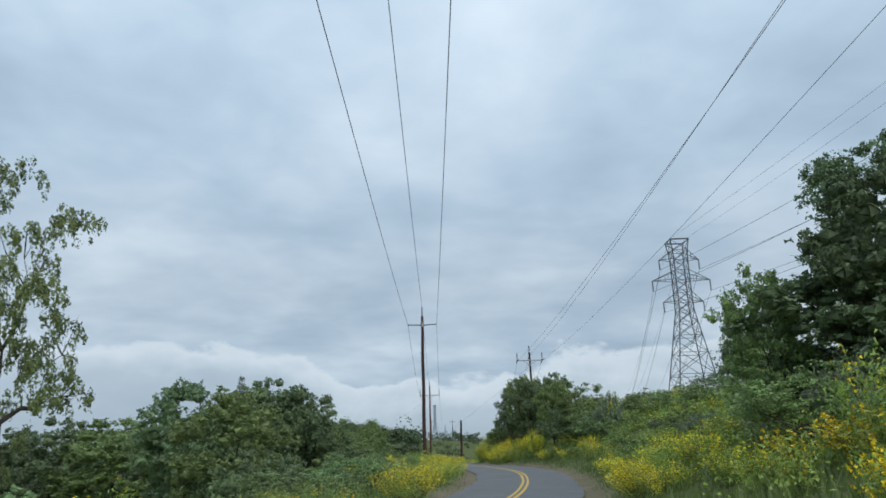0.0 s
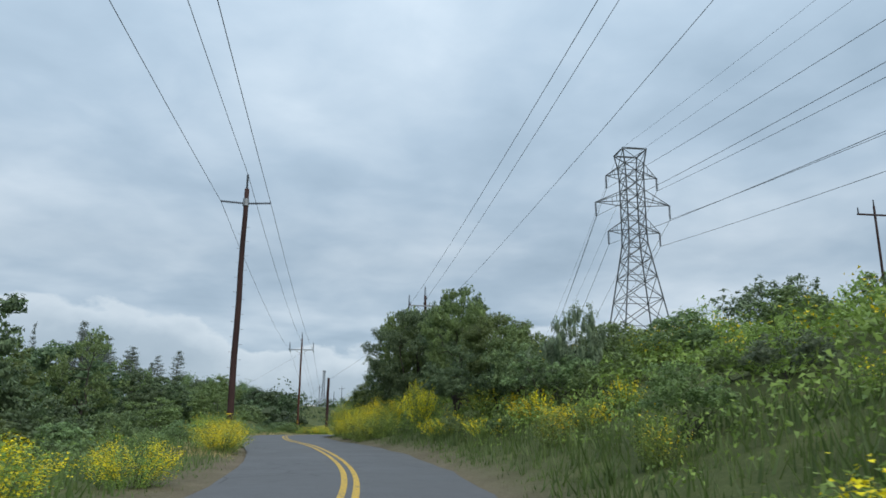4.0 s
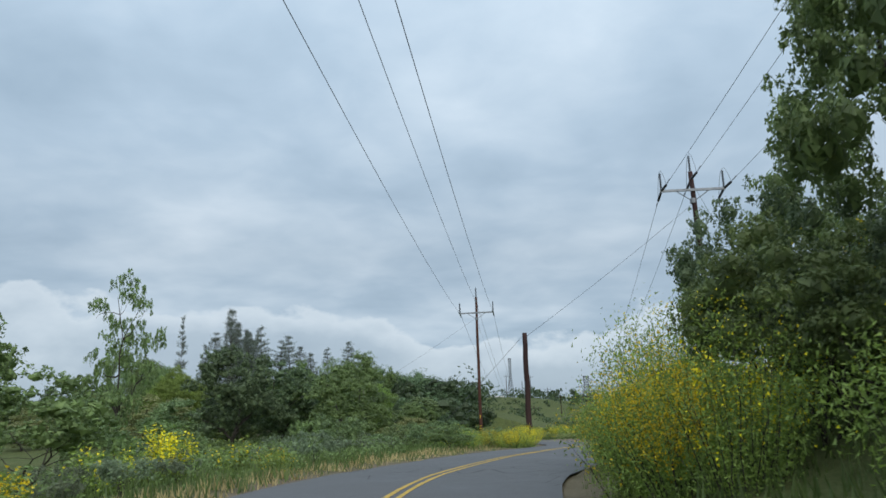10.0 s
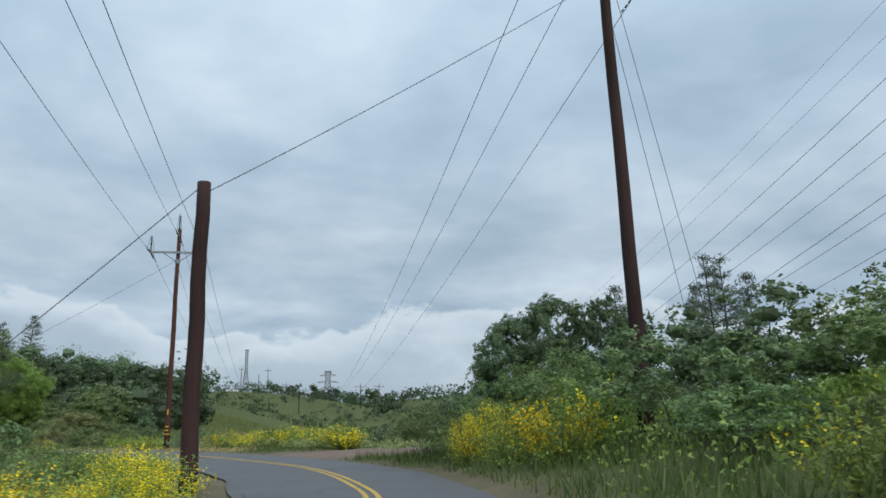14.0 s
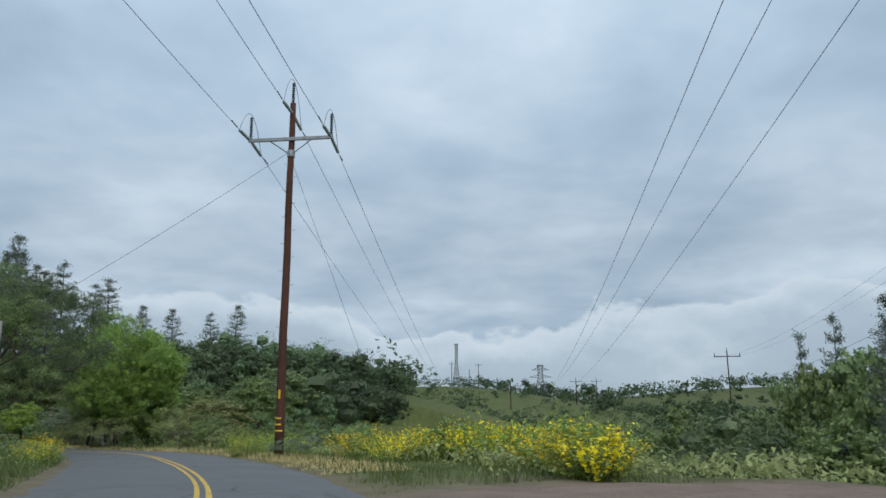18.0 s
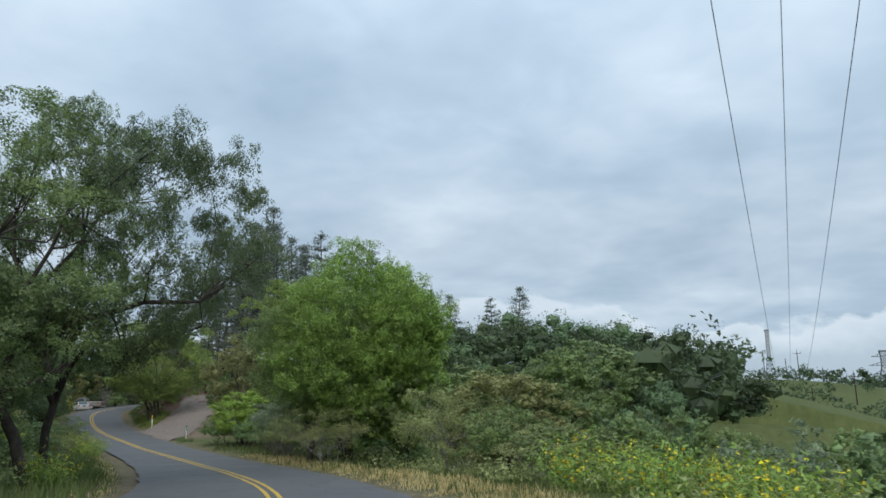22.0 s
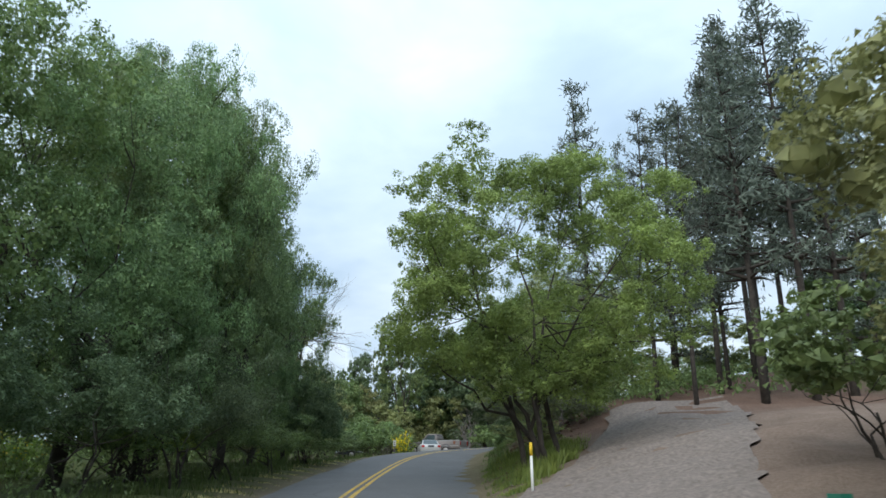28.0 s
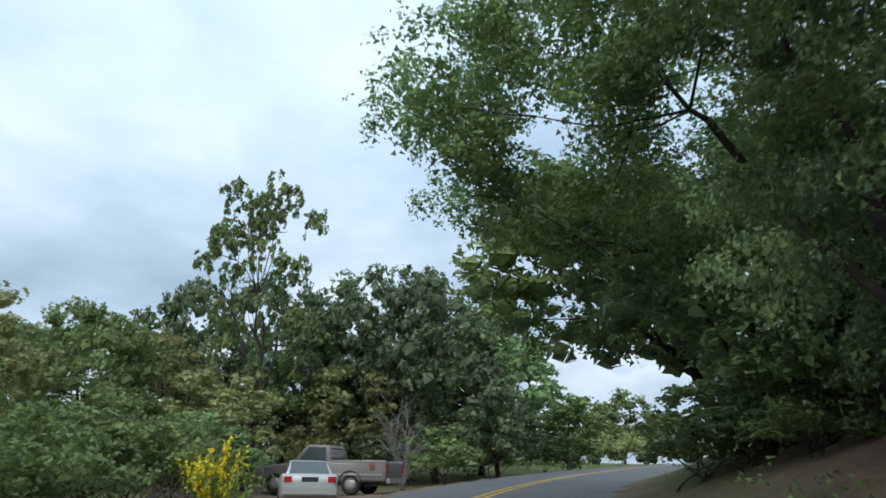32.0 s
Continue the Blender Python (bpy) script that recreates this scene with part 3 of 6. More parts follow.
P1, P2, P3 = (-2.45, 76.0), (14.52, 130.43), (-4.20, 174.56)
# line-post pole beside the road
p1 = wooden_pole("utility_pole", *P1, 0.85, 15.85, 0.205, 0.14, DARKWOOD, "tall dark wooden power pole with step pegs and yellow bands", steps=22, bands=(1.9, 2.3))
for s, nm in ((-1, "line_post_insulator"), (1, "line_post_insulator")):
    part(nm, shed_profile((P1[0] + s * 0.16, P1[1], 14.92), (P1[0] + s * 1.5, P1[1], 15.0), 11, 0.035, 0.085, None), GLAZE, p1, "", True)
part("top_insulator", shed_profile((P1[0], P1[1], 15.8), (P1[0], P1[1], 16.8), 9, 0.04, 0.09, None), GLAZE, p1, "", True)
part("mounting_bracket", tube([(P1[0], P1[1], 14.75), (P1[0], P1[1], 15.2)], [0.19, 0.19], 10), STEEL, p1)
TIPS1 = [(P1[0] - 1.5, P1[1], 15.0), (P1[0], P1[1], 16.8), (P1[0] + 1.5, P1[1], 15.0)]


def dead_end_pole(pos, z0, ztop, zarm, turn, mat, label, back, ahead, strings, steps, bands, r0=0.23, r1=0.15, post=1.25, lean=0.0):
    """A pole with a crossarm where the cables end on both sides and loop over standing insulators."""
    p = wooden_pole("utility_pole", pos[0] - lean, pos[1], z0, ztop, r0, r1, mat, label, lean=(lean, 0), steps=steps, bands=bands)
    x, y = pos
    c, s = math.cos(turn), math.sin(turn)
    ends = [(x - 2.2 * c, y - 2.2 * s - 0.2), (x + 2.2 * c, y + 2.2 * s - 0.2)]
    m = Matrix.Translation((x, y - 0.2, zarm)) @ Matrix.Rotation(turn, 4, "Z")
    vf = ([], [])
    box_verts(m, 4.6, 0.13, 0.17, vf)
    part("crossarm", vf, STEEL, p, "grey steel crossarm")
    for sgn in (-1, 1):
        part("brace", bar((x + sgn * 1.15 * c, y - 0.2 + sgn * 1.15 * s, zarm - 0.06), (x + sgn * 0.15 * c, y - 0.1, zarm - 0.75), 0.045, None), STEEL, p)
    part("clamp", tube([(x, y, zarm - 0.95), (x, y, zarm - 0.6)], [r1 + 0.06] * 2, 12), STEEL, p)
    hubs = [(ends[0][0], ends[0][1], zarm), (x, y, ztop - 0.6), (ends[1][0], ends[1][1], zarm)]
    tops = []
    for i, h in enumerate(hubs):
        foot = Vector(h) + Vector((0, 0, 0.08)) if i != 1 else Vector((x, y, ztop - 0.05))
        topp = foot + Vector((0, 0, post))
        part("post_insulator", shed_profile(foot, topp, 10, 0.04, 0.1, None), GLAZE, p, "dark ribbed insulator", True)
        tops.append(topp)
    tips = {"back": [], "ahead": []}
    for side, to in (("back", back), ("ahead", ahead)):
        for h, t in zip(hubs, to):
            d = (Vector(t) - Vector(h)).normalized()
            d.z -= 0.07
            a = Vector(h) + d * 0.25
            b = a + d * 1.7
            part("strain_insulator", shed_profile(a, b, 12, 0.03, 0.095, None), strings, p, "ribbed strain insulator", True)
            part("clevis", tube([Vector(h), a], [0.02, 0.02], 5), STEEL, p)
            tips[side].append(b)
    for i, tp in enumerate(tops):
        a, b = tips["back"][i], tips["ahead"][i]
        pts = []
        for k in range(15):
            u = k / 14
            q = a * (1 - u) ** 2 + (tp * 2 - (a + b) * 0.5 + Vector((0, 0, 0.25))) * 2 * u * (1 - u) + b * u * u
            pts.append(q)
        part("jumper_loop", tube(pts, [0.014] * 15, 4), WIRE, p, "looped jumper cable", True)
    for side in ("back", "ahead"):
        for b, t in zip(tips[side], back if side == "back" else ahead):
            d = (Vector(t) - b).normalized()
            for k in range(3):
                q = b + d * (0.5 + 0.33 * k)
                part("cable_damper", tube([q - d * 0.09, q + d * 0.09], [0.035, 0.035], 6), GLAZE, p)
    return p, tips


PREV2 = [(11.9, -18, 17.5), (13.8, -18, 21), (15.4, -18, 17.5)]
NEXT2 = [(28, 470, 14), (29, 470, 16), (32, 470, 14)]
_, T2 = dead_end_pole(P2, 1.5, 19.25, 17.83, 0.04, DARKWOOD, "tall dark wooden dead-end power pole on the bank", PREV2, NEXT2, GLAZE, 0, (), r0=0.26, r1=0.16, lean=-0.46)
NEXT3 = [(-6, 560, 12), (-4, 560, 14), (-2, 560, 12)]
p3, T3 = dead_end_pole(P3, -0.05, 18.1, 15.99, -0.06, POLEWOOD, "tall red-brown wooden dead-end power pole with three yellow bands", TIPS1, NEXT3, PALEGLAZE, 18, (0.95, 1.25, 1.55))
tagbox = ([], [])
box_verts(pose(P3[0] - 0.02, P3[1] - 0.235, 2.7), 0.11, 0.012, 0.42, tagbox)
part("number_plate", tagbox, YELLOW, p3, "narrow yellow tag with dark marks")
for k in range(4):
    mk = ([], [])
    box_verts(pose(P3[0] - 0.02, P3[1] - 0.243, 2.57 + k * 0.09), 0.06, 0.006, 0.035, mk)
    part("mark", mk, GLAZE, p3)
BACK0 = [(-2.8, -45, 15.2), (-0.6, -45, 18), (1.9, -45, 15.2)]
for a, b in zip(BACK0, TIPS1):
    wire(a, b, 1.1)
for a, b in zip(TIPS1, T3["back"]):
    wire(a, b, 0.9)
for a, b in zip(T3["ahead"], NEXT3):
    wire(a, b, 9.0, n=40)
for a, b in zip(PREV2, T2["back"]):
    wire(a, b, 1.6, n=34)
for a, b in zip(T2["ahead"], NEXT2):
    wire(a, b, 9.0, n=40)

# guy stub poles
STUB = (2.05, 127.05)
wooden_pole("guy_stub_pole", *STUB, 0.75, 7.75, 0.2, 0.16, DARKWOOD, "short thick dark wooden stub pole beside the road", bands=())
GREY = (-19.6, 175.4)
wooden_pole("guy_stub_pole", *GREY, -0.3, 6.6, 0.16, 0.12, GREYWOOD, "weathered grey wooden stub pole among broom")
guy = dict(name="guy_wire", label="thin steel guy wire", group="guy wires", r=0.011, n=10)
wire((P2[0], P2[1], 16.9), (STUB[0] + 0.15, STUB[1], 7.55), 0.15, **guy)
wire((STUB[0] - 0.15, STUB[1], 7.55), (STUB[0] - 6.5, STUB[1] - 1, 1.0), 0.05, **guy)
wire((P3[0], P3[1], 15.4), (GREY[0], GREY[1], 6.2), 0.2, **guy)
wire((P3[0], P3[1], 15.0), (P3[0] + 4.6, P3[1] + 11, -1.0), 0.05, **guy)
wire((P2[0], P2[1], 16.6), (P2[0] + 9, P2[1] + 10, 2.6), 0.05, **guy)
wire((P2[0], P2[1], 18.6), (P2[0] + 10.5, P2[1] + 10.5, 2.6), 0.05, **guy)
gs = part("guy_guard", tube([(P3[0] + 4.35, P3[1] + 10.4, -0.3), (P3[0] + 4.6, P3[1] + 11, -1.3)], [0.04, 0.04], 8), WHITE, None)
gs.matrix_basis = Matrix.Identity(4)
tagged(gs, "white plastic guard on a guy wire", "guy guard")


def lattice_tower(x, y, z0, z1, wb, wt, arms, fine=True, name="transmission_tower", label="grey steel lattice transmission tower with hanging insulators"):
    """A four-legged tower; arms: height, half span, whether a string hangs."""
    t = thing(name, label, "transmission tower")
    waist = z0 + (z1 - z0) * 0.56

    def half(z):
        if z < waist:
            return (wb + (wt - wb) * (z - z0) / (waist - z0)) / 2
        return wt / 2 if z < z1 - 2.2 else (wt * (1 + 0.35 * (z - z1 + 2.2) / 2.2)) / 2

    w = 0.11 if fine else 0.2
    levels = [z0]
    while levels[-1] < z1 - 0.8:
        levels.append(min(z1, levels[-1] + max(1.5, half(levels[-1]) * 1.25)))
    if levels[-1] < z1:
        levels.append(z1)
    corner = lambda z, k: (x + half(z) * (1, 1, -1, -1)[k], y + half(z) * (1, -1, -1, 1)[k], z)
    for k in range(4):
        part("leg", tube([corner(z, k) for z in levels], [w * 0.75] * len(levels), 4), LATTICE, t)
    for face in range(4):
        vf = ([], [])
        for a, b in zip(levels[:-1], levels[1:]):
            k, q = face, (face + 1) % 4
            bar(corner(a, k), corner(b, q), w * 0.55, vf)
            bar(corner(a, q), corner(b, k), w * 0.55, vf)
            bar(corner(b, k), corner(b, q), w * 0.5, vf)
        part("bracing", vf, LATTICE, t)
    tips = []
    for z, span, drop in arms:
        for s in (-1, 1):
            vf = ([], [])
            tip = (x + s * span, y, z)
            hw = half(z)
            for yy in (-hw, hw):
                for lift in (0.0, 1.35):
                    bar((x + s * hw, y + yy, z + lift), tip, w * 0.6, vf)
                for u in (0.33, 0.66):
                    p = Vector((x + s * hw, y + yy, z)).lerp(Vector(tip), u)
                    q = Vector((x + s * hw, y + yy, z + 1.35)).lerp(Vector(tip), u)
                    bar(p, q, w * 0.4, vf)
            part("arm", vf, LATTICE, t)
            if drop:
                part("insulator_string", shed_profile(tip, (tip[0], tip[1], z - drop), 9 if fine else 4, 0.04, 0.14, None, 7), GLAZE, t, "dark hanging insulator string", True)
            tips.append((tip[0], tip[1], z - drop))
    return t, tips


_, TT = lattice_tower(34.5, 105.3, 8.2, 31.7, 6.0, 2.0, [(28.8, 2.9, 1.5), (25.7, 4.2, 1.6), (22.5, 2.9, 1.5)])
for i, tip in enumerate(TT):
    d = tip[0] - 34.5
    wire((47 + d * 1.2, -190, tip[2] + 4), tip, 8.0, r=0.022, n=40)
    wire(tip, (84 + d * 1.1, 400, tip[2] - 12), 12.0, r=0.022, n=40)
for s in (-1, 1):
    wire((47 + s * 1.4, -190, 37), (34.5 + s * 1.2, 105.3, 31.9), 6.0, r=0.014, n=40)
    wire((34.5 + s * 1.2, 105.3, 31.9), (84 + s * 1.4, 400, 20), 9.0, r=0.014, n=40)


def small_pole(x, y, z0, z1, arm, label="distant wooden power pole with a crossarm", r=0.2):
    z0 = min(z0, ground_at(x, y) - 0.3)
    p = thing("distant_pole", label, "utility pole", "distant poles")
    part("shaft", tube([(x, y, z0), (x, y, z1)], [r, r * 0.7], 8), DARKWOOD, p)
    if arm:
        vf = ([], [])
        box_verts(pose(x, y, z1 - 1.2), arm, 0.2, 0.2, vf)
        part("crossarm", vf, DARKWOOD, p)
        for s in (-1, 0, 1):
            part("insulator", tube([(x + s * arm * 0.47, y, z1 - 1.1 if s else z1), (x + s * arm * 0.47, y, z1 - 0.3 if s else z1 + 0.9)], [0.1, 0.07], 6), GLAZE, p)
    return p


small_pole(72, 116, 10, 30.5, 5)
for row in [
    (-14, 615, 20.8, 33.3, 3.0), (-3, 626, 20.7, 29.4, 0.0), (3, 616, 18.7, 32.5, 4.0), (15, 626, 14.6, 23.6, 5.0), (4, 476, -3.4, 8.8, 5.0),
    (18, 475, -0.3, 14.0, 5.0), (53, 523, 2.5, 18.1, 6.0), (63, 521, 1.5, 18.1, 5.0), (66, 325, 1.9, 16.2, 6.5)]:
    small_pole(*row, r=0.26 if row[1] > 400 else 0.2)
lattice_tower(39, 574, ground_at(39, 574) - 0.3, 28.4, 8, 2.6, [(25.6, 5.2, 0), (21.5, 6.6, 0), (17.5, 5.0, 0)], fine=False, label="distant grey lattice transmission tower on the valley floor")
lattice_tower(-11, 615, ground_at(-11, 615) - 0.3, 44.8, 6.0, 1.6, [], fine=False, name="radio_mast", label="distant slim lattice mast on the hill")


def small_house(x, y, z, w, d, h, roof, turn, name, label, wallm, roofm):
    """A far house: walls, a gabled roof with eaves, windows and a door."""
    hs = thing(name, label, "house")
    m = pose(x, y, z, 0, 0, turn)
    vf = ([], [])
    box_verts(m @ Matrix.Translation((0, 0, h / 2 - 0.5)), w, d, h + 1, vf)
    part("wall", vf, wallm, hs)
    e = 0.5
    v = [m @ Vector(p) for p in ((-w / 2 - e, -d / 2 - e, h), (w / 2 + e, -d / 2 - e, h), (w / 2 + e, d / 2 + e, h), (-w / 2 - e, d / 2 + e, h), (-w / 2 - e, 0, h + roof), (w / 2 + e, 0, h + roof))]
    part("roof", ([tuple(p) for p in v], [(0, 1, 5, 4), (2, 3, 4, 5), (0, 4, 3), (1, 2, 5), (3, 2, 1, 0)]), roofm, hs)
    for k in range(3):
        vf = ([], [])
        box_verts(m @ Matrix.Translation((-w / 3 + k * w / 3, -d / 2 - 0.02, h * 0.55)), w * 0.14, 0.06, h * 0.4, vf)
        part("window", vf, GLAZE, hs)
    return hs


PALEWALL = plain("pale_house_wall", (0.55, 0.53, 0.5), 0.8, 0, 0.1, 1.0, 0.0)
SLATE = plain("grey_roof", (0.16, 0.17, 0.18), 0.8, 0, 0.2, 2.0, 0.1)
small_house(-53, 330, 7.2, 12, 8, 3.0, 2.2, 15, "house", "grey-roofed house among the trees on the hillside", SLATE, SLATE)
small_house(-21, 616, ground_at(-21, 616), 9, 6, 3.6, 0.8, 0, "hut", "pale flat-roofed hut on the hilltop", PALEWALL, PALEWALL)


# ---- plants ----
def unit(v):
    return v / np.maximum(np.linalg.norm(v, axis=-1, keepdims=True), 1e-9)


def leaf_faces(r, pos, nrm, size, slim=0.6, fold=0.18, tri=False):
    """Folded kite-shaped leaves (or plain pointed ones) at the places, facing roughly along the normals."""
    n = len(pos)
    a = unit(np.cross(nrm, r.normal(0, 1, (n, 3))))
    b = np.cross(nrm, a)
    ln = size * r.uniform(0.6, 1.4, (n, 1))
    wd = ln * slim
    if tri:
        return np.stack([pos - a * ln * 0.45 + b * wd * 0.55, pos + a * ln * 0.6, pos - a * ln * 0.45 - b * wd * 0.55], 1)
    k = nrm * (wd * fold)
    return np.stack([pos - a * ln / 2, pos + b * wd / 2 + k, pos + a * ln / 2, pos - b * wd / 2 + k], 1)


ICO = []
_t = (1 + 5 ** 0.5) / 2
_v = [(-1, _t, 0), (1, _t, 0), (-1, -_t, 0), (1, -_t, 0), (0, -1, _t), (0, 1, _t), (0, -1, -_t), (0, 1, -_t), (_t, 0, -1), (_t, 0, 1), (-_t, 0, -1), (-_t, 0, 1)]
for _f in ((0, 11, 5), (0, 5, 1), (0, 1, 7), (0, 7, 10), (0, 10, 11), (1, 5, 9), (5, 11, 4), (11, 10, 2), (10, 7, 6), (7, 1, 8),
           (3, 9, 4), (3, 4, 2), (3, 2, 6), (3, 6, 8), (3, 8, 9), (4, 9, 5), (2, 4, 11), (6, 2, 10), (8, 6, 7), (9, 8, 1)):
    ICO.append([_v[q] for q in _f])
ICO = [unit(np.array(ICO, float))]
for _ in range(1):
    a, b, c = ICO[-1][:, 0], ICO[-1][:, 1], ICO[-1][:, 2]
    ab, bc, ca = unit(a + b), unit(b + c), unit(c + a)
    ICO.append(np.concatenate([np.stack(q, 1) for q in ((a, ab, ca), (ab, b, bc), (ca, bc, c), (ab, bc, ca))]))


def lump_leaves(r, centres, radii, n, size, squash=0.8, slim=0.6, inner=0.12, tri=True, core=0, shoots=0.12):
    """Leaves heaped in tufts over the skins of many lumps; core: leaf mass inside them: 0 none, 1 and 2 a rough shell for far crowns, 3 loose leaves for near ones."""
    tufts = 14
    lump = np.repeat(np.arange(len(centres)), tufts)
    m = len(lump)
    out = unit(r.normal(0, 1, (m, 3)))
    out[:, 2] = np.where(out[:, 2] < -0.3, -out[:, 2] * 0.6, out[:, 2])
    out = unit(out)
    far = r.random(m) < shoots
    base = radii[lump]
    tc_ = centres[lump] + out * (base * np.where(far, r.uniform(0.95, 1.15, m), r.uniform(0.6, 0.92, m)))[:, None] * np.array([1, 1, squash])
    tr_ = base * np.where(far, r.uniform(0.12, 0.18, m), r.uniform(0.17, 0.36, m))
    w = tr_ ** 2
    k = r.choice(m, n, p=w / w.sum())
    d = unit(r.normal(0, 1, (n, 3)) + out[k] * 0.55 + np.array([0, 0, 0.35]))
    deep = r.random(n) < inner * 0.4
    u = np.where(deep, r.uniform(0.1, 0.6, n), r.uniform(0.55, 1.12, n))
    p = tc_[k] + d * (tr_[k] * u)[:, None] * np.array([1, 1, 0.85])
    nrm = unit(d + r.normal(0, 0.55, (n, 3)) + np.array([0, 0, 0.25]))
    sz = size * np.where(deep, 1.4, 1.0)[:, None]
    q = leaf_faces(r, p, nrm, sz, slim, tri=tri)
    if core == 3:
        # loose leaves deep inside each lump
        k = np.repeat(np.arange(len(centres)), 170)
        d = unit(r.normal(0, 1, (len(k), 3)))
        p = centres[k] + d * (radii[k] * r.uniform(0.15, 0.7, len(k)))[:, None] * np.array([1, 1, squash])
        q = np.concatenate([q, leaf_faces(r, p, unit(d + r.normal(0, 0.8, d.shape)), size * 1.3, 0.85, tri=True)])
    elif core:
        shell = ICO[core - 1]
        rr = radii[:, None, None, None] * r.uniform(0.3, 0.56, (len(centres), len(shell), 1, 1))
        cq = centres[:, None, None, :] + shell[None] * rr * np.array([1, 1, squash]) + r.normal(0, 0.03, (len(centres), len(shell), 3, 3)) * radii[:, None, None, None]
        q = np.concatenate([q, cq.reshape(-1, 3, 3)])
    return q


def crooked(r, a, b, n, wob):
    a, b = np.array(a, float), np.array(b, float)
    pts = [a + (b - a) * i / n for i in range(n + 1)]
    ln = np.linalg.norm(b - a)
    off = np.zeros(3)
    for i in range(1, n):
        off = off * 0.6 + r.normal(0, wob * ln / n, 3)
        pts[i] = pts[i] + off
    return pts


def make_tree(name, label, category, seed, H, W, clear, lumps, lump_r, leaves, leaf, mat, bark=None, limbs=10, trunk_r=0.22, stems=1, squash=0.8, low=False, twigs=0, top_bias=0.0, inner=0.3, slim=0.68, lean=0.0, core=0):
    """A broad tree or shrub: trunk with limbs, and a crown of leaves heaped in uneven lumps."""
    r = np.random.default_rng(seed)
    t = thing(name, label, category)
    c = np.array([0, 0, (clear + H) / 2])
    ax = np.array([W / 2 - lump_r * 0.75, W / 2 - lump_r * 0.75, (H - clear) / 2 - lump_r * 0.55])
    d = unit(r.normal(0, 1, (lumps, 3)))
    if low:
        d[:, 2] = np.abs(d[:, 2]) * 1.1 - 0.6
        d = unit(d)
    rad = r.uniform(0.45, 1.0, lumps) ** 0.5
    az = np.arctan2(d[:, 1], d[:, 0])
    shape = (1 + 0.18 * np.sin(az * 3 + seed) + 0.1 * np.sin(az * 5 + seed * 2)) * (1 + 0.1 * np.sin(d[:, 2] * 4 + az * 2 + seed))
    cen = c + d * rad[:, None] * ax * np.stack([shape, shape, 1 + 0.1 * np.sin(az * 2 + seed * 1.7)], 1)
    cen[:, 2] += top_bias * rad
    rr = lump_r * r.uniform(0.6, 1.25, lumps)
    q = lump_leaves(r, cen, rr, leaves, leaf, squash, slim, inner, core=core)
    mid = q.mean(1)
    k = np.array([W / 2 / np.percentile(np.abs(mid[:, 0]), 99.6), W / 2 / np.percentile(np.abs(mid[:, 1]), 99.6), H / np.percentile(mid[:, 2], 99.9)])
    q, cen = q * k, cen * k
    q[:, :, 2] = np.maximum(q[:, :, 2], 0.02)
    q[:, :, 0] += lean * np.clip((mid[:, 2] * k[2] - clear * 0.5) / (H * 0.4), 0, 1)[:, None]
    cen[:, 0] += lean * np.clip((cen[:, 2] - clear * 0.5) / (H * 0.4), 0, 1)
    vf = ([], [])
    bark = bark or BARK
    for s in range(stems):
        root = np.array([r.normal(0, 0.12 * (stems - 1)), r.normal(0, 0.12 * (stems - 1)), -0.35])
        fork = np.array([r.normal(0, 0.06 * W), r.normal(0, 0.06 * W), clear + (H - clear) * r.uniform(0.1, 0.3)])
        pts = crooked(r, root, fork, 5, 0.12)
        tr = trunk_r * (0.7 if stems > 1 else 1)
        tube(pts, [tr * (1.35 if i == 0 else 1 - 0.08 * i) for i in range(6)], 8, vf)
        # a few main limbs, then side limbs that spring from the nearest of them
        picks = r.choice(lumps, min(limbs, lumps), replace=False)
        mains = max(2, min(5 if stems == 1 else 2, len(picks)))
        joints = []
        for n_, k in enumerate(picks):
            if n_ < mains:
                st = pts[r.integers(3, 6)]
                lp = crooked(r, st, st + (cen[k] - st) * 0.92, 6, 0.2)
                rad_ = [tr * 0.56 * (1 - 0.13 * i) for i in range(7)]
                joints += [(q, tr * 0.56 * (1 - 0.13 * i)) for i, q in enumerate(lp) if 1 < i < 6]
            else:
                b0, r0_ = min(joints, key=lambda q: np.linalg.norm(q[0] - cen[k]) + 0.5 * max(0.0, q[0][2] - cen[k][2]))
                lp = crooked(r, b0, cen[k], 4, 0.2)
                rad_ = [r0_ * 0.62 * (1 - 0.2 * i) for i in range(5)]
            tube(lp, rad_, 6, vf, caps=False)
            for _ in range(twigs):
                e = cen[k] + unit(r.normal(0, 1, 3)) * rr[k] * 0.9
                tube(crooked(r, lp[-2], e, 3, 0.1), [tr * 0.1, tr * 0.07, tr * 0.05, tr * 0.02], 4, vf, caps=False)
    part("trunk", vf, bark, t, "", True)
    tagged(quads("crown", q, mat, t, n=q.shape[1]), kind="stuff")
    return t


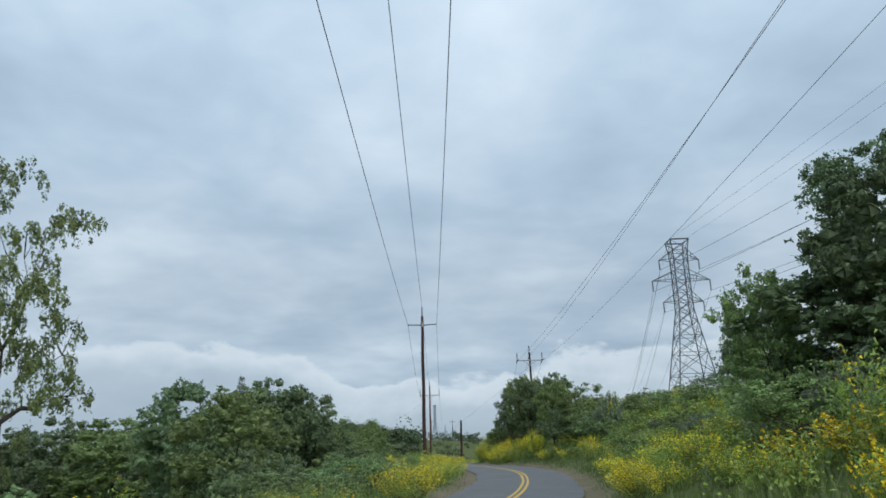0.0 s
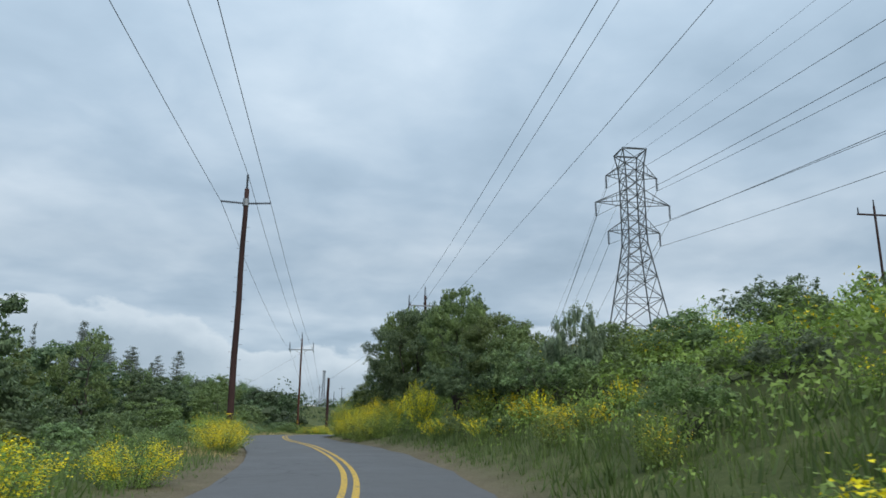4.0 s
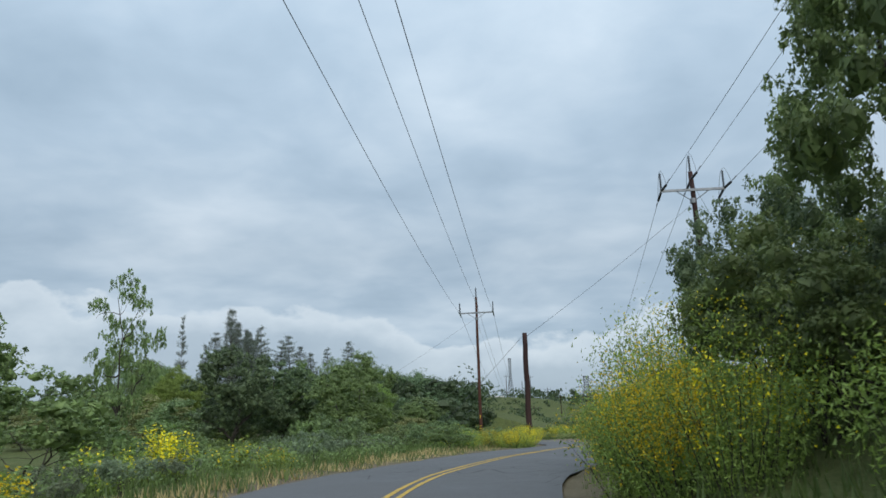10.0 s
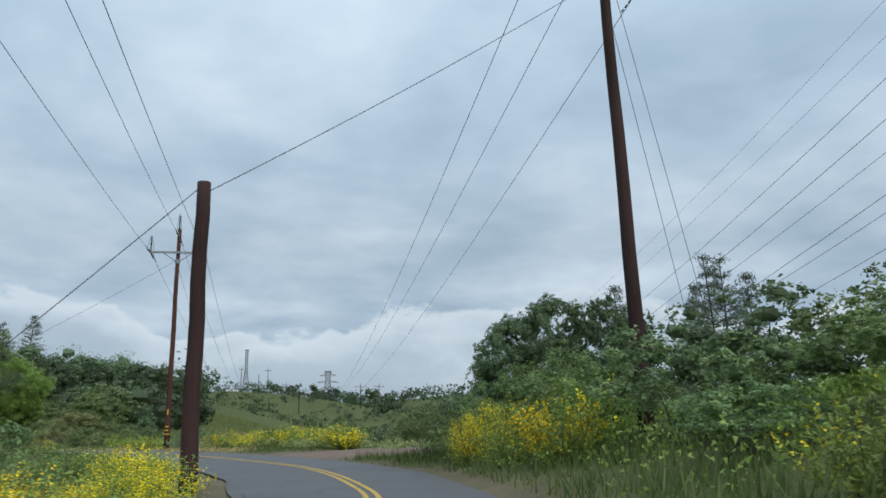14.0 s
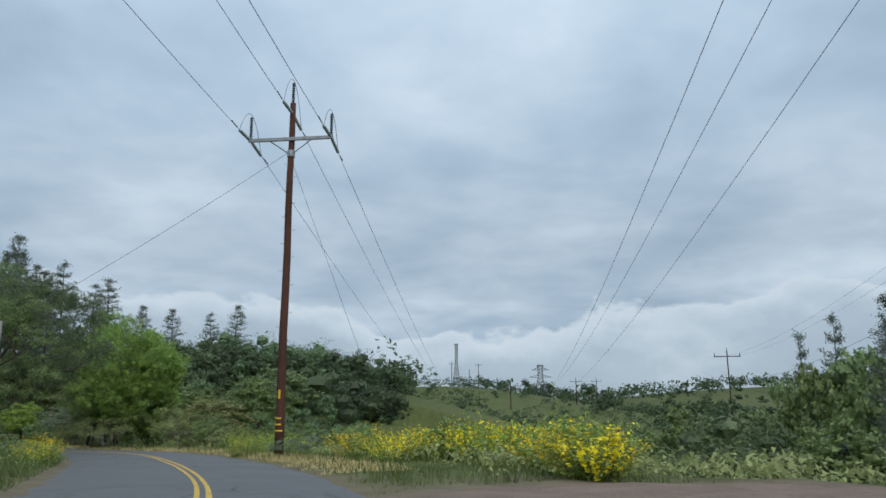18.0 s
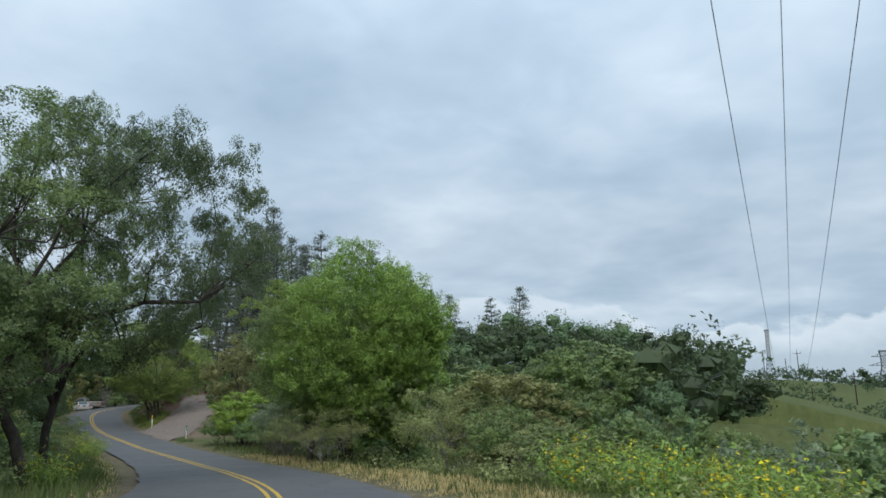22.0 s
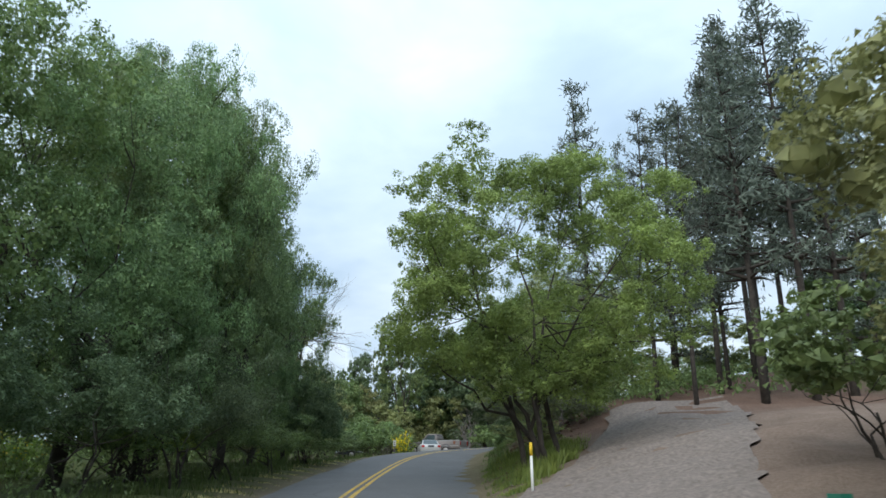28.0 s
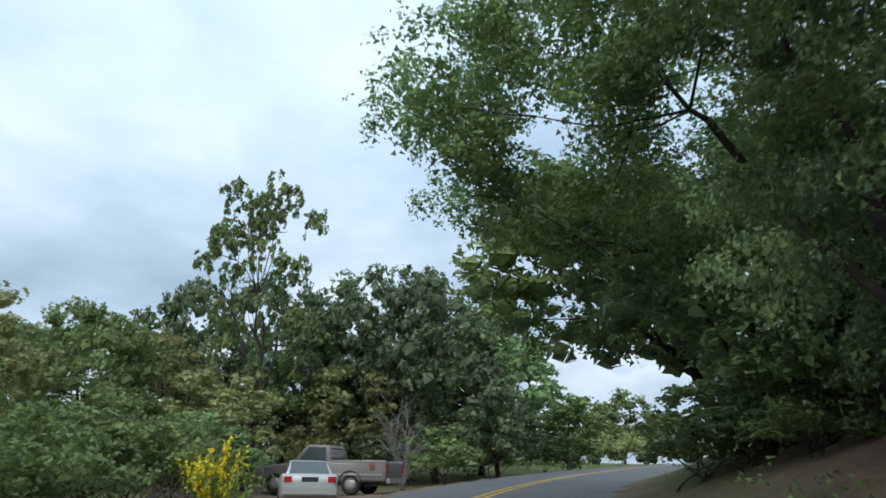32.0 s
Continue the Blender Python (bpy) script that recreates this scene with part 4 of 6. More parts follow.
def make_broom(name, label, seed, H, W, stems, leaves, flowers, leaf):
    """A broom bush: upright wands, green below and yellow with flowers above."""
    r = np.random.default_rng(seed)
    t = thing(name, label, "broom bush", "broom along the road")
    vf = ([], [])
    P, F = [], []
    for s in range(stems):
        a = r.uniform(0, 2 * math.pi)
        lean = W / 2 * r.uniform(0.1, 1) ** 0.6
        h = H * (1.0 - 0.42 * (lean / (W / 2)) ** 2) * r.uniform(0.7, 1.0)
        foot = np.array([math.cos(a) * lean * 0.3, math.sin(a) * lean * 0.3, -0.15])
        tip = np.array([math.cos(a) * lean, math.sin(a) * lean, h])
        pts = crooked(r, foot, tip, 4, 0.08)
        if s % 2 == 0:
            tube(pts, [0.01, 0.008, 0.006, 0.004, 0.002], 3, vf, caps=False)
        pts = np.array(pts)
        # some wands are thick with flowers towards their tips, others stay green
        bloom = 0.5 + 0.5 * math.sin(a * 2 + seed) + r.normal(0, 0.25)
        rich = 2.0 if bloom > 0.45 else 0.15
        for kind, count in ((0, leaves // stems), (1, int(rich * flowers / stems))):
            u = (r.uniform(0.12, 1.02, count) if kind == 0 else 1.03 - 0.6 * r.random(count) ** 1.3) * 4
            i = np.minimum(u.astype(int), 3)
            p = pts[i] + (pts[i + 1] - pts[i]) * (u - i)[:, None]
            spread = 0.06 + 0.09 * (u / 4)[:, None]
            if kind == 1:
                # little spikes of blossom along the wand
                tuft = r.normal(0, 1, (max(2, count // 9), 3))
                p = p + tuft[r.integers(0, len(tuft), count)] * spread * 0.8 + r.normal(0, 0.022, (count, 3))
            else:
                p = p + r.normal(0, 1, (count, 3)) * spread
            (P if kind == 0 else F).append(p)
    P, F = np.concatenate(P), np.concatenate(F)
    P[:, 2] = np.maximum(P[:, 2], 0.04)
    part("woody_base", vf, BARK, t)
    nrm = unit(r.normal(0, 1, P.shape) + unit(P - np.array([0, 0, H * 0.3])) * 0.6)
    tagged(quads("foliage", leaf_faces(r, P, nrm, leaf, 0.36, tri=True), BROOM, t, n=3), kind="stuff")
    nrm = unit(r.normal(0, 1, F.shape) + unit(F - np.array([0, 0, H * 0.3])) * 0.8)
    tagged(quads("blossom", leaf_faces(r, F, nrm, leaf * 0.55, 0.9, tri=True), FLOWER, t, "bright yellow flowers", n=3), kind="stuff")
    return t


def make_pine(name, label, seed, H, W, bare_to, whorls, dense, mat):
    """An open pine: a straight trunk and tiers of limbs with tufts of needles."""
    r = np.random.default_rng(seed)
    t = thing(name, label, "pine tree")
    vf = ([], [])
    lean = r.normal(0, 0.02, 2) * H
    at = lambda z: np.array([lean[0] * (z / H) ** 2, lean[1] * (z / H) ** 2, z])
    tube([at(z) for z in np.linspace(-0.5, H * 0.985, 8)], np.linspace(0.0115 * H, 0.002 * H, 8), 7, vf)
    P = []
    for i in range(whorls):
        u = i / (whorls - 1)
        z = H * (bare_to + (0.985 - bare_to) * u) + r.normal(0, 0.012 * H)
        for k in range(r.integers(3, 6)):
            a = r.uniform(0, 2 * math.pi)
            ln = W / 2 * (1.05 - u) ** 0.75 * r.uniform(0.55, 1.1) + 0.03 * H * 0.3
            if u < 0.2:
                ln *= r.uniform(0.4, 1.0)
            e = at(z) + np.array([math.cos(a) * ln, math.sin(a) * ln, ln * (0.12 + 0.45 * u) + r.normal(0, 0.05 * ln)])
            pts = crooked(r, at(z), e, 3, 0.1)
            tube(pts, [0.0045 * H * (1.1 - u) + 0.01, 0.003 * H * (1.1 - u) + 0.008, 0.02, 0.008], 4, vf, caps=False)
            pts = np.array(pts)
            m = max(6, int(dense * (0.3 + ln / (W / 2))))
            uu = r.uniform(0.4, 1.06, m) * 3
            j = np.minimum(uu.astype(int), 2)
            p = pts[j] + (pts[j + 1] - pts[j]) * (uu - j)[:, None] + r.normal(0, 0.02 * H * 0.75, (m, 3)) * np.array([1, 1, 0.7])
            P.append(p)
    P = np.concatenate(P)
    nrm = unit(r.normal(0, 1, P.shape))
    part("trunk", vf, BARK, t, "", True)
    tagged(quads("crown", leaf_faces(r, P, nrm, 0.021 * H, 0.22, tri=True), mat, t, n=3), kind="stuff")
    return t


def make_bare(name, label, seed, H, W, forks, mat):
    """A leafless bush or tree of thin grey branches."""
    r = np.random.default_rng(seed)
    t = thing(name, label, "bare tree")
    vf = ([], [])

    def grow(a, d, ln, rad, depth):
        b = a + d * ln
        pts = crooked(r, a, b, 3, 0.14)
        tube(pts, [rad, rad * 0.85, rad * 0.7, rad * 0.55], 5 if depth > 1 else 3, vf, caps=False)
        if depth > 0:
            for _ in range(forks):
                nd = unit(d + r.normal(0, 0.7, 3) * np.array([W / H, W / H, 0.6]))
                grow(np.array(pts[r.integers(1, 4)]), nd, ln * r.uniform(0.55, 0.85), rad * 0.55, depth - 1)

    for s in range(4):
        grow(np.array([r.normal(0, 0.1), r.normal(0, 0.1), -0.2]), unit(np.array([r.normal(0, 0.4) * W / H, r.normal(0, 0.4) * W / H, 1.0])), H * 0.36, H * 0.012, 4)
    part("branch_tangle", vf, mat, t, "", True)
    return t


def make_fan(name, label, seed, H, reach, mat):
    """A leafless tree: a leaning stem with a fan of fine drooping branches to one side."""
    r = np.random.default_rng(seed)
    t = thing(name, label, "bare tree")
    vf = ([], [])

    def grow(a, d, ln, rad, depth):
        b = a + d * ln + np.array([0, 0, -0.04 * ln])
        pts = crooked(r, a, b, 4, 0.08)
        tube(pts, [rad * (1 - 0.15 * i) for i in range(5)], 5 if depth > 1 else 3, vf, caps=False)
        if depth > 0:
            for q in range(5 if depth == 3 else 4):
                nd = unit(d + r.normal(0, 0.42, 3))
                grow(np.array(pts[1 + q % 4]), nd, ln * r.uniform(0.4, 0.65), max(rad * 0.5, 0.004), depth - 1)

    top = np.array([0.4, 0.0, H * 0.68])
    tube(crooked(r, np.array([0, 0, -0.3]), top, 5, 0.06), [0.13, 0.11, 0.1, 0.085, 0.07, 0.055], 8, vf)
    part("trunk", vf, mat, t, "", True)
    vf = ([], [])
    for e in (2, 18, 32, 48, 64):
        a = math.radians(e)
        grow(top - np.array([0.1, 0, 0.5]), unit(np.array([math.cos(a), r.normal(0, 0.3), math.sin(a)])), reach * r.uniform(0.75, 0.95), 0.03, 3)
    tagged(part("branch_tangle", vf, mat, t, "", True), kind="stuff")
    return t


# for each kind: height and width as built, then makers of its varieties: far off, in the middle distance, and close to the road
def tree_kind(name, label, mat, seeds, leaf, cover, H=10, W=9, open_=False, **kw):
    """leaf: leaf length close to the road; cover: how many of them."""
    out = []
    for lod, grow in ((0, 2.6), (1, 1.6), (2, 0.95), (3, 0.62), (4, 0.45)):
        k = {**kw, "twigs": kw.get("twigs", 0) if lod > 1 else min(1, kw.get("twigs", 0)) * lod, "limbs": kw.get("limbs", 10) if lod else 6}
        if lod == 0 and H < 5:
            k.update(stems=1, limbs=4)
        k["core"] = 0 if open_ or H < 4 else 1 if lod < 2 else 2 if lod < 3 else 3
        n = int(cover * (1.0, 1.0, 0.9, 0.95, 0.8)[lod] / grow ** (2.0 if lod < 2 else 1.6))
        out.append([lambda s=s, k=k, grow=grow, n=n: make_tree(name, label, "tree" if H > 5 else "bush", s, H, W, leaves=n, leaf=leaf * grow, mat=mat, **k) for s in seeds])
    return (H, W, out)


def broom_kind(label, seeds, share):
    return (2.0, 2.6, [[lambda s=s, n=n, leaf=leaf: make_broom("broom_bush", label, s, 2.0, 2.6, 52, n, int(n * share), leaf) for s in seeds[:2 if n > 10000 else 3]] for n, leaf in ((520, 0.25), (1100, 0.16), (2000, 0.116), (5000, 0.068), (8500, 0.047), (14000, 0.034))])


tall = dict(clear=0.4, lumps=95, lump_r=1.0, limbs=10, twigs=1, inner=0.42)
low = dict(H=3, W=3.6, clear=0.1, lumps=30, lump_r=0.55, limbs=8, trunk_r=0.05, stems=3, low=True)
KINDS = {
    "oak": tree_kind("oak_tree", "broad oak tree with dense mid-green leaves", OAK, (11, 12, 13), 0.125, 25000, **tall),
    "live": tree_kind("live_oak_tree", "dense dark green live oak tree", LIVE, (21, 22), 0.12, 25000, **tall),
    "darklive": tree_kind("live_oak_tree", "tall live oak tree with very dark leaves", DARKLIVE, (21, 23), 0.14, 25000, **tall),
    "fresh": tree_kind("oak_tree", "leafy oak tree with fresh yellow-green leaves", FRESH, (31, 32), 0.12, 25000, **tall),
    "olive": tree_kind("oak_tree", "open oak tree with olive-brown leaves and grey limbs", OLIVE, (41, 42), 0.115, 22000, clear=0.8, lumps=80, lump_r=0.85, limbs=18, twigs=4),
    "airy": tree_kind("oak_tree", "open-crowned oak tree with sky showing through", OAK, (51, 52), 0.115, 20000, open_=True, clear=1.6, lumps=60, lump_r=0.85, limbs=24, twigs=4, inner=0.05),
    "over": tree_kind("oak_tree", "spreading oak tree whose limbs reach over the road", DARKLIVE, (55, 56), 0.11, 46000, W=11, clear=2.0, lumps=150, lump_r=0.86, limbs=34, twigs=2, inner=0.32, lean=3.4),
    "bough": tree_kind("oak_tree", "big dark oak tree whose boughs reach over the road", OAK, (59, 60), 0.13, 30000, W=11, clear=2.0, lumps=180, lump_r=0.95, limbs=24, twigs=2, inner=0.32, lean=2.6),
    "overoak": tree_kind("oak_tree", "slender oak tree leaning over the road edge", OAKY, (57,), 0.058, 44000, W=7, open_=True, clear=4.6, lumps=52, lump_r=0.7, limbs=16, twigs=3, inner=0.3, lean=1.6, trunk_r=0.16),
    "spread": tree_kind("oak_tree", "spreading many-stemmed oak tree beside the driveway", DULLOAK, (58,), 0.125, 62000, W=10.5, clear=1.1, lumps=150, lump_r=0.86, limbs=16, twigs=2, stems=4, trunk_r=0.15, inner=0.3),
    "ash": tree_kind("ash_tree", "slender tree with sparse upright leafy shoots", OAK, (61,), 0.11, 24000, W=7, open_=True, clear=1.2, lumps=50, lump_r=0.7, limbs=22, twigs=4, squash=1.2, top_bias=1.2),
    "bush": tree_kind("green_bush", "rounded bush with dense green leaves", OAK, (71, 72, 73), 0.09, 6200, **low),
    "darkbush": tree_kind("dark_bush", "dense bush with dark green leaves", LIVE, (81, 82), 0.09, 6200, **low),
    "freshbush": tree_kind("bright_bush", "bright yellow-green leafy bush by the road", FRESH, (91, 92), 0.085, 10000, **low),
    "sage": tree_kind("grey_green_shrub", "feathery shrub with narrow grey-green leaves", SAGE, (101, 102), 0.105, 6200, **{**low, "lumps": 34, "lump_r": 0.46, "squash": 1.3, "slim": 0.35}),
    "tangle": tree_kind("tangled_shrub", "tangled grey shrub with thin olive leaves", OLIVE, (111, 112), 0.08, 6000, **{**low, "bark": GREYBARK, "limbs": 14, "stems": 4, "twigs": 2, "slim": 0.5}),
    "thicket": tree_kind("tall_bush", "tall thick bush with small green leaves", OAK, (171, 172), 0.085, 11500, H=5, W=6, clear=0.15, lumps=70, lump_r=0.62, limbs=8, trunk_r=0.07, stems=3, low=True, inner=0.36),
    "darkthicket": tree_kind("tall_bush", "tall thick bush with small dark green leaves", DARKLIVE, (175,), 0.085, 11500, H=5, W=6, clear=0.15, lumps=70, lump_r=0.62, limbs=8, trunk_r=0.07, stems=3, low=True, inner=0.36),
    "tallsage": tree_kind("tall_shrub", "tall feathery grey-green shrub on the bank", SAGE, (178,), 0.095, 11500, H=5, W=6, clear=0.15, lumps=50, lump_r=0.7, limbs=8, trunk_r=0.06, stems=4, low=True, squash=1.3, slim=0.4, inner=0.2),
    "oaky": tree_kind("oak_tree", "big dense oak tree with olive-green leaves", OAKY, (11,), 0.13, 50000, **{**tall, "lumps": 190, "lump_r": 1.05}),
    "scrub": tree_kind("scrub_oak", "shrubby grey-green scrub oak with twisted grey limbs", SCRUB, (115, 116), 0.08, 14000, H=6, W=6.5, clear=0.25, lumps=90, lump_r=0.58, limbs=9, trunk_r=0.09, stems=3, low=True, bark=GREYBARK, twigs=2),
    "broom": broom_kind("broom bush covered in bright yellow flowers", (121, 122, 123), 0.6),
    "greenbroom": broom_kind("green broom bush with few yellow flowers", (131, 132), 0.1),
    "pine": (20.0, 7.5, [[lambda s=s: make_pine("grey_pine", "tall thin pine with sparse grey-green needles", s, 20, 7.5, 0.3, 24, 44, NEEDLE) for s in (141, 142)]] * 5),
    "fir": (20.0, 8.5, [[lambda s=s: make_pine("dark_conifer", "dense dark conifer on the hill", s, 20, 8.5, 0.12, 28, 60, NEEDLE) for s in (151, 152)]] * 5),
    "barefan": (8.2, 4.0, [[lambda: make_fan("bare_tree", "leafless grey-brown tree with fine drooping branches", 164, 8.2, 2.7, GREYBARK)]] * 5),
    "bare": (4.0, 4.0, [[lambda s=s: make_bare("bare_tree", "leafless grey shrub with tangled twigs", s, 4, 4, 3, GREYBARK) for s in (161,)]] * 5),
}
MADE = {}


def plant(kind, x, y, h, w=None, top=None, turn=None, pick=None, close=False):
    """Sets one plant on the ground; top: height of its tip above sea level, in place of h."""
    g, off, run = (float(q[0]) for q in lie(x, y))
    if top is not None:
        h = top - g
    if kind in ("bush", "darkbush", "sage") and h > 3.1:
        kind = {"bush": "thicket", "darkbush": "darkthicket", "sage": "tallsage"}[kind]
    if ((x - 11) / 8.5) ** 2 + ((y - 150) / 7.5) ** 2 < 1:
        return None  # the gravel pull-out stays clear
    if h < 9 and float(drive_far(x, y)[0]) < min(w or 2, 4) * 0.3 and off < 25:
        return None
    H, W, makers = KINDS[kind]
    if H < 5:
        h = max(h, 0.9)
        w = min(w or h * 1.3, h * 2.1)
    w = w or h * W / H
    if kind in ("broom", "greenbroom") and w > 3.4:
        # a wide clump is several bushes side by side
        a = (x * 3.7 + y * 1.9) % 6.28
        for q in range(3):
            plant(kind, x + 0.29 * w * math.cos(a + 2.1 * q), y + 0.29 * w * math.sin(a + 2.1 * q), h * (1.0, 0.84, 0.92)[q], w=w * 0.6, turn=a * 57 + 120 * q, pick=q)
        return None
    k = int(np.argmin(np.abs(RUN - run)))
    reach = (RIGHT[k] if off > 0 else -LEFT[k]) + (0.6 if kind in ("over", "bough", "spread") else 0.15 + w * 0.3 if "broom" in kind else 0.25 + w * 0.42)
    if abs(off) < reach and run < 320 and not close:
        # shift it clear of the road
        i = int(np.argmin(np.abs(RUN - run)))
        d = math.copysign(reach, off)
        x, y = MID[i, 0] + TAN[i, 1] * d, MID[i, 1] - TAN[i, 0] * d
        g = ground_at(x, y)
    # how small its leaves must be, from how near the camera comes to it
    away = max(1.4 * (abs(off) - 1.2) - w * 0.4, math.hypot(off, max(0, run - 266)) - w * 0.5, 3.0)
    leaf = {"broom": 0.075, "greenbroom": 0.075, "bush": 0.085, "sage": 0.09}.get(kind, 0.13 if H > 5 else 0.085) * (w / W * h / H) ** 0.5
    near = 0 if leaf * 2.6 < 0.0075 * away else 1 if leaf * 1.6 < 0.011 * away else 2 if leaf * 0.95 < 0.0125 * away else 3 if leaf * 0.62 < 0.0145 * away else 4
    if "broom" in kind and leaf * 0.62 > 0.02 * away:
        near = 5
    key = int(abs(x * 7.3 + y * 3.1)) if pick is None else pick
    k = key % len(makers[near])
    turn = (key * 37) % 360 if turn is None else turn
    s = (w / W, w / W, h / H)
    m = pose(x, y, g - 0.05, 0, 0, turn)
    if (kind, near, k) not in MADE:
        ob = makers[near][k]()
        MADE[kind, near, k] = ob
        ob.matrix_basis = m @ Matrix.Diagonal((*s, 1))
        return ob
    ob = MADE[kind, near, k]
    return copy_thing(ob, m @ Matrix.Diagonal((*(a / b for a, b in zip(s, ob.scale)), 1)))


# plant table begin
# each plant: x, y, height of its tip, width
for row in [(13.6, 20.4, 10.9, 7.6), (11.9, 18.4, 8.7, 5.6), (10.8, 19.2, 6.1, 6.0), (-41.5, 79.9, 6.7, 13.0), (10.1, 71.5, 9.2, 4.0), (8.3, 82.7, 9.6, 6.5), (12.3, 134.5, 5.7, 3.5), (13.8, 134.1, 6.4, 4.4), (15.1, 133.4, 6.2, 4.0)]:
    plant("darklive", row[0], row[1], 0, w=row[3], top=row[2])
for row in [(-24.8, 180.1, 5.8, 7.0), (-20.8, 234.7, 7.5, 9.0), (-77.4, 239.8, 11.4, 6.0), (-119.2, 244.2, 11.3, 9.0)]:
    plant("live", row[0], row[1], 0, w=row[3], top=row[2])
for row in [(-22.3, 65.5, 8.8, 10.0), (-20.2, 70.5, 8.0, 9.0), (-16.8, 90.0, 7.7, 9.0), (-14.5, 63.1, 8.4, 8.0), (-12.8, 65.7, 8.0, 7.0), (-26.0, 147.2, 9.9, 9.0), (-23.8, 153.8, 8.9, 9.0)]:
    plant("darklive", row[0], row[1], 0, w=row[3], top=row[2])
for row in [(-80.3, 246.9, 11.0, 6.0), (-81.8, 246.4, 9.9, 7.0), (41.1, 209.6, 7.6, 10.0), (36.4, 217.1, 5.1, 8.0), (28.9, 209.1, 1.7, 9.0), (-76.5, 222.6, 10.4, 5.0), (-102.8, 261.2, 10.8, 7.0), (-95.9, 263.8, 10.6, 8.0), (-22.1, 165.1, 7.9, 8.0)]:
    plant("live", row[0], row[1], 0, w=row[3], top=row[2])
for row in [(-16.9, 200.7, 3.2, 6.0), (-67.5, 228.4, 6.5, 6.0), (-70.9, 236.6, 11.6, 9.0), (-107.2, 244.9, 8.9, 6.0), (-91.6, 230.5, 8.1, 6.0), (-96.4, 234.7, 7.8, 5.0), (-106.5, 254.1, 8.7, 6.0), (-102.6, 245.3, 7.0, 5.0), (-64.9, 226.9, 2.7, 2.6), (-86.7, 225.1, 10.2, 8.4), (-82.9, 223.7, 8.9, 6.4)]:
    plant("olive", row[0], row[1], 0, w=row[3], top=row[2])
for row in [(-17.7, 27.9, 14.3, 7.6), (-14.3, 87.5, 8.2, 6.0), (-27.0, 128.9, 13.7, 5.2), (-23.2, 180.3, 10.3, 11.0), (-24.3, 185.0, 11.9, 6.0)]:
    plant("airy", row[0], row[1], 0, w=row[3], top=row[2])
for row in [(-39.8, 210.8, 3.1, 4.6)]:
    plant("fresh", row[0], row[1], 0, w=row[3], top=row[2])
for row in [(8.7, 20.2, 6.4, 2.6), (-28.6, 205.6, 7.4, 5.4), (-13.7, 48.1, 6.3, 8.0), (-34.0, 77.9, 6.6, 13.0), (17.5, 39.8, 7.3, 5.0), (8.6, 88.9, 11.0, 5.0), (10.9, 65.1, 7.0, 4.0), (11.1, 61.9, 6.0, 3.4), (9.6, 83.8, 10.1, 5.0), (-32.5, 118.4, 10.9, 9.0), (-15.9, 158.9, 10.1, 8.0), (-15.6, 148.4, 7.8, 7.0), (-27.1, 200.1, 8.1, 6.0), (-19.8, 222.6, 6.1, 9.0), (-24.8, 218.1, 4.7, 10.0), (-43.5, 221.5, 7.4, 7.0), (-39.9, 221.1, 6.9, 7.0), (-48.5, 241.4, 16.8, 7.0), (-70.4, 214.0, 16.0, 9.0), (-64.9, 208.1, 13.2, 9.0), (-54.9, 225.1, 4.3, 5.0), (-75.1, 238.9, 12.5, 9.0), (-107.6, 264.9, 14.4, 8.0)]:
    plant("oak", row[0], row[1], 0, w=row[3], top=row[2])
for row in [(-109.2, 253.7, 11.4, 7.0), (-113.0, 240.3, 9.4, 8.0), (-116.6, 294.5, 11.7, 7.0), (-126.1, 300.1, 12.2, 8.0), (-105.6, 241.1, 9.5, 6.0), (-113.5, 247.6, 10.7, 6.0), (36.7, 209.4, 5.8, 9.0), (38.3, 199.8, 6.5, 9.0), (28.4, 187.9, 1.3, 8.0), (27.8, 193.6, 0.9, 8.0), (29.1, 229.9, 2.4, 10.0), (9.4, 66.9, 8.5, 3.2), (-102.0, 268.2, 8.2, 7.0), (-18.3, 77.3, 7.6, 9.0)]:
    plant("oak", row[0], row[1], 0, w=row[3], top=row[2])
for row in [(7.3, 15.3, 3.1, 4.0), (13.3, 80.5, 9.4, 8.0), (13.2, 48.4, 3.2, 5.0), (16.9, 41.3, 5.3, 6.0), (8.9, 94.4, 8.4, 4.4), (-4.3, 118.4, 1.9, 3.0), (-1.6, 114.2, 2.2, 3.0), (12.3, 129.0, 4.2, 5.0), (11.7, 144.8, 2.1, 4.5), (11.5, 132.6, 4.0, 3.4), (12.7, 131.8, 3.8, 3.4), (8.8, 136.4, 2.5, 3.2), (-22.7, 202.1, 3.8, 5.0), (-14.7, 195.1, 1.5, 4.0), (-11.2, 190.7, 0.9, 3.5), (-41.2, 209.6, 1.3, 3.0), (-48.8, 203.8, 1.5, 5.0), (-55.2, 209.1, 1.2, 4.0), (-83.6, 246.6, 4.0, 2.5), (-98.4, 240.1, 5.5, 5.0)]:
    plant("bush", row[0], row[1], 0, w=row[3], top=row[2])
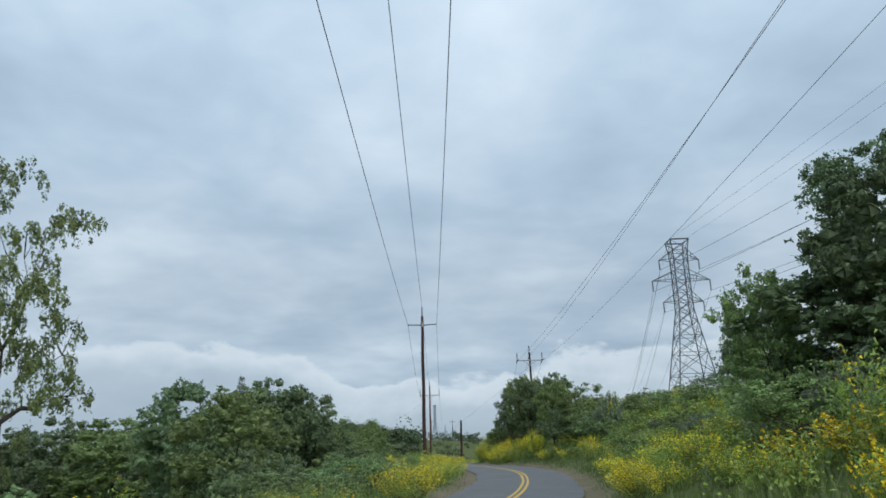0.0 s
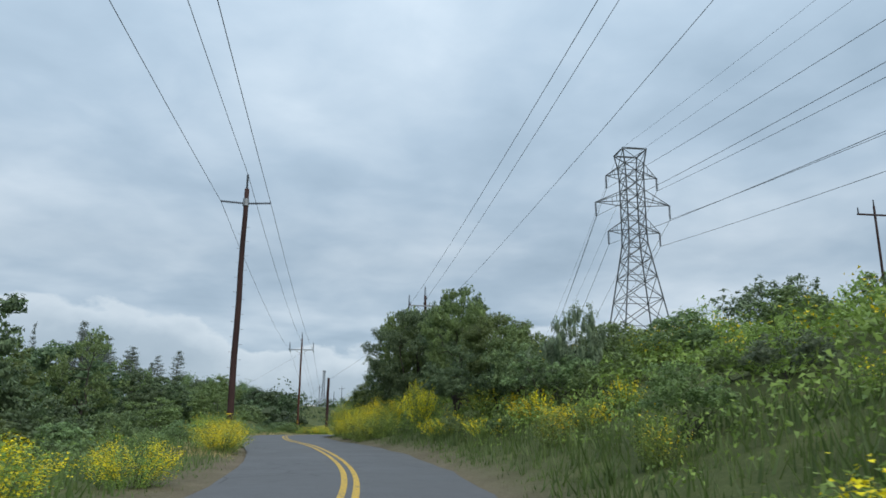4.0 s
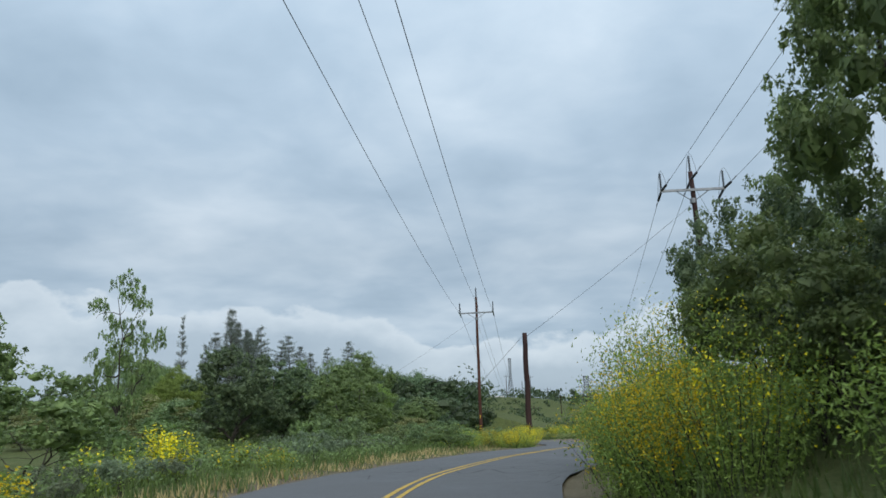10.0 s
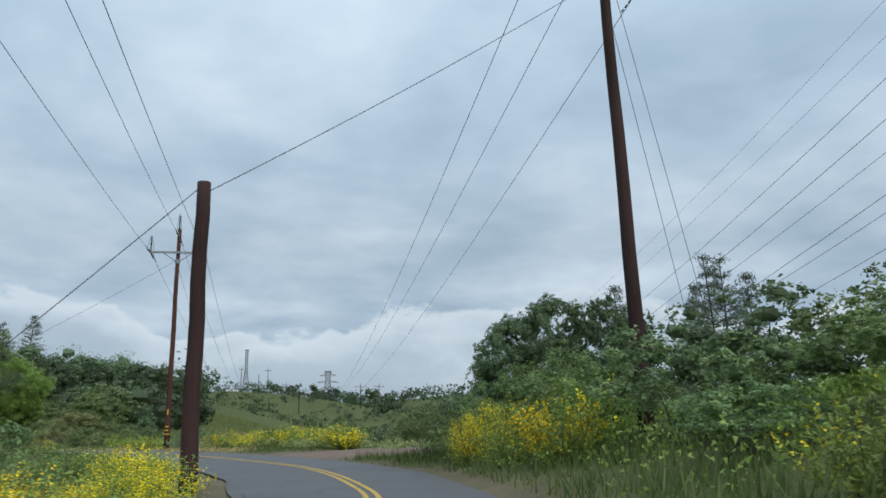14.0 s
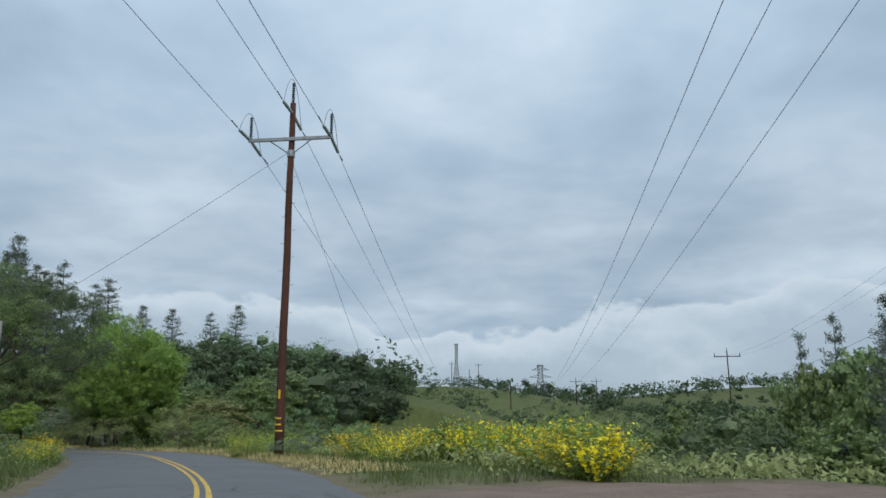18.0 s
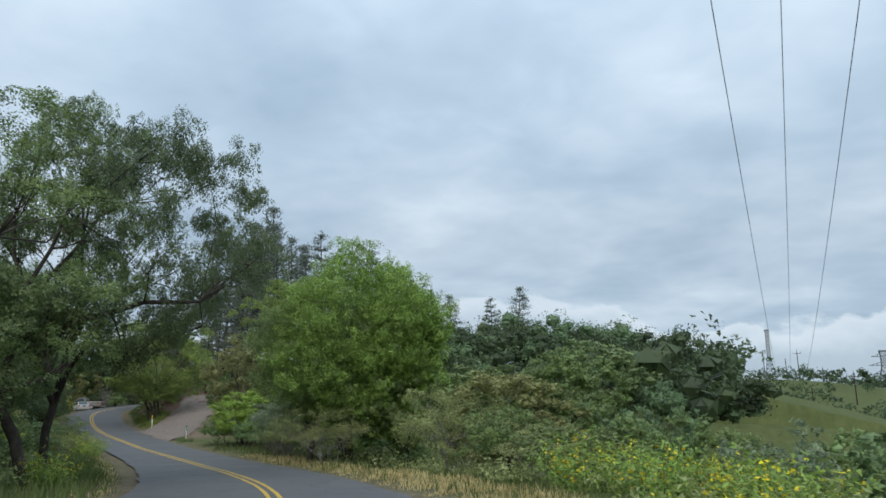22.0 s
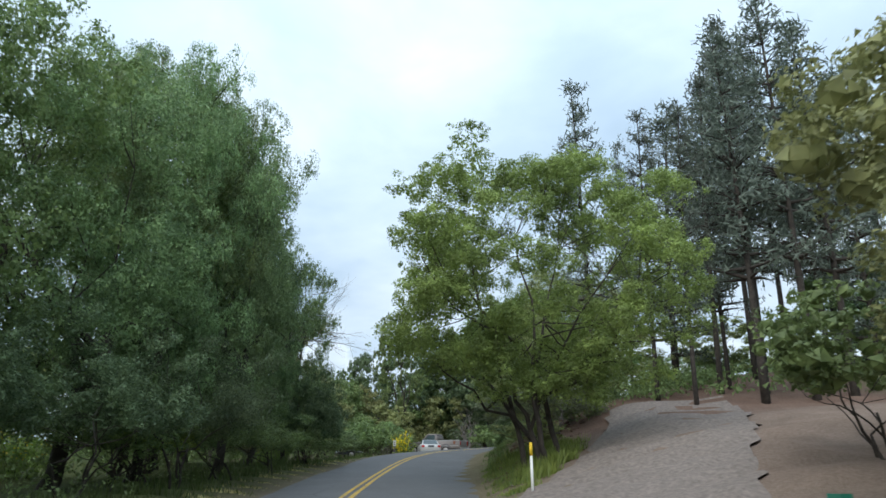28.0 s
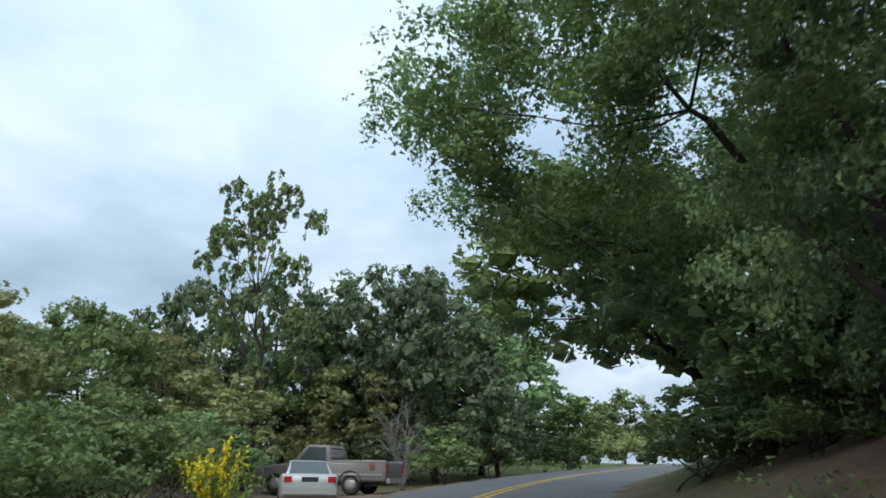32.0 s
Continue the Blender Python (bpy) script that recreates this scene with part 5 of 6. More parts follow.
for row in [(-95.2, 237.0, 4.7, 5.0), (-95.9, 240.8, 4.5, 3.0), (-107.4, 263.7, 5.5, 4.0), (-93.5, 235.8, 4.3, 4.0), (-96.8, 238.5, 5.1, 5.0), (-91.5, 236.1, 4.4, 3.5), (-82.9, 244.8, 4.3, 3.0), (-80.1, 242.7, 4.2, 4.0), (-64.6, 212.4, 3.3, 4.0), (-68.9, 219.1, 3.3, 4.0), (-66.9, 215.7, 3.4, 4.5), (-73.6, 223.1, 2.8, 3.5), (-12.9, 201.7, 2.0, 5.0), (-8.6, 198.3, 1.4, 4.0), (-3.6, 198.4, 0.6, 4.0), (-94.3, 258.9, 5.0, 5.0)]:
    plant("bush", row[0], row[1], 0, w=row[3], top=row[2])
for row in [(5.0, 19.4, 1.4, 4.0), (5.9, 15.9, 1.6, 4.5), (6.4, 13.6, 1.7, 4.0), (6.4, 11.3, 1.8, 4.0), (-0.1, 27.0, 1.4, 3.5), (-0.5, 41.6, 1.5, 4.5), (-1.4, 36.5, 1.1, 4.0), (0.3, 45.6, 1.3, 3.5), (-1.3, 35.9, 1.3, 3.5), (16.8, 81.8, 8.2, 6.0), (15.3, 44.0, 4.6, 4.5), (10.5, 37.5, 2.0, 2.5), (7.4, 35.6, 1.0, 2.0), (10.1, 50.5, 1.8, 2.0), (11.1, 60.6, 2.8, 2.5), (5.2, 76.0, 3.2, 5.0), (7.9, 68.8, 4.2, 2.5), (7.9, 61.8, 2.2, 2.0)]:
    plant("broom", row[0], row[1], 0, w=row[3], top=row[2])
for row in [(10.4, 68.4, 3.2, 3.0), (10.1, 55.8, 2.2, 2.0), (8.8, 56.4, 1.8, 2.0), (-0.6, 64.0, 2.0, 3.5), (-0.3, 59.9, 1.9, 3.5), (-0.1, 57.7, 1.7, 3.0), (6.5, 78.6, 3.2, 3.5), (5.5, 78.4, 2.1, 2.5), (-5.4, 83.7, 2.0, 3.5), (-6.1, 87.9, 2.0, 2.5), (-7.9, 98.0, 2.4, 2.5), (5.1, 98.4, 3.4, 5.0), (5.5, 96.1, 3.5, 4.0), (0.7, 127.9, 1.6, 4.0), (1.2, 117.7, 1.9, 4.0), (0.3, 118.6, 1.9, 3.5), (2.1, 119.8, 1.6, 3.0), (7.8, 111.3, 2.2, 2.6)]:
    plant("broom", row[0], row[1], 0, w=row[3], top=row[2])
for row in [(7.9, 110.0, 2.2, 2.6), (8.2, 109.2, 2.5, 3.0), (13.3, 138.2, 2.5, 4.0), (9.5, 131.0, 2.4, 1.9), (10.3, 130.5, 2.7, 2.4), (10.9, 130.1, 2.5, 2.0), (7.8, 144.1, 1.2, 1.2), (0.6, 170.4, 1.4, 3.3), (2.2, 168.6, 1.1, 3.3), (3.7, 170.7, 1.4, 3.3), (5.2, 170.6, 1.9, 3.3), (6.5, 169.6, 1.6, 3.3), (7.5, 167.4, 1.6, 3.3), (8.3, 165.2, 1.4, 3.3), (8.6, 157.9, 1.5, 3.3), (-10.9, 166.9, 1.0, 3.0), (-94.6, 241.2, 4.1, 2.4), (4.2, 88.8, 3.4, 2.6), (2.5, 120.8, 1.9, 2.2)]:
    plant("broom", row[0], row[1], 0, w=row[3], top=row[2])
for row in [(3.0, 169.6, 1.3, 3.0), (4.4, 169.7, 1.5, 3.0), (5.7, 168.6, 1.6, 3.0), (7.8, 165.3, 1.5, 3.0), (8.5, 163.1, 1.6, 3.0), (8.4, 158.0, 1.7, 3.0), (9.4, 30.6, 2.0, 3.0), (11.0, 30.8, 2.8, 3.0), (8.8, 26.2, 1.8, 2.6), (8.5, 31.7, 1.4, 2.4), (9.0, 31.3, 1.7, 2.6), (6.3, 26.9, 1.5, 2.6), (7.4, 22.2, 1.9, 2.6), (5.3, 22.0, 1.0, 2.2)]:
    plant("broom", row[0], row[1], 0, w=row[3], top=row[2])
for row in [(-2.0, 17.9, 1.0, 3.5), (-3.5, 74.2, 2.6, 2.4), (-0.8, 37.0, 1.7, 4.5), (21.2, 80.6, 8.0, 7.0), (24.4, 70.8, 7.0, 7.0), (-0.8, 67.1, 2.2, 5.0), (-1.5, 74.2, 2.2, 4.0), (3.8, 97.2, 3.2, 5.0), (7.1, 98.7, 4.3, 3.4), (-3.0, 119.6, 1.8, 4.0), (-1.2, 116.4, 2.2, 4.5), (9.9, 145.8, 1.8, 2.0), (8.6, 162.1, 1.8, 3.3), (9.1, 160.9, 1.9, 3.3), (-10.4, 164.8, 0.9, 3.0), (-5.9, 173.9, 0.9, 3.0), (-10.3, 187.7, 0.9, 3.0), (-41.9, 199.6, 0.4, 3.5), (-40.1, 198.5, 0.2, 3.0), (-44.4, 201.4, 0.6, 3.5), (-49.5, 204.8, 0.6, 3.5)]:
    plant("greenbroom", row[0], row[1], 0, w=row[3], top=row[2])
for row in [(-7.1, 186.4, 0.8, 4.0), (-8.7, 188.2, 0.7, 4.0), (-5.5, 182.5, 0.6, 4.0), (4.7, 87.7, 3.9, 2.8), (6.9, 167.5, 1.6, 3.2), (8.4, 160.1, 1.8, 3.2), (5.5, 71.4, 2.7, 5.0), (6.6, 84.8, 3.7, 3.5), (3.7, 89.9, 2.9, 2.2), (9.8, 62.3, 3.6, 2.5), (11.5, 126.9, 3.4, 2.6), (9.9, 128.0, 2.3, 2.2), (7.4, 26.0, 1.4, 2.4), (9.9, 26.7, 2.8, 3.0), (6.8, 24.0, 1.3, 2.2), (7.3, 24.5, 2.0, 2.6), (4.4, 90.4, 4.2, 3.0), (5.2, 93.6, 4.8, 3.2), (6.4, 101.0, 3.9, 3.0), (7.6, 91.0, 5.6, 3.2)]:
    plant("greenbroom", row[0], row[1], 0, w=row[3], top=row[2])
for row in [(18.2, 43.1, 8.8, 6.0), (16.2, 31.8, 7.1, 4.0), (11.5, 58.4, 4.7, 2.6), (12.3, 57.5, 6.2, 2.2), (-5.6, 111.0, 1.9, 3.0), (12.7, 139.8, 3.3, 4.0), (-3.0, 171.7, 0.8, 2.5), (-6.2, 194.5, 1.0, 4.0)]:
    plant("sage", row[0], row[1], 0, w=row[3], top=row[2])
for row in [(11.1, 59.7, 5.2, 3.2), (9.5, 63.5, 5.2, 4.0), (11.3, 57.4, 4.4, 3.5), (-5.2, 115.2, 1.8, 3.0), (-2.6, 114.9, 2.3, 4.0), (11.1, 119.8, 2.8, 4.5), (9.7, 133.5, 2.0, 2.0), (10.7, 142.5, 2.9, 3.6), (12.2, 141.2, 3.3, 4.0), (11.5, 144.3, 3.1, 3.0), (-73.7, 222.9, 5.2, 3.5), (-62.6, 229.9, 5.0, 4.0), (-101.0, 244.1, 5.3, 4.0), (-103.5, 254.7, 6.0, 4.5), (-87.2, 231.4, 3.4, 3.5), (-81.8, 244.2, 4.9, 4.5), (-11.4, 206.0, 2.3, 5.0), (-79.8, 225.5, 4.9, 4.0), (-97.4, 257.8, 7.4, 5.0), (-8.0, 46.2, 1.2, 5.0), (6.6, 89.2, 5.6, 3.4), (11.4, 101.5, 8.2, 4.6), (12.5, 123.5, 4.1, 4.4), (14.8, 124.6, 5.1, 5.0)]:
    plant("darkbush", row[0], row[1], 0, w=row[3], top=row[2])
for row in [(-6.9, 52.7, 0.6, 5.0)]:
    plant("darkbush", row[0], row[1], 0, w=row[3], top=row[2])
for row in [(-25.8, 201.7, 10.4, 10.0), (-24.0, 203.4, 9.2, 6.4), (-57.9, 201.5, 12.9, 10.0), (-60.8, 202.3, 11.2, 9.0)]:
    plant("oaky", row[0], row[1], 0, w=row[3], top=row[2])
for row in [(-25.4, 196.4, 1.8, 5.0), (-18.6, 198.0, 2.5, 6.0), (-13.0, 193.4, 1.0, 4.0), (-30.6, 202.2, 1.0, 2.6)]:
    plant("tangle", row[0], row[1], 0, w=row[3], top=row[2])
for row in [(-38.8, 209.0, 1.8, 3.0), (-66.4, 213.4, 2.7, 4.0)]:
    plant("freshbush", row[0], row[1], 0, w=row[3], top=row[2])
for row in [(-36.6, 211.6, 2.6, 6.0), (-33.7, 209.6, 2.6, 6.0), (-35.2, 216.5, 5.9, 8.0), (-69.3, 231.4, 4.6, 5.0), (-66.3, 229.6, 4.7, 5.0), (-32.4, 205.8, 2.7, 5.0)]:
    plant("scrub", row[0], row[1], 0, w=row[3], top=row[2])
for row in [(-104.0, 247.0, 15.8, 5.5)]:
    plant("ash", row[0], row[1], 0, w=row[3], top=row[2])
for row in [(-95.1, 240.1, 4.3, 2.5), (-99.8, 252.0, 8.2, 4.2)]:
    plant("bare", row[0], row[1], 0, w=row[3], top=row[2])
for row in [(-69.1, 250.7, 30.3, 9.0), (-62.8, 254.8, 26.1, 8.0), (-66.3, 254.9, 24.9, 8.0), (-56.6, 258.4, 24.1, 8.0), (-58.2, 255.1, 22.7, 8.0), (-52.0, 260.7, 19.9, 6.0), (-75.6, 329.1, 28.9, 9.0), (-68.5, 337.4, 28.6, 9.0), (-61.2, 334.7, 30.5, 9.0), (-67.3, 233.2, 19.9, 4.5), (-66.0, 236.0, 18.6, 4.0), (-66.8, 245.8, 26.3, 6.0), (-66.3, 248.6, 26.6, 6.0), (-64.6, 249.8, 25.1, 6.0), (-64.7, 239.8, 17.5, 4.0), (-60.1, 234.8, 19.8, 6.0), (-58.9, 236.4, 22.5, 6.0), (-58.5, 238.7, 21.2, 6.0), (-64.2, 238.3, 20.4, 5.0), (-85.4, 258.4, 30.2, 4.0)]:
    plant("pine", row[0], row[1], 0, w=row[3], top=row[2])
for row in [(-61.8, 232.8, 15.9, 3.5), (-63.0, 240.1, 24.2, 5.0), (45.3, 224.2, 12.3, 6.0), (44.5, 230.0, 10.9, 5.0), (48.5, 219.3, 10.8, 6.0)]:
    plant("pine", row[0], row[1], 0, w=row[3], top=row[2])
for row in [(-71.5, 245.2, 23.8, 9.0), (-61.8, 249.3, 23.5, 6.0)]:
    plant("fir", row[0], row[1], 0, w=row[3], top=row[2])
# plant table end
# broom at the foot of the line-post pole
plant("greenbroom", -2.15, 74.6, 0, w=2.2, top=2.5, close=True)
plant("broom", -1.9, 72.6, 0, w=2.0, top=2.0, close=True)
# tall oak leaning over the road at the bend
plant("over", -23.9, 182.6, 0, w=9.0, top=10.8, turn=78)
plant("overoak", -29.0, 203.0, 0, w=6.2, top=8.6, turn=227)
plant("olive", -46.6, 219.4, 0, w=7.5, top=8.3)
plant("olive", -41.5, 224.0, 0, w=7.0, top=9.2)
for row in [(-72.0, 215.6, 15.5, 7.6), (-80.0, 220.6, 17.6, 6.4), (-75.6, 217.8, 14.0, 6.2), (-73.1, 219.5, 10.5, 5.0), (-70.2, 214.8, 14.6, 8.0), (-65.4, 211.0, 13.2, 9.5)]:
    plant("live", row[0], row[1], 0, w=row[3], top=row[2])
for row in [(-103.6, 257.6, 13.6, 9.0), (-108.2, 258.4, 15.0, 9.0), (-110.0, 252.2, 13.6, 6.5), (-113.0, 249.2, 13.2, 7.0), (-107.9, 255.6, 12.6, 6.0)]:
    plant("darklive", row[0], row[1], 0, w=row[3], top=row[2])
plant("bush", -95.2, 251.6, 0, w=3.2, top=5.2)
plant("darkbush", -64.6, 215.2, 0, w=5.5, top=4.6)
plant("darkbush", -61.8, 211.0, 0, w=5.0, top=4.2)
for row in [(-66.8, 213.6, 14.2, 7.0), (-69.0, 217.2, 14.6, 7.0), (-31.5, 181.5, 7.0, 8.0), (-35.0, 186.0, 7.6, 8.0), (-40.5, 190.0, 8.0, 8.0), (-29.0, 174.0, 6.8, 8.0), (-46.0, 193.5, 8.0, 8.0)]:
    plant("live", row[0], row[1], 0, w=row[3], top=row[2])
for row in [(7.7, 96.6, 7.4, 4.2)]:
    plant("darkbush", row[0], row[1], 0, w=row[3], top=row[2])
for row in [(6.0, 88.5, 5.0, 3.6), (13.6, 118.3, 4.3, 5.0), (13.4, 114.6, 4.2, 4.6), (15.6, 120.5, 4.9, 5.0)]:
    plant("bush", row[0], row[1], 0, w=row[3], top=row[2])
for row in [(10.3, 125.7, 2.9, 2.4), (6.7, 104.4, 3.4, 3.0), (7.5, 106.9, 2.9, 2.8), (8.6, 109.8, 2.7, 2.6), (9.4, 113.2, 2.6, 2.4)]:
    plant("broom", row[0], row[1], 0, w=row[3], top=row[2])
for row in [(24.0, 140.0, 9.4, 3.2), (27.0, 143.5, 10.0, 3.6), (29.5, 150.0, 9.8, 3.6), (32.0, 148.0, 10.2, 3.6), (21.5, 144.5, 8.6, 3.0), (23.0, 170.0, 6.6, 3.2), (26.0, 170.5, 7.8, 3.6), (29.0, 168.5, 8.4, 3.6), (32.0, 168.0, 8.8, 3.8), (35.0, 166.0, 8.4, 3.6), (27.5, 173.5, 7.2, 3.4), (37.5, 163.5, 8.2, 3.4)]:
    plant("pine", row[0], row[1], 0, w=row[3], top=row[2])
plant("bush", -50.6, 222.0, 0, w=4.6, top=4.4)
# low growth at the foot of the roadside scrub
for row in [(-40.4, 209.6, 1.3, 2.6), (-36.5, 207.4, 1.2, 2.6), (-38.6, 211.0, 2.0, 3.2), (-33.0, 204.4, 1.0, 2.4), (-31.0, 203.4, 1.0, 2.2)]:
    plant("darkbush", row[0], row[1], 0, w=row[3], top=row[2])
for row in [(-34.6, 207.2, 1.9, 3.0), (-29.6, 201.9, 1.2, 2.4)]:
    plant("bare", row[0], row[1], 0, w=row[3], top=row[2])
plant("oak", -49.0, 226.0, 0, w=5.0, top=6.5)
plant("barefan", -77.9, 222.8, 0, w=4, top=10.5, turn=62)
plant("bough", -79.2, 243.4, 0, w=10.6, top=12.2, turn=212)
plant("bough", -85.0, 249.8, 0, w=9.2, top=11.4, turn=222)
spread = plant("spread", -60.6, 223.2, 0, w=10.4, top=10.8, turn=150)
back_ = spread.matrix_basis.inverted()
rb = np.random.default_rng(91)
for run_, girth in (([(-60.7, 223.3, 1.4), (-61.5, 223.2, 2.2), (-62.2, 223.1, 3.0), (-62.5, 223.0, 3.33), (-62.9, 222.9, 3.75), (-63.4, 222.7, 4.2), (-63.8, 222.3, 4.6), (-64.2, 221.8, 5.1)], 0.085),
                    ([(-62.7, 223.0, 3.5), (-63.2, 222.9, 3.72), (-63.7, 222.8, 3.83), (-64.2, 222.6, 3.91), (-64.8, 222.4, 3.93), (-64.9, 222.1, 4.14)], 0.03),
                    ([(-63.6, 222.5, 4.4), (-64.2, 222.4, 4.3), (-64.6, 222.2, 4.27), (-64.8, 222.2, 4.08)], 0.016),
                    ([(-63.8, 222.3, 4.6), (-64.3, 221.9, 4.9), (-64.8, 221.5, 4.9), (-65.3, 221.0, 4.83), (-65.5, 220.8, 4.73)], 0.032)):
    line_ = [back_ @ Vector(q) for q in run_]
    for i in range(1, len(line_) - 1):
        line_[i] += Vector(rb.normal(0, 0.03, 3))
    n_ = len(line_)
    vf = tube(line_, [girth * (1 - 0.8 * i / (n_ - 1)) for i in range(n_)], 7)
    # thin crooked twigs spring from the outer half
    for q in range(6 * n_):
        u = rb.uniform(0.5, 1.0) * (n_ - 1)
        i = min(int(u), n_ - 2)
        a = np.array(line_[i].lerp(line_[i + 1], u - i))
        ahead = unit(np.array(line_[i + 1] - line_[i]))
        tube(crooked(rb, a, a + unit(ahead + rb.normal(0, 0.6, 3)) * rb.uniform(0.15, 0.45), 4, 0.45), [0.006, 0.005, 0.004, 0.003, 0.0015], 4, vf, caps=False)
    part("bough", vf, BARK, spread, "", True)
tips_ = np.array([back_ @ Vector((-64.9 + rb.normal(0, 0.5), 221.45 + rb.normal(0, 0.4), 4.75 - abs(rb.normal(0, 0.26)) + 0.2)) for _ in range(46)])
tagged(quads("bough_leaves", lump_leaves(rb, tips_, rb.uniform(0.12, 0.24, 46), 7000, 0.042, 0.8, 0.6), DULLOAK, spread, n=3), kind="stuff")
plant("fresh", -62.2, 226.3, 0, w=3.8, top=6.8)
plant("olive", -64.2, 229.5, 0, w=6, top=9.5)


# ---- thickets that fill the banks ----
def scatter(seed, count, run, off, kinds, size, gap, keep=None):
    """Plants strewn beside the road between two distances along it and from its middle."""
    r = np.random.default_rng(seed)
    placed = []
    tries = 0
    while len(placed) < count and tries < count * 40:
        tries += 1
        s, d = r.uniform(*run), r.uniform(*off)
        i = int(np.argmin(np.abs(RUN - s)))
        x, y = MID[i, 0] + TAN[i, 1] * d, MID[i, 1] - TAN[i, 0] * d
        real = abs(float(lie(x, y)[1][0]))
        if real < 4.4 or any((x - a) ** 2 + (y - b) ** 2 < gap * gap for a, b in placed):
            continue
        if keep and not keep(x, y):
            continue
        h = r.uniform(*size) * (0.7 if real < 6 else 1)
        plant(kinds[int(r.integers(len(kinds)))], x, y, h, w=h * r.uniform(1.1, 1.7), turn=float(r.uniform(0, 360)), pick=int(r.integers(100)))
        placed.append((x, y))


scatter(1, 50, (0, 118), (4.8, 9), ["greenbroom", "broom", "bush", "sage"], (0.9, 1.7), 1.7)
scatter(2, 45, (0, 122), (8, 17), ["bush", "darkbush", "greenbroom", "sage", "bush"], (1.4, 2.5), 2.4)
scatter(3, 40, (5, 112), (17, 42), ["greenbroom", "bush", "sage", "broom"], (1.2, 2.2), 4.0)
scatter(4, 26, (0, 75), (-12, -5.4), ["greenbroom", "darkbush", "bush", "darkbush"], (0.9, 1.9), 1.8)
scatter(5, 45, (5, 150), (-34, -11), ["darkbush", "darkbush", "bush", "darkbush"], (1.8, 3.6), 3.0)
scatter(6, 24, (90, 140), (-11, -5.5), ["greenbroom", "bush", "sage"], (0.6, 1.3), 1.8)
scatter(7, 26, (168, 215), (7.5, 26), ["darkbush", "tangle", "sage", "darkbush"], (1.2, 2.4), 2.6)
scatter(8, 30, (158, 268), (-13, -5.0), ["bush", "darkbush", "greenbroom", "tangle"], (1.0, 2.4), 2.2)
scatter(9, 11, (172, 268), (-34, -16), ["live", "oak", "olive", "oak"], (5, 8), 5.0)
scatter(10, 10, (246, 330), (9, 34), ["live", "oak", "olive"], (4, 7), 5.0, keep=lambda x, y: y > 240)
scatter(12, 46, (140, 205), (26, 62), ["darkbush", "sage", "tangle", "darkbush"], (1.2, 2.4), 3.4)
scatter(13, 26, (264, 318), (-42, -13), ["bush", "darkbush", "bush"], (1.6, 3.2), 2.6)
scatter(14, 26, (276, 330), (-24, -8), ["bush", "darkbush", "tangle"], (1.6, 3.0), 2.6, keep=lambda x, y: (x + 100) ** 2 + (y - 248) ** 2 > 30)
scatter(15, 16, (276, 330), (5.5, 20), ["bush", "darkbush", "tangle"], (1.6, 3.0), 2.6)
scatter(16, 16, (269, 294), (4.7, 9.5), ["darkbush", "tangle", "bush"], (1.2, 2.4), 1.6)
scatter(11, 8, (20, 150), (-75, -36), ["oak", "darklive", "oak", "darklive"], (5, 7.5), 6.0)


# ---- distant woods ----
def woods(name, label, seed, spots, size, leaf, per, mat):
    """Many far tree crowns as one mass of leaves."""
    r = np.random.default_rng(seed)
    spots = np.array(spots)
    z = lie(spots[:, 0], spots[:, 1])[0]
    out = []
    for (x, y), g in zip(spots, z):
        h = r.uniform(*size) * (1.3 if r.random() < 0.12 else 1)
        n = 7
        c = np.stack([x + r.normal(0, h * 0.22, n), y + r.normal(0, h * 0.22, n), g + h * r.uniform(0.3, 0.82, n)], 1)
        out.append(lump_leaves(r, c, h * r.uniform(0.2, 0.34, n), per, leaf, 0.85, core=1 if per > 100 else 0))
    ob = quads(name, np.concatenate(out), mat, n=3)
    return tagged(ob, label, "woodland", kind="stuff")


rw = np.random.default_rng(5)
spots = []
while len(spots) < 900:
    x, y = rw.uniform(-330, -45), rw.uniform(10, 430)
    if abs(float(lie(x, y)[1][0])) > 45:
        spots.append((x, y))
while len(spots) < 1500:
    x, y = rw.uniform(-140, 20), rw.uniform(255, 440)
    if abs(float(lie(x, y)[1][0])) > 38 and x < -4 - 0.075 * (y - 190):
        spots.append((x, y))
while len(spots) < 1640:
    x, y = rw.uniform(-60, -8), rw.uniform(225, 330)
    if abs(float(lie(x, y)[1][0])) > 38 and x < -4 - 0.075 * (y - 190):
        spots.append((x, y))
spots_hill = [(rw.uniform(-70, 140), rw.uniform(360, 620)) for _ in range(720)] + [(rw.uniform(30, 300), rw.uniform(200, 420)) for _ in range(260)]
near_edge = [q for q in spots if abs(float(lie(*q)[1][0])) < 80]
spots = [q for q in spots if abs(float(lie(*q)[1][0])) >= 80]
for k, (mat_, what) in enumerate(((FARLEAF, "dark green oaks"), (DARKLIVE, "dark live oaks"))):
    woods("distant_woods", what + " in the woodland below the ridge", 8 + k, [q for i, q in enumerate(near_edge) if i % 5 // 3 == k], (3.0, 8.4), 0.36, 280, mat_)
woods("distant_woods", "dark green oak woodland on the far slopes", 6, spots, (5, 9.5), 0.95, 90, FARLEAF)
spots = [(rw.uniform(-40, 420), rw.uniform(600, 800)) for _ in range(110)] + [(rw.uniform(60, 330), rw.uniform(230, 560)) for _ in range(90)]
woods("valley_trees", "dark oaks crowding the valley side", 10, [(rw.uniform(25, 60), rw.uniform(158, 202)) for _ in range(20)], (5.5, 9.8), 0.4, 420, FARLEAF)
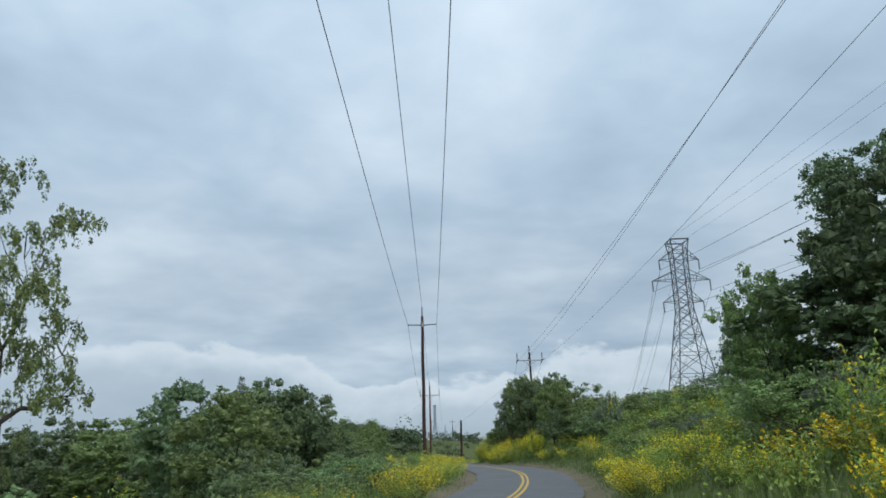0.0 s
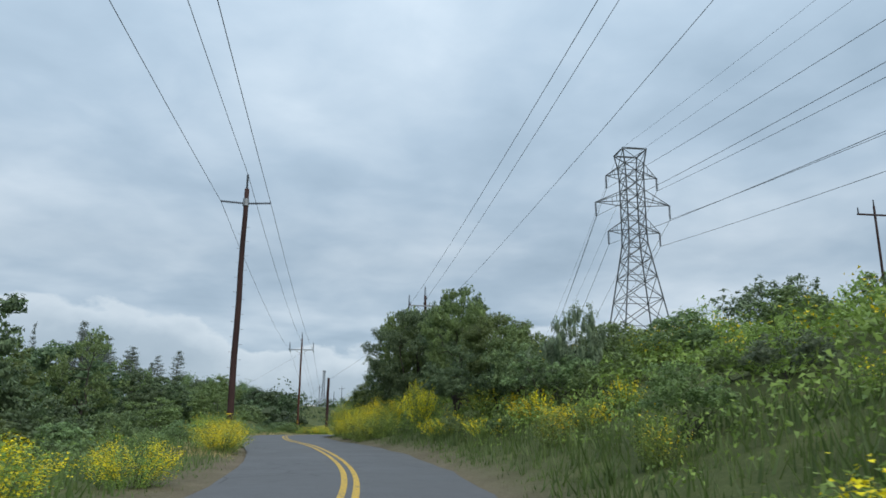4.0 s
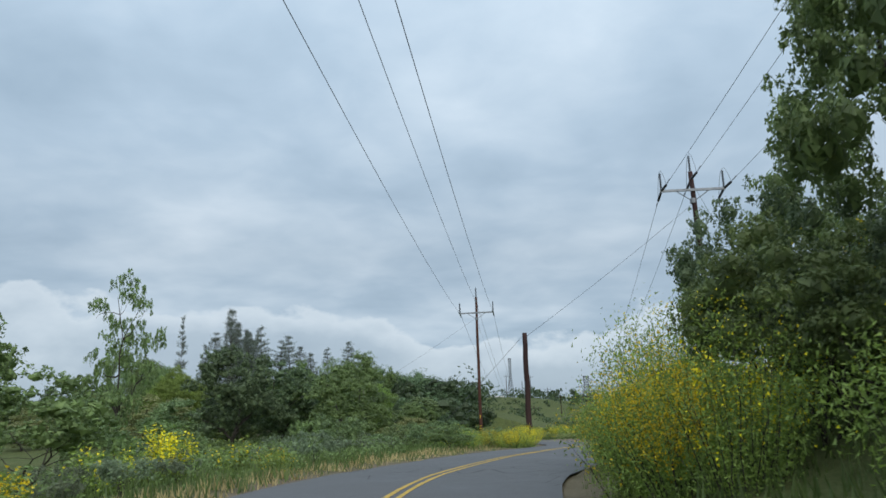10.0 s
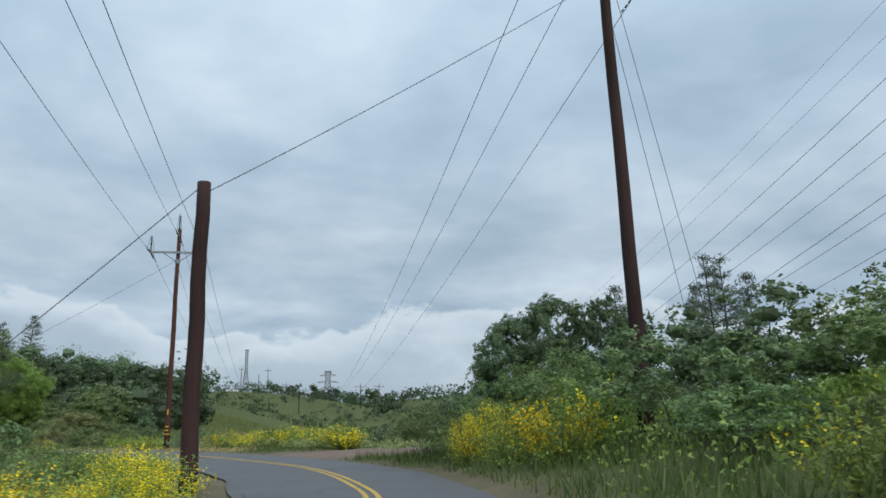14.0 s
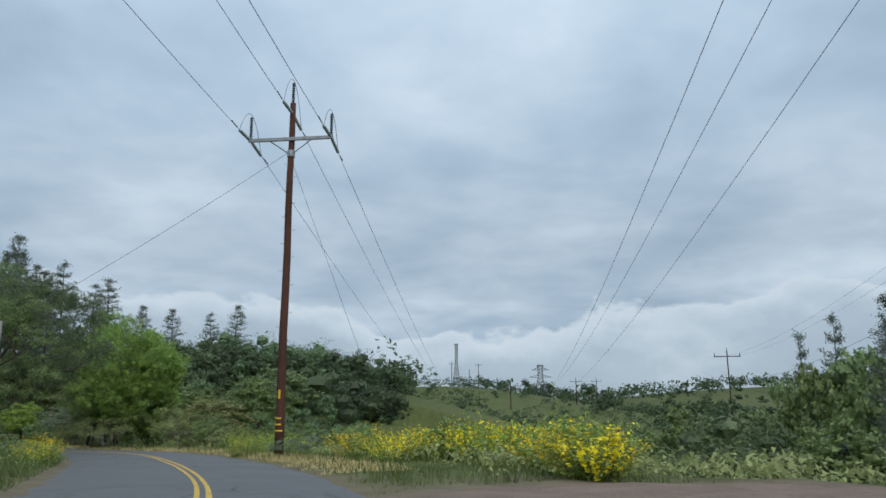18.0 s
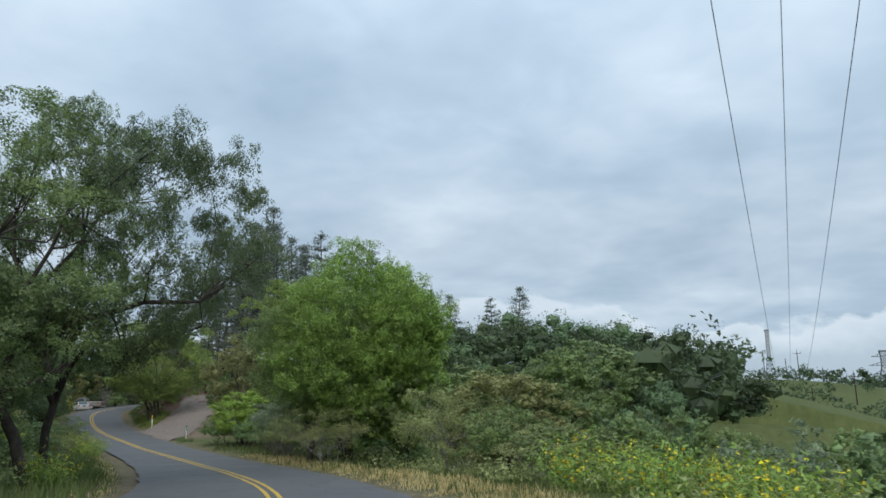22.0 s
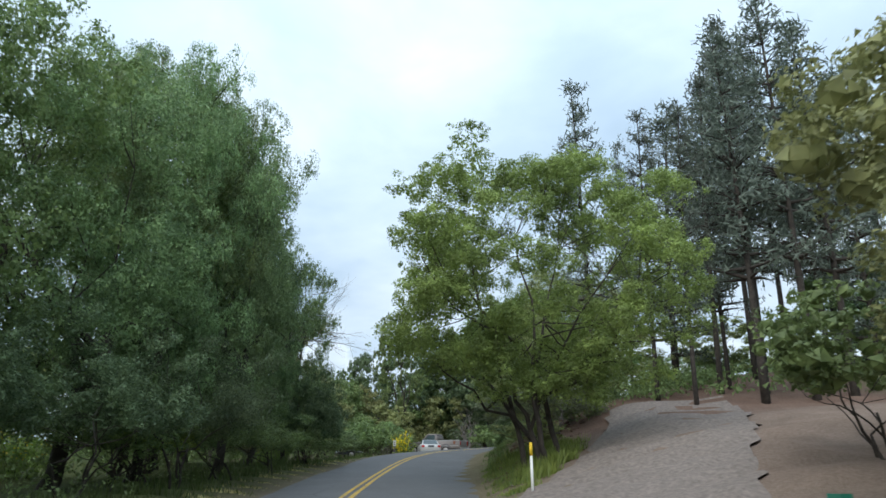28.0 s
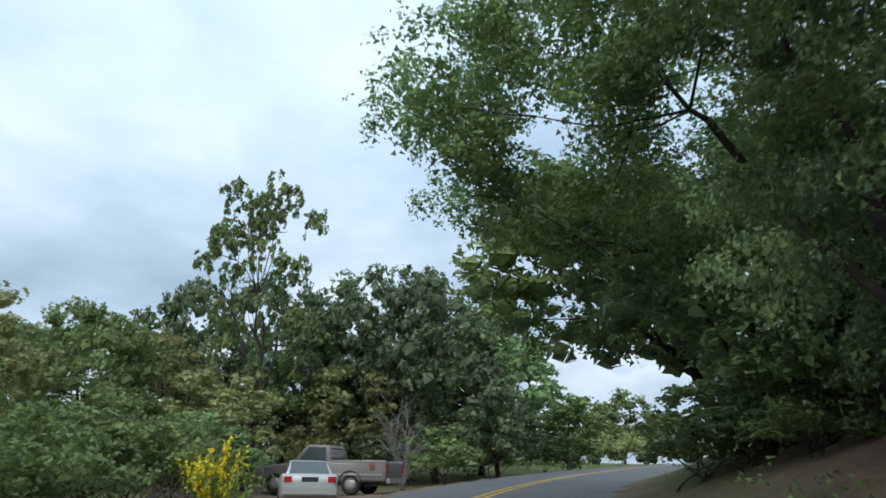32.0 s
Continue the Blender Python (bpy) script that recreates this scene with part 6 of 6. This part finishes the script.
woods("valley_trees", "dark live oaks on the valley side", 11, [(rw.uniform(14, 44), rw.uniform(168, 215)) for _ in range(24)], (3.5, 6.5), 0.24, 700, DARKLIVE)
woods("valley_trees", "grey-green shrubby oaks on the valley side", 12, [(rw.uniform(10, 50), rw.uniform(185, 235)) for _ in range(26)], (4.0, 8.0), 0.34, 420, OAK)
woods("hillside_shrubs", "scattered dark shrubs on the far meadow", 9, spots_hill, (1.4, 6.2), 0.7, 56, FARLEAF)
woods("skyline_trees", "scattered dark trees along the far skyline", 7, spots, (6, 12), 1.5, 130, FARLEAF)
crest = [(rw.uniform(-250, 900), rw.uniform(880, 1090)) for _ in range(420)] + [(rw.uniform(300, 520), rw.uniform(150, 900)) for _ in range(160)]
woods("skyline_trees", "dark trees crowding the far ridge", 17, crest, (9, 17), 2.8, 44, FARLEAF)


# ---- undergrowth and grass ----
def beside(r, n, run, off):
    s, d = r.uniform(*run, n), r.uniform(*off, n)
    i = np.searchsorted(RUN, s).clip(0, len(RUN) - 1)
    x, y = MID[i, 0] + TAN[i, 1] * d + r.normal(0, 0.3, n), MID[i, 1] - TAN[i, 0] * d + r.normal(0, 0.3, n)
    z, o, along = lie(x, y)
    j = np.searchsorted(RUN, along).clip(0, len(RUN) - 1)
    k = np.where(o > 0, o > RIGHT[j] + 0.3, -o > -LEFT[j] + 0.3)
    k &= drive_far(x, y) > 0.2
    k &= ((x - 11) / 8.5) ** 2 + ((y - 150) / 7.5) ** 2 > 1
    return x[k], y[k], z[k], np.abs(o[k])


def undergrowth(name, label, seed, n, run, off, size, per, leaf, mat):
    """Low leafy growth that covers the ground, as one mass."""
    r = np.random.default_rng(seed)
    x, y, z, o = beside(r, n, run, off)
    h = r.uniform(*size, len(x)) * np.clip((o - 3) / 2.5, 0.25, 1)
    c = np.stack([x, y, z + h * 0.35], 1)
    k = np.repeat(np.arange(len(x)), per)
    d = unit(r.normal(0, 1, (len(k), 3)))
    d[:, 2] = np.abs(d[:, 2])
    p = c[k] + d * (h[k] * r.uniform(0.5, 1.0, len(k)))[:, None] * np.array([1.3, 1.3, 0.8])
    nrm = unit(d + r.normal(0, 0.5, d.shape))
    fine_ = np.clip((o[k] - 1) / 11, 0.36, 1)[:, None]
    return tagged(quads(name, leaf_faces(r, p, nrm, leaf * fine_, 0.55, tri=True), mat, n=3), label, "undergrowth", kind="stuff")


def grass(name, label, seed, n, run, off, tall_, mat):
    """Upright blades beside the road, thinning towards the asphalt, as one mass."""
    r = np.random.default_rng(seed)
    x, y, z, o = beside(r, n, run, off)
    clump = 0.5 + 0.5 * np.sin(x * 1.7 + 2 * np.sin(y * 0.6)) * np.cos(y * 1.3)
    h = tall_ * r.uniform(0.4, 1.1, len(x)) * (0.45 + 0.75 * clump) * np.clip((o - 2.7) / 1.6, 0.25, 1)
    a = r.uniform(0, 2 * math.pi, len(x))
    w = 0.012 + 0.03 * h
    b = np.stack([np.cos(a), np.sin(a), np.zeros_like(a)], 1) * w[:, None]
    root = np.stack([x, y, z - 0.02], 1)
    tip = root + np.stack([r.normal(0, 0.28, len(x)) * h, r.normal(0, 0.28, len(x)) * h, h], 1)
    return tagged(quads(name, np.stack([root - b, root + b, tip], 1), mat, n=3), label, "grass", kind="stuff")


undergrowth("undergrowth", "low tangled green undergrowth on the bank", 21, 2200, (-5, 135), (4.6, 20), (0.5, 1.0), 26, 0.2, BROOM)
undergrowth("undergrowth", "low leafy undergrowth on the valley side", 22, 1800, (-5, 160), (-26, -4.8), (0.4, 0.9), 24, 0.2, OAK)
undergrowth("undergrowth", "shady leafy undergrowth below the trees", 23, 2000, (158, 275), (-24, -4.6), (0.4, 1.1), 24, 0.2, OAK)
undergrowth("undergrowth", "dry scrubby undergrowth at the valley edge", 24, 1300, (150, 216), (7, 30), (0.4, 0.9), 24, 0.2, OLIVE)
grass("verge_grass", "long green grass along the verge", 31, 26000, (-5, 150), (3.0, 8), 0.55, GRASSM)
grass("verge_grass", "long green grass along the verge", 32, 22000, (-5, 150), (-9, -2.5), 0.5, GRASSM)
grass("dry_grass", "dry straw-coloured grass at the road edge", 33, 9000, (55, 130), (-5.2, -2.6), 0.3, STRAW)
grass("dry_grass", "dry straw-coloured grass beside the road", 34, 13000, (160, 213), (3.2, 6.2), 0.26, STRAW)
grass("dry_grass", "dry straw-coloured grass along the shady road edge", 38, 9000, (185, 262), (-3.5, -2.5), 0.22, STRAW)
grass("verge_grass", "green grass along the shady verge", 35, 16000, (150, 270), (-6, -2.5), 0.4, GRASSM)
grass("verge_grass", "green grass beside the bend", 36, 14000, (140, 222), (3.2, 12), 0.4, GRASSM)
grass("verge_grass", "patch of fresh green grass around the driveway oak", 39, 9000, (242.5, 253), (3.0, 6.2), 0.42, LAWN)
grass("verge_grass", "strip of green grass at the foot of the bank", 37, 7000, (228, 275), (3.0, 4.3), 0.4, GRASSM)


def clods(name, label, seed, n, run, off, size, mat):
    """Angular lumps of earth and stone strewn over a bare bank, as one mass."""
    r = np.random.default_rng(seed)
    x, y, z, o = beside(r, n, run, off)
    big = r.uniform(0, 1, len(x)) ** 3 * (size[1] - size[0]) + size[0]
    shape = ICO[0][None] * big[:, None, None, None] * r.uniform(0.6, 1.3, (len(x), 1, 1, 3)) * np.array([1, 1, 0.7])
    return tagged(quads(name, (shape + np.stack([x, y, z], 1)[:, None, None, :]).reshape(-1, 3, 3), mat, n=3), label, "loose earth", kind="stuff")


clods("earth_clods", "red-brown clods and stones on the cut bank", 41, 1500, (246, 272), (3.5, 7.5), (0.015, 0.13), CLOD)
clods("gravel_stones", "pale loose stones along the driveway edge", 42, 500, (228, 246), (3.2, 6.0), (0.01, 0.05), GRAVEL)
undergrowth("undergrowth", "shady leafy undergrowth around the yard", 25, 700, (262, 320), (-32, -10), (0.5, 1.4), 24, 0.24, OAK)
undergrowth("undergrowth", "leafy undergrowth below the bank trees", 26, 500, (256, 300), (4.5, 16), (0.5, 1.3), 24, 0.22, OAK)


# ---- roadside posts, vehicles ----
def road_marker(x, y):
    t = thing("marker_post", "white plastic road marker post with a yellow top", "marker post")
    g = ground_at(x, y)
    part("shaft", tube([(x, y, g - 0.2), (x - 0.02, y, g + 0.86)], [0.032, 0.031], 10), WHITE, t, "", True)
    part("reflector", tube([(x - 0.02, y, g + 0.86), (x - 0.025, y, g + 1.15)], [0.036, 0.035], 10), YELLOW, t, "yellow reflective top", True)


road_marker(-57.2, 219.6)
g0 = ground_at(-47.3, 213.3)
sign = thing("address_marker", "narrow green address marker on a thin white post", "sign post")
part("post", tube([(-47.3, 213.3, g0 - 0.2), (-47.3, 213.3, g0 + 0.62)], [0.022, 0.022], 8), WHITE, sign)
for k, dx in enumerate((-0.045, 0.045)):
    vf = ([], [])
    box_verts(pose(-47.3, 213.3, g0 + 0.75, 0, 0, 40 + (25 if k else -25)) @ Matrix.Translation((dx, 0, 0)), 0.1, 0.012, 0.5, vf)
    part("plate", vf, GREEN, sign, "green plate with pale marks")
    for q in range(4):
        vf = ([], [])
        box_verts(pose(-47.3, 213.3, g0 + 0.6 + q * 0.1, 0, 0, 40 + (25 if k else -25)) @ Matrix.Translation((dx, -0.01, 0)), 0.05, 0.006, 0.06, vf)
        part("mark", vf, WHITE, sign)
wp = thing("mailbox_post", "small white plate on a short post by the yard", "post")
gx0, gy0 = -83.7, 233.3
g0 = ground_at(gx0, gy0)
part("post", tube([(gx0, gy0, g0 - 0.2), (gx0, gy0, g0 + 0.55)], [0.03, 0.03], 8), GREYWOOD, wp)
vf = ([], [])
box_verts(pose(gx0, gy0, g0 + 0.62, 0, 0, 58), 0.16, 0.05, 0.34, vf)
part("plate", vf, WHITE, wp)
for k in range(2):
    vf = ([], [])
    box_verts(pose(gx0, gy0, g0 + 0.56 + 0.12 * k, 0, 0, 58) @ Matrix.Translation((0, -0.028, 0)), 0.1, 0.006, 0.05, vf)
    part("mark", vf, GLAZE, wp)

SILVER = plain("silver_car_paint", (0.5, 0.51, 0.5), 0.35, 0.35, 0.06, 2.0, 0.0)
TANPAINT = plain("faded_truck_paint", (0.2, 0.182, 0.172), 0.5, 0.15, 0.15, 1.5, 0.02)
RUST = plain("rusty_patch", (0.22, 0.09, 0.05), 0.9, 0, 0.4, 8.0, 0.2)
CARGLASS = plain("dark_car_glass", (0.05, 0.07, 0.075), 0.08, 0, 0.1, 1.0, 0.0)
RUBBER = plain("tyre_rubber", (0.025, 0.025, 0.026), 0.85, 0, 0.2, 6.0, 0.1)
RIM = plain("wheel_rim", (0.38, 0.37, 0.36), 0.45, 0.5, 0.15, 6.0, 0.0)
TAIL = plain("red_tail_light", (0.42, 0.02, 0.02), 0.25, 0, 0.15, 9.0, 0.0)
CHROME = plain("dull_chrome", (0.5, 0.5, 0.5), 0.3, 0.8, 0.1, 3.0, 0.0)
TARP = plain("pale_sheet_metal", (0.5, 0.56, 0.55), 0.5, 0.1, 0.12, 2.0, 0.05)


def loft(rings, into, caps=True):
    """Skin over rings of equal point counts."""
    v, f = into
    base, n = len(v), len(rings[0])
    for r in rings:
        v.extend(tuple(p) for p in r)
    for i in range(len(rings) - 1):
        for k in range(n):
            a, b = base + i * n + k, base + i * n + (k + 1) % n
            f.append((a, b, b + n, a + n))
    if caps:
        f.append(tuple(base + k for k in range(n))[::-1])
        f.append(tuple(base + (len(rings) - 1) * n + k for k in range(n)))
    return into


def section(x, half, z0, z1, round_=0.08):
    """A rounded box section across a car at x."""
    r = min(round_, half * 0.4, (z1 - z0) * 0.4)
    pts = []
    for sx, sz, a0 in ((1, -1, -90), (1, 1, 0), (-1, 1, 90), (-1, -1, 180)):
        cx, cz = sx * (half - r), (z0 + r if sz < 0 else z1 - r)
        for q in (0, 30, 60, 90):
            w = radians(a0 + q)
            pts.append((x, cx + r * math.cos(w), cz + r * math.sin(w)))
    return pts


def placed(vf, m):
    return ([tuple(m @ Vector(p)) for p in vf[0]], vf[1])


def wheel(m, x, y, r, wide, parent):
    prof = [(r * 0.62, -wide / 2), (r * 0.93, -wide / 2), (r, -wide * 0.32), (r, wide * 0.32), (r * 0.93, wide / 2), (r * 0.62, wide / 2)]
    rings = []
    for k in range(20):
        a = 2 * math.pi * k / 20
        rings.append([(x + math.cos(a) * q, y + o, r + math.sin(a) * q) for q, o in prof])
    rings.append(rings[0])
    w = part("wheel", placed(loft(rings, ([], []), False), m), RUBBER, parent, "black tyre on a dull rim", True)
    for s in (-1, 1):
        vf = tube([(x, y + s * wide * 0.2, r), (x, y + s * wide * 0.44, r), (x, y + s * wide * 0.47, r)], [r * 0.64, r * 0.62, r * 0.2], 16)
        part("rim", placed(vf, m), RIM, w, "", True)
    return w


def box_part(name, m, at, size, mat, parent, label=""):
    vf = ([], [])
    box_verts(m @ Matrix.Translation(at), *size, vf)
    return part(name, vf, mat, parent, label)


def pickup(x, y, z, turn):
    """A long-bed pickup; it faces +x before it is turned."""
    t = thing("pickup_truck", "faded silver-tan pickup truck with a rusty patch on its bed", "truck")
    m = pose(x, y, z, 0, 0, turn)
    body = ([], [])
    loft([section(-2.72, 0.9, 0.5, 1.12), section(-2.7, 0.93, 0.48, 1.18), section(-0.2, 0.94, 0.45, 1.18), section(0.9, 0.94, 0.42, 1.14), section(1.15, 0.93, 0.42, 1.12), section(2.45, 0.9, 0.45, 1.0), section(2.7, 0.84, 0.5, 0.9)], body)
    part("body", placed(body, m), TANPAINT, t, "", True)
    cab = ([], [])
    loft([section(-0.42, 0.8, 1.1, 1.45), section(-0.3, 0.72, 1.1, 1.78), section(0.55, 0.72, 1.1, 1.8), section(1.12, 0.8, 1.08, 1.2)], cab)
    part("cab", placed(cab, m), TANPAINT, t, "", True)
    for s in (-1, 1):
        v = [(-0.22, s * 0.765, 1.24), (0.86, s * 0.785, 1.24), (0.5, s * 0.735, 1.7), (-0.2, s * 0.735, 1.7)]
        part("side_window", placed((v, [(0, 1, 2, 3) if s < 0 else (3, 2, 1, 0)]), m), CARGLASS, t)
        box_part("bed_rail", m, (-1.6, s * 0.9, 1.2), (2.2, 0.07, 0.06), CHROME, t)
        box_part("side_trim", m, (-1.3, s * 0.945, 0.72), (2.6, 0.02, 0.05), CHROME, t)
        arch = tube([(-1.35 + 0.47 * math.cos(a), s * 0.945, 0.38 + 0.47 * math.sin(a)) for a in np.linspace(0.1, math.pi - 0.1, 10)], [0.03] * 10, 5)
        part("wheel_arch", placed(arch, m), GLAZE, t)
        box_part("tail_light", m, (-2.73, s * 0.82, 0.95), (0.03, 0.12, 0.32), TAIL, t)
        for wx in (-1.35, 1.75):
            wheel(m, wx, s * 0.82, 0.38, 0.24, t)
    v = [(-0.44, -0.62, 1.22), (-0.44, 0.62, 1.22), (-0.345, 0.58, 1.68), (-0.345, -0.58, 1.68)]
    part("rear_window", placed((v, [(3, 2, 1, 0)]), m), CARGLASS, t)
    # flat dark sheet at rim height, in place of the bed's dark hollow
    box_part("bed_liner", m, (-1.6, 0, 1.185), (2.0, 1.62, 0.02), GLAZE, t)
    box_part("rear_bumper", m, (-2.8, 0, 0.52), (0.14, 1.7, 0.18), CHROME, t)
    box_part("rust_patch", m, (-2.2, 0.942, 1.0), (0.22, 0.012, 0.26), RUST, t, "red-brown rust patch")
    box_part("rust_patch", m, (-2.2, -0.942, 1.0), (0.22, 0.012, 0.26), RUST, t, "red-brown rust patch")
    box_part("underbody", m, (-0.1, 0, 0.45), (4.6, 1.2, 0.25), GLAZE, t)
    return t


def sedan(x, y, z, turn):
    """A four-door sedan; it faces +x before it is turned."""
    t = thing("sedan_car", "silver four-door car parked with its tail to the road", "car")
    m = pose(x, y, z, 0, 0, turn)
    body = ([], [])
    loft([section(-2.35, 0.74, 0.42, 0.82), section(-2.28, 0.84, 0.3, 0.98), section(-1.7, 0.87, 0.24, 1.0), section(0, 0.88, 0.22, 0.96), section(1.2, 0.87, 0.22, 0.92), section(2.1, 0.82, 0.26, 0.78), section(2.35, 0.7, 0.36, 0.66)], body)
    part("body", placed(body, m), SILVER, t, "", True)
    cab = ([], [])
    loft([section(-1.75, 0.72, 0.9, 1.0), section(-0.95, 0.6, 0.9, 1.4), section(0.1, 0.6, 0.9, 1.44), section(1.15, 0.74, 0.88, 0.96)], cab)
    part("cabin", placed(cab, m), SILVER, t, "", True)
    v = [(-1.72, -0.62, 1.0), (-1.72, 0.62, 1.0), (-1.0, 0.54, 1.37), (-1.0, -0.54, 1.37)]
    part("rear_window", placed((v, [(3, 2, 1, 0)]), Matrix(m) @ Matrix.Translation((-0.03, 0, 0.015))), CARGLASS, t)
    for s in (-1, 1):
        v = [(-1.35, s * 0.705, 1.02), (0.85, s * 0.725, 0.98), (0.1, s * 0.625, 1.37), (-0.85, s * 0.62, 1.36)]
        part("side_window", placed((v, [(0, 1, 2, 3) if s < 0 else (3, 2, 1, 0)]), m), CARGLASS, t)
        box_part("tail_light", m, (-2.33, s * 0.66, 0.83), (0.06, 0.24, 0.17), TAIL, t, "red tail light")
        for wx in (-1.4, 1.4):
            wheel(m, wx, s * 0.78, 0.31, 0.2, t)
    box_part("bumper", m, (-2.38, 0, 0.5), (0.1, 1.6, 0.2), SILVER, t)
    box_part("plate_recess", m, (-2.345, 0, 0.83), (0.03, 0.5, 0.14), GLAZE, t)
    box_part("underbody", m, (0, 0, 0.26), (4.2, 1.3, 0.14), GLAZE, t)
    return t


pickup(-100.4, 248.8, ground_at(-99.5, 248.8), 209)
sedan(-97.75, 246.05, ground_at(-97.3, 245.8) - 0.06, 149)
g0 = ground_at(-90.2, 233.9)
tr = thing("utility_trailer", "low trailer covered with pale metal sheets", "trailer")
m0 = pose(-90.2, 233.9, g0, 0, 0, 70)
for k in (-1, 1):
    box_part("sheet", m0 @ pose(0, 0, 0.62, 0, 14 * k, 0), (k * 0.42, 0, 0.0), (0.86, 1.5, 0.03), TARP, tr)
    wheel(m0, 0.0, k * 0.72, 0.26, 0.16, tr)
box_part("bed", m0, (0, 0, 0.36), (1.8, 1.3, 0.14), GLAZE, tr)
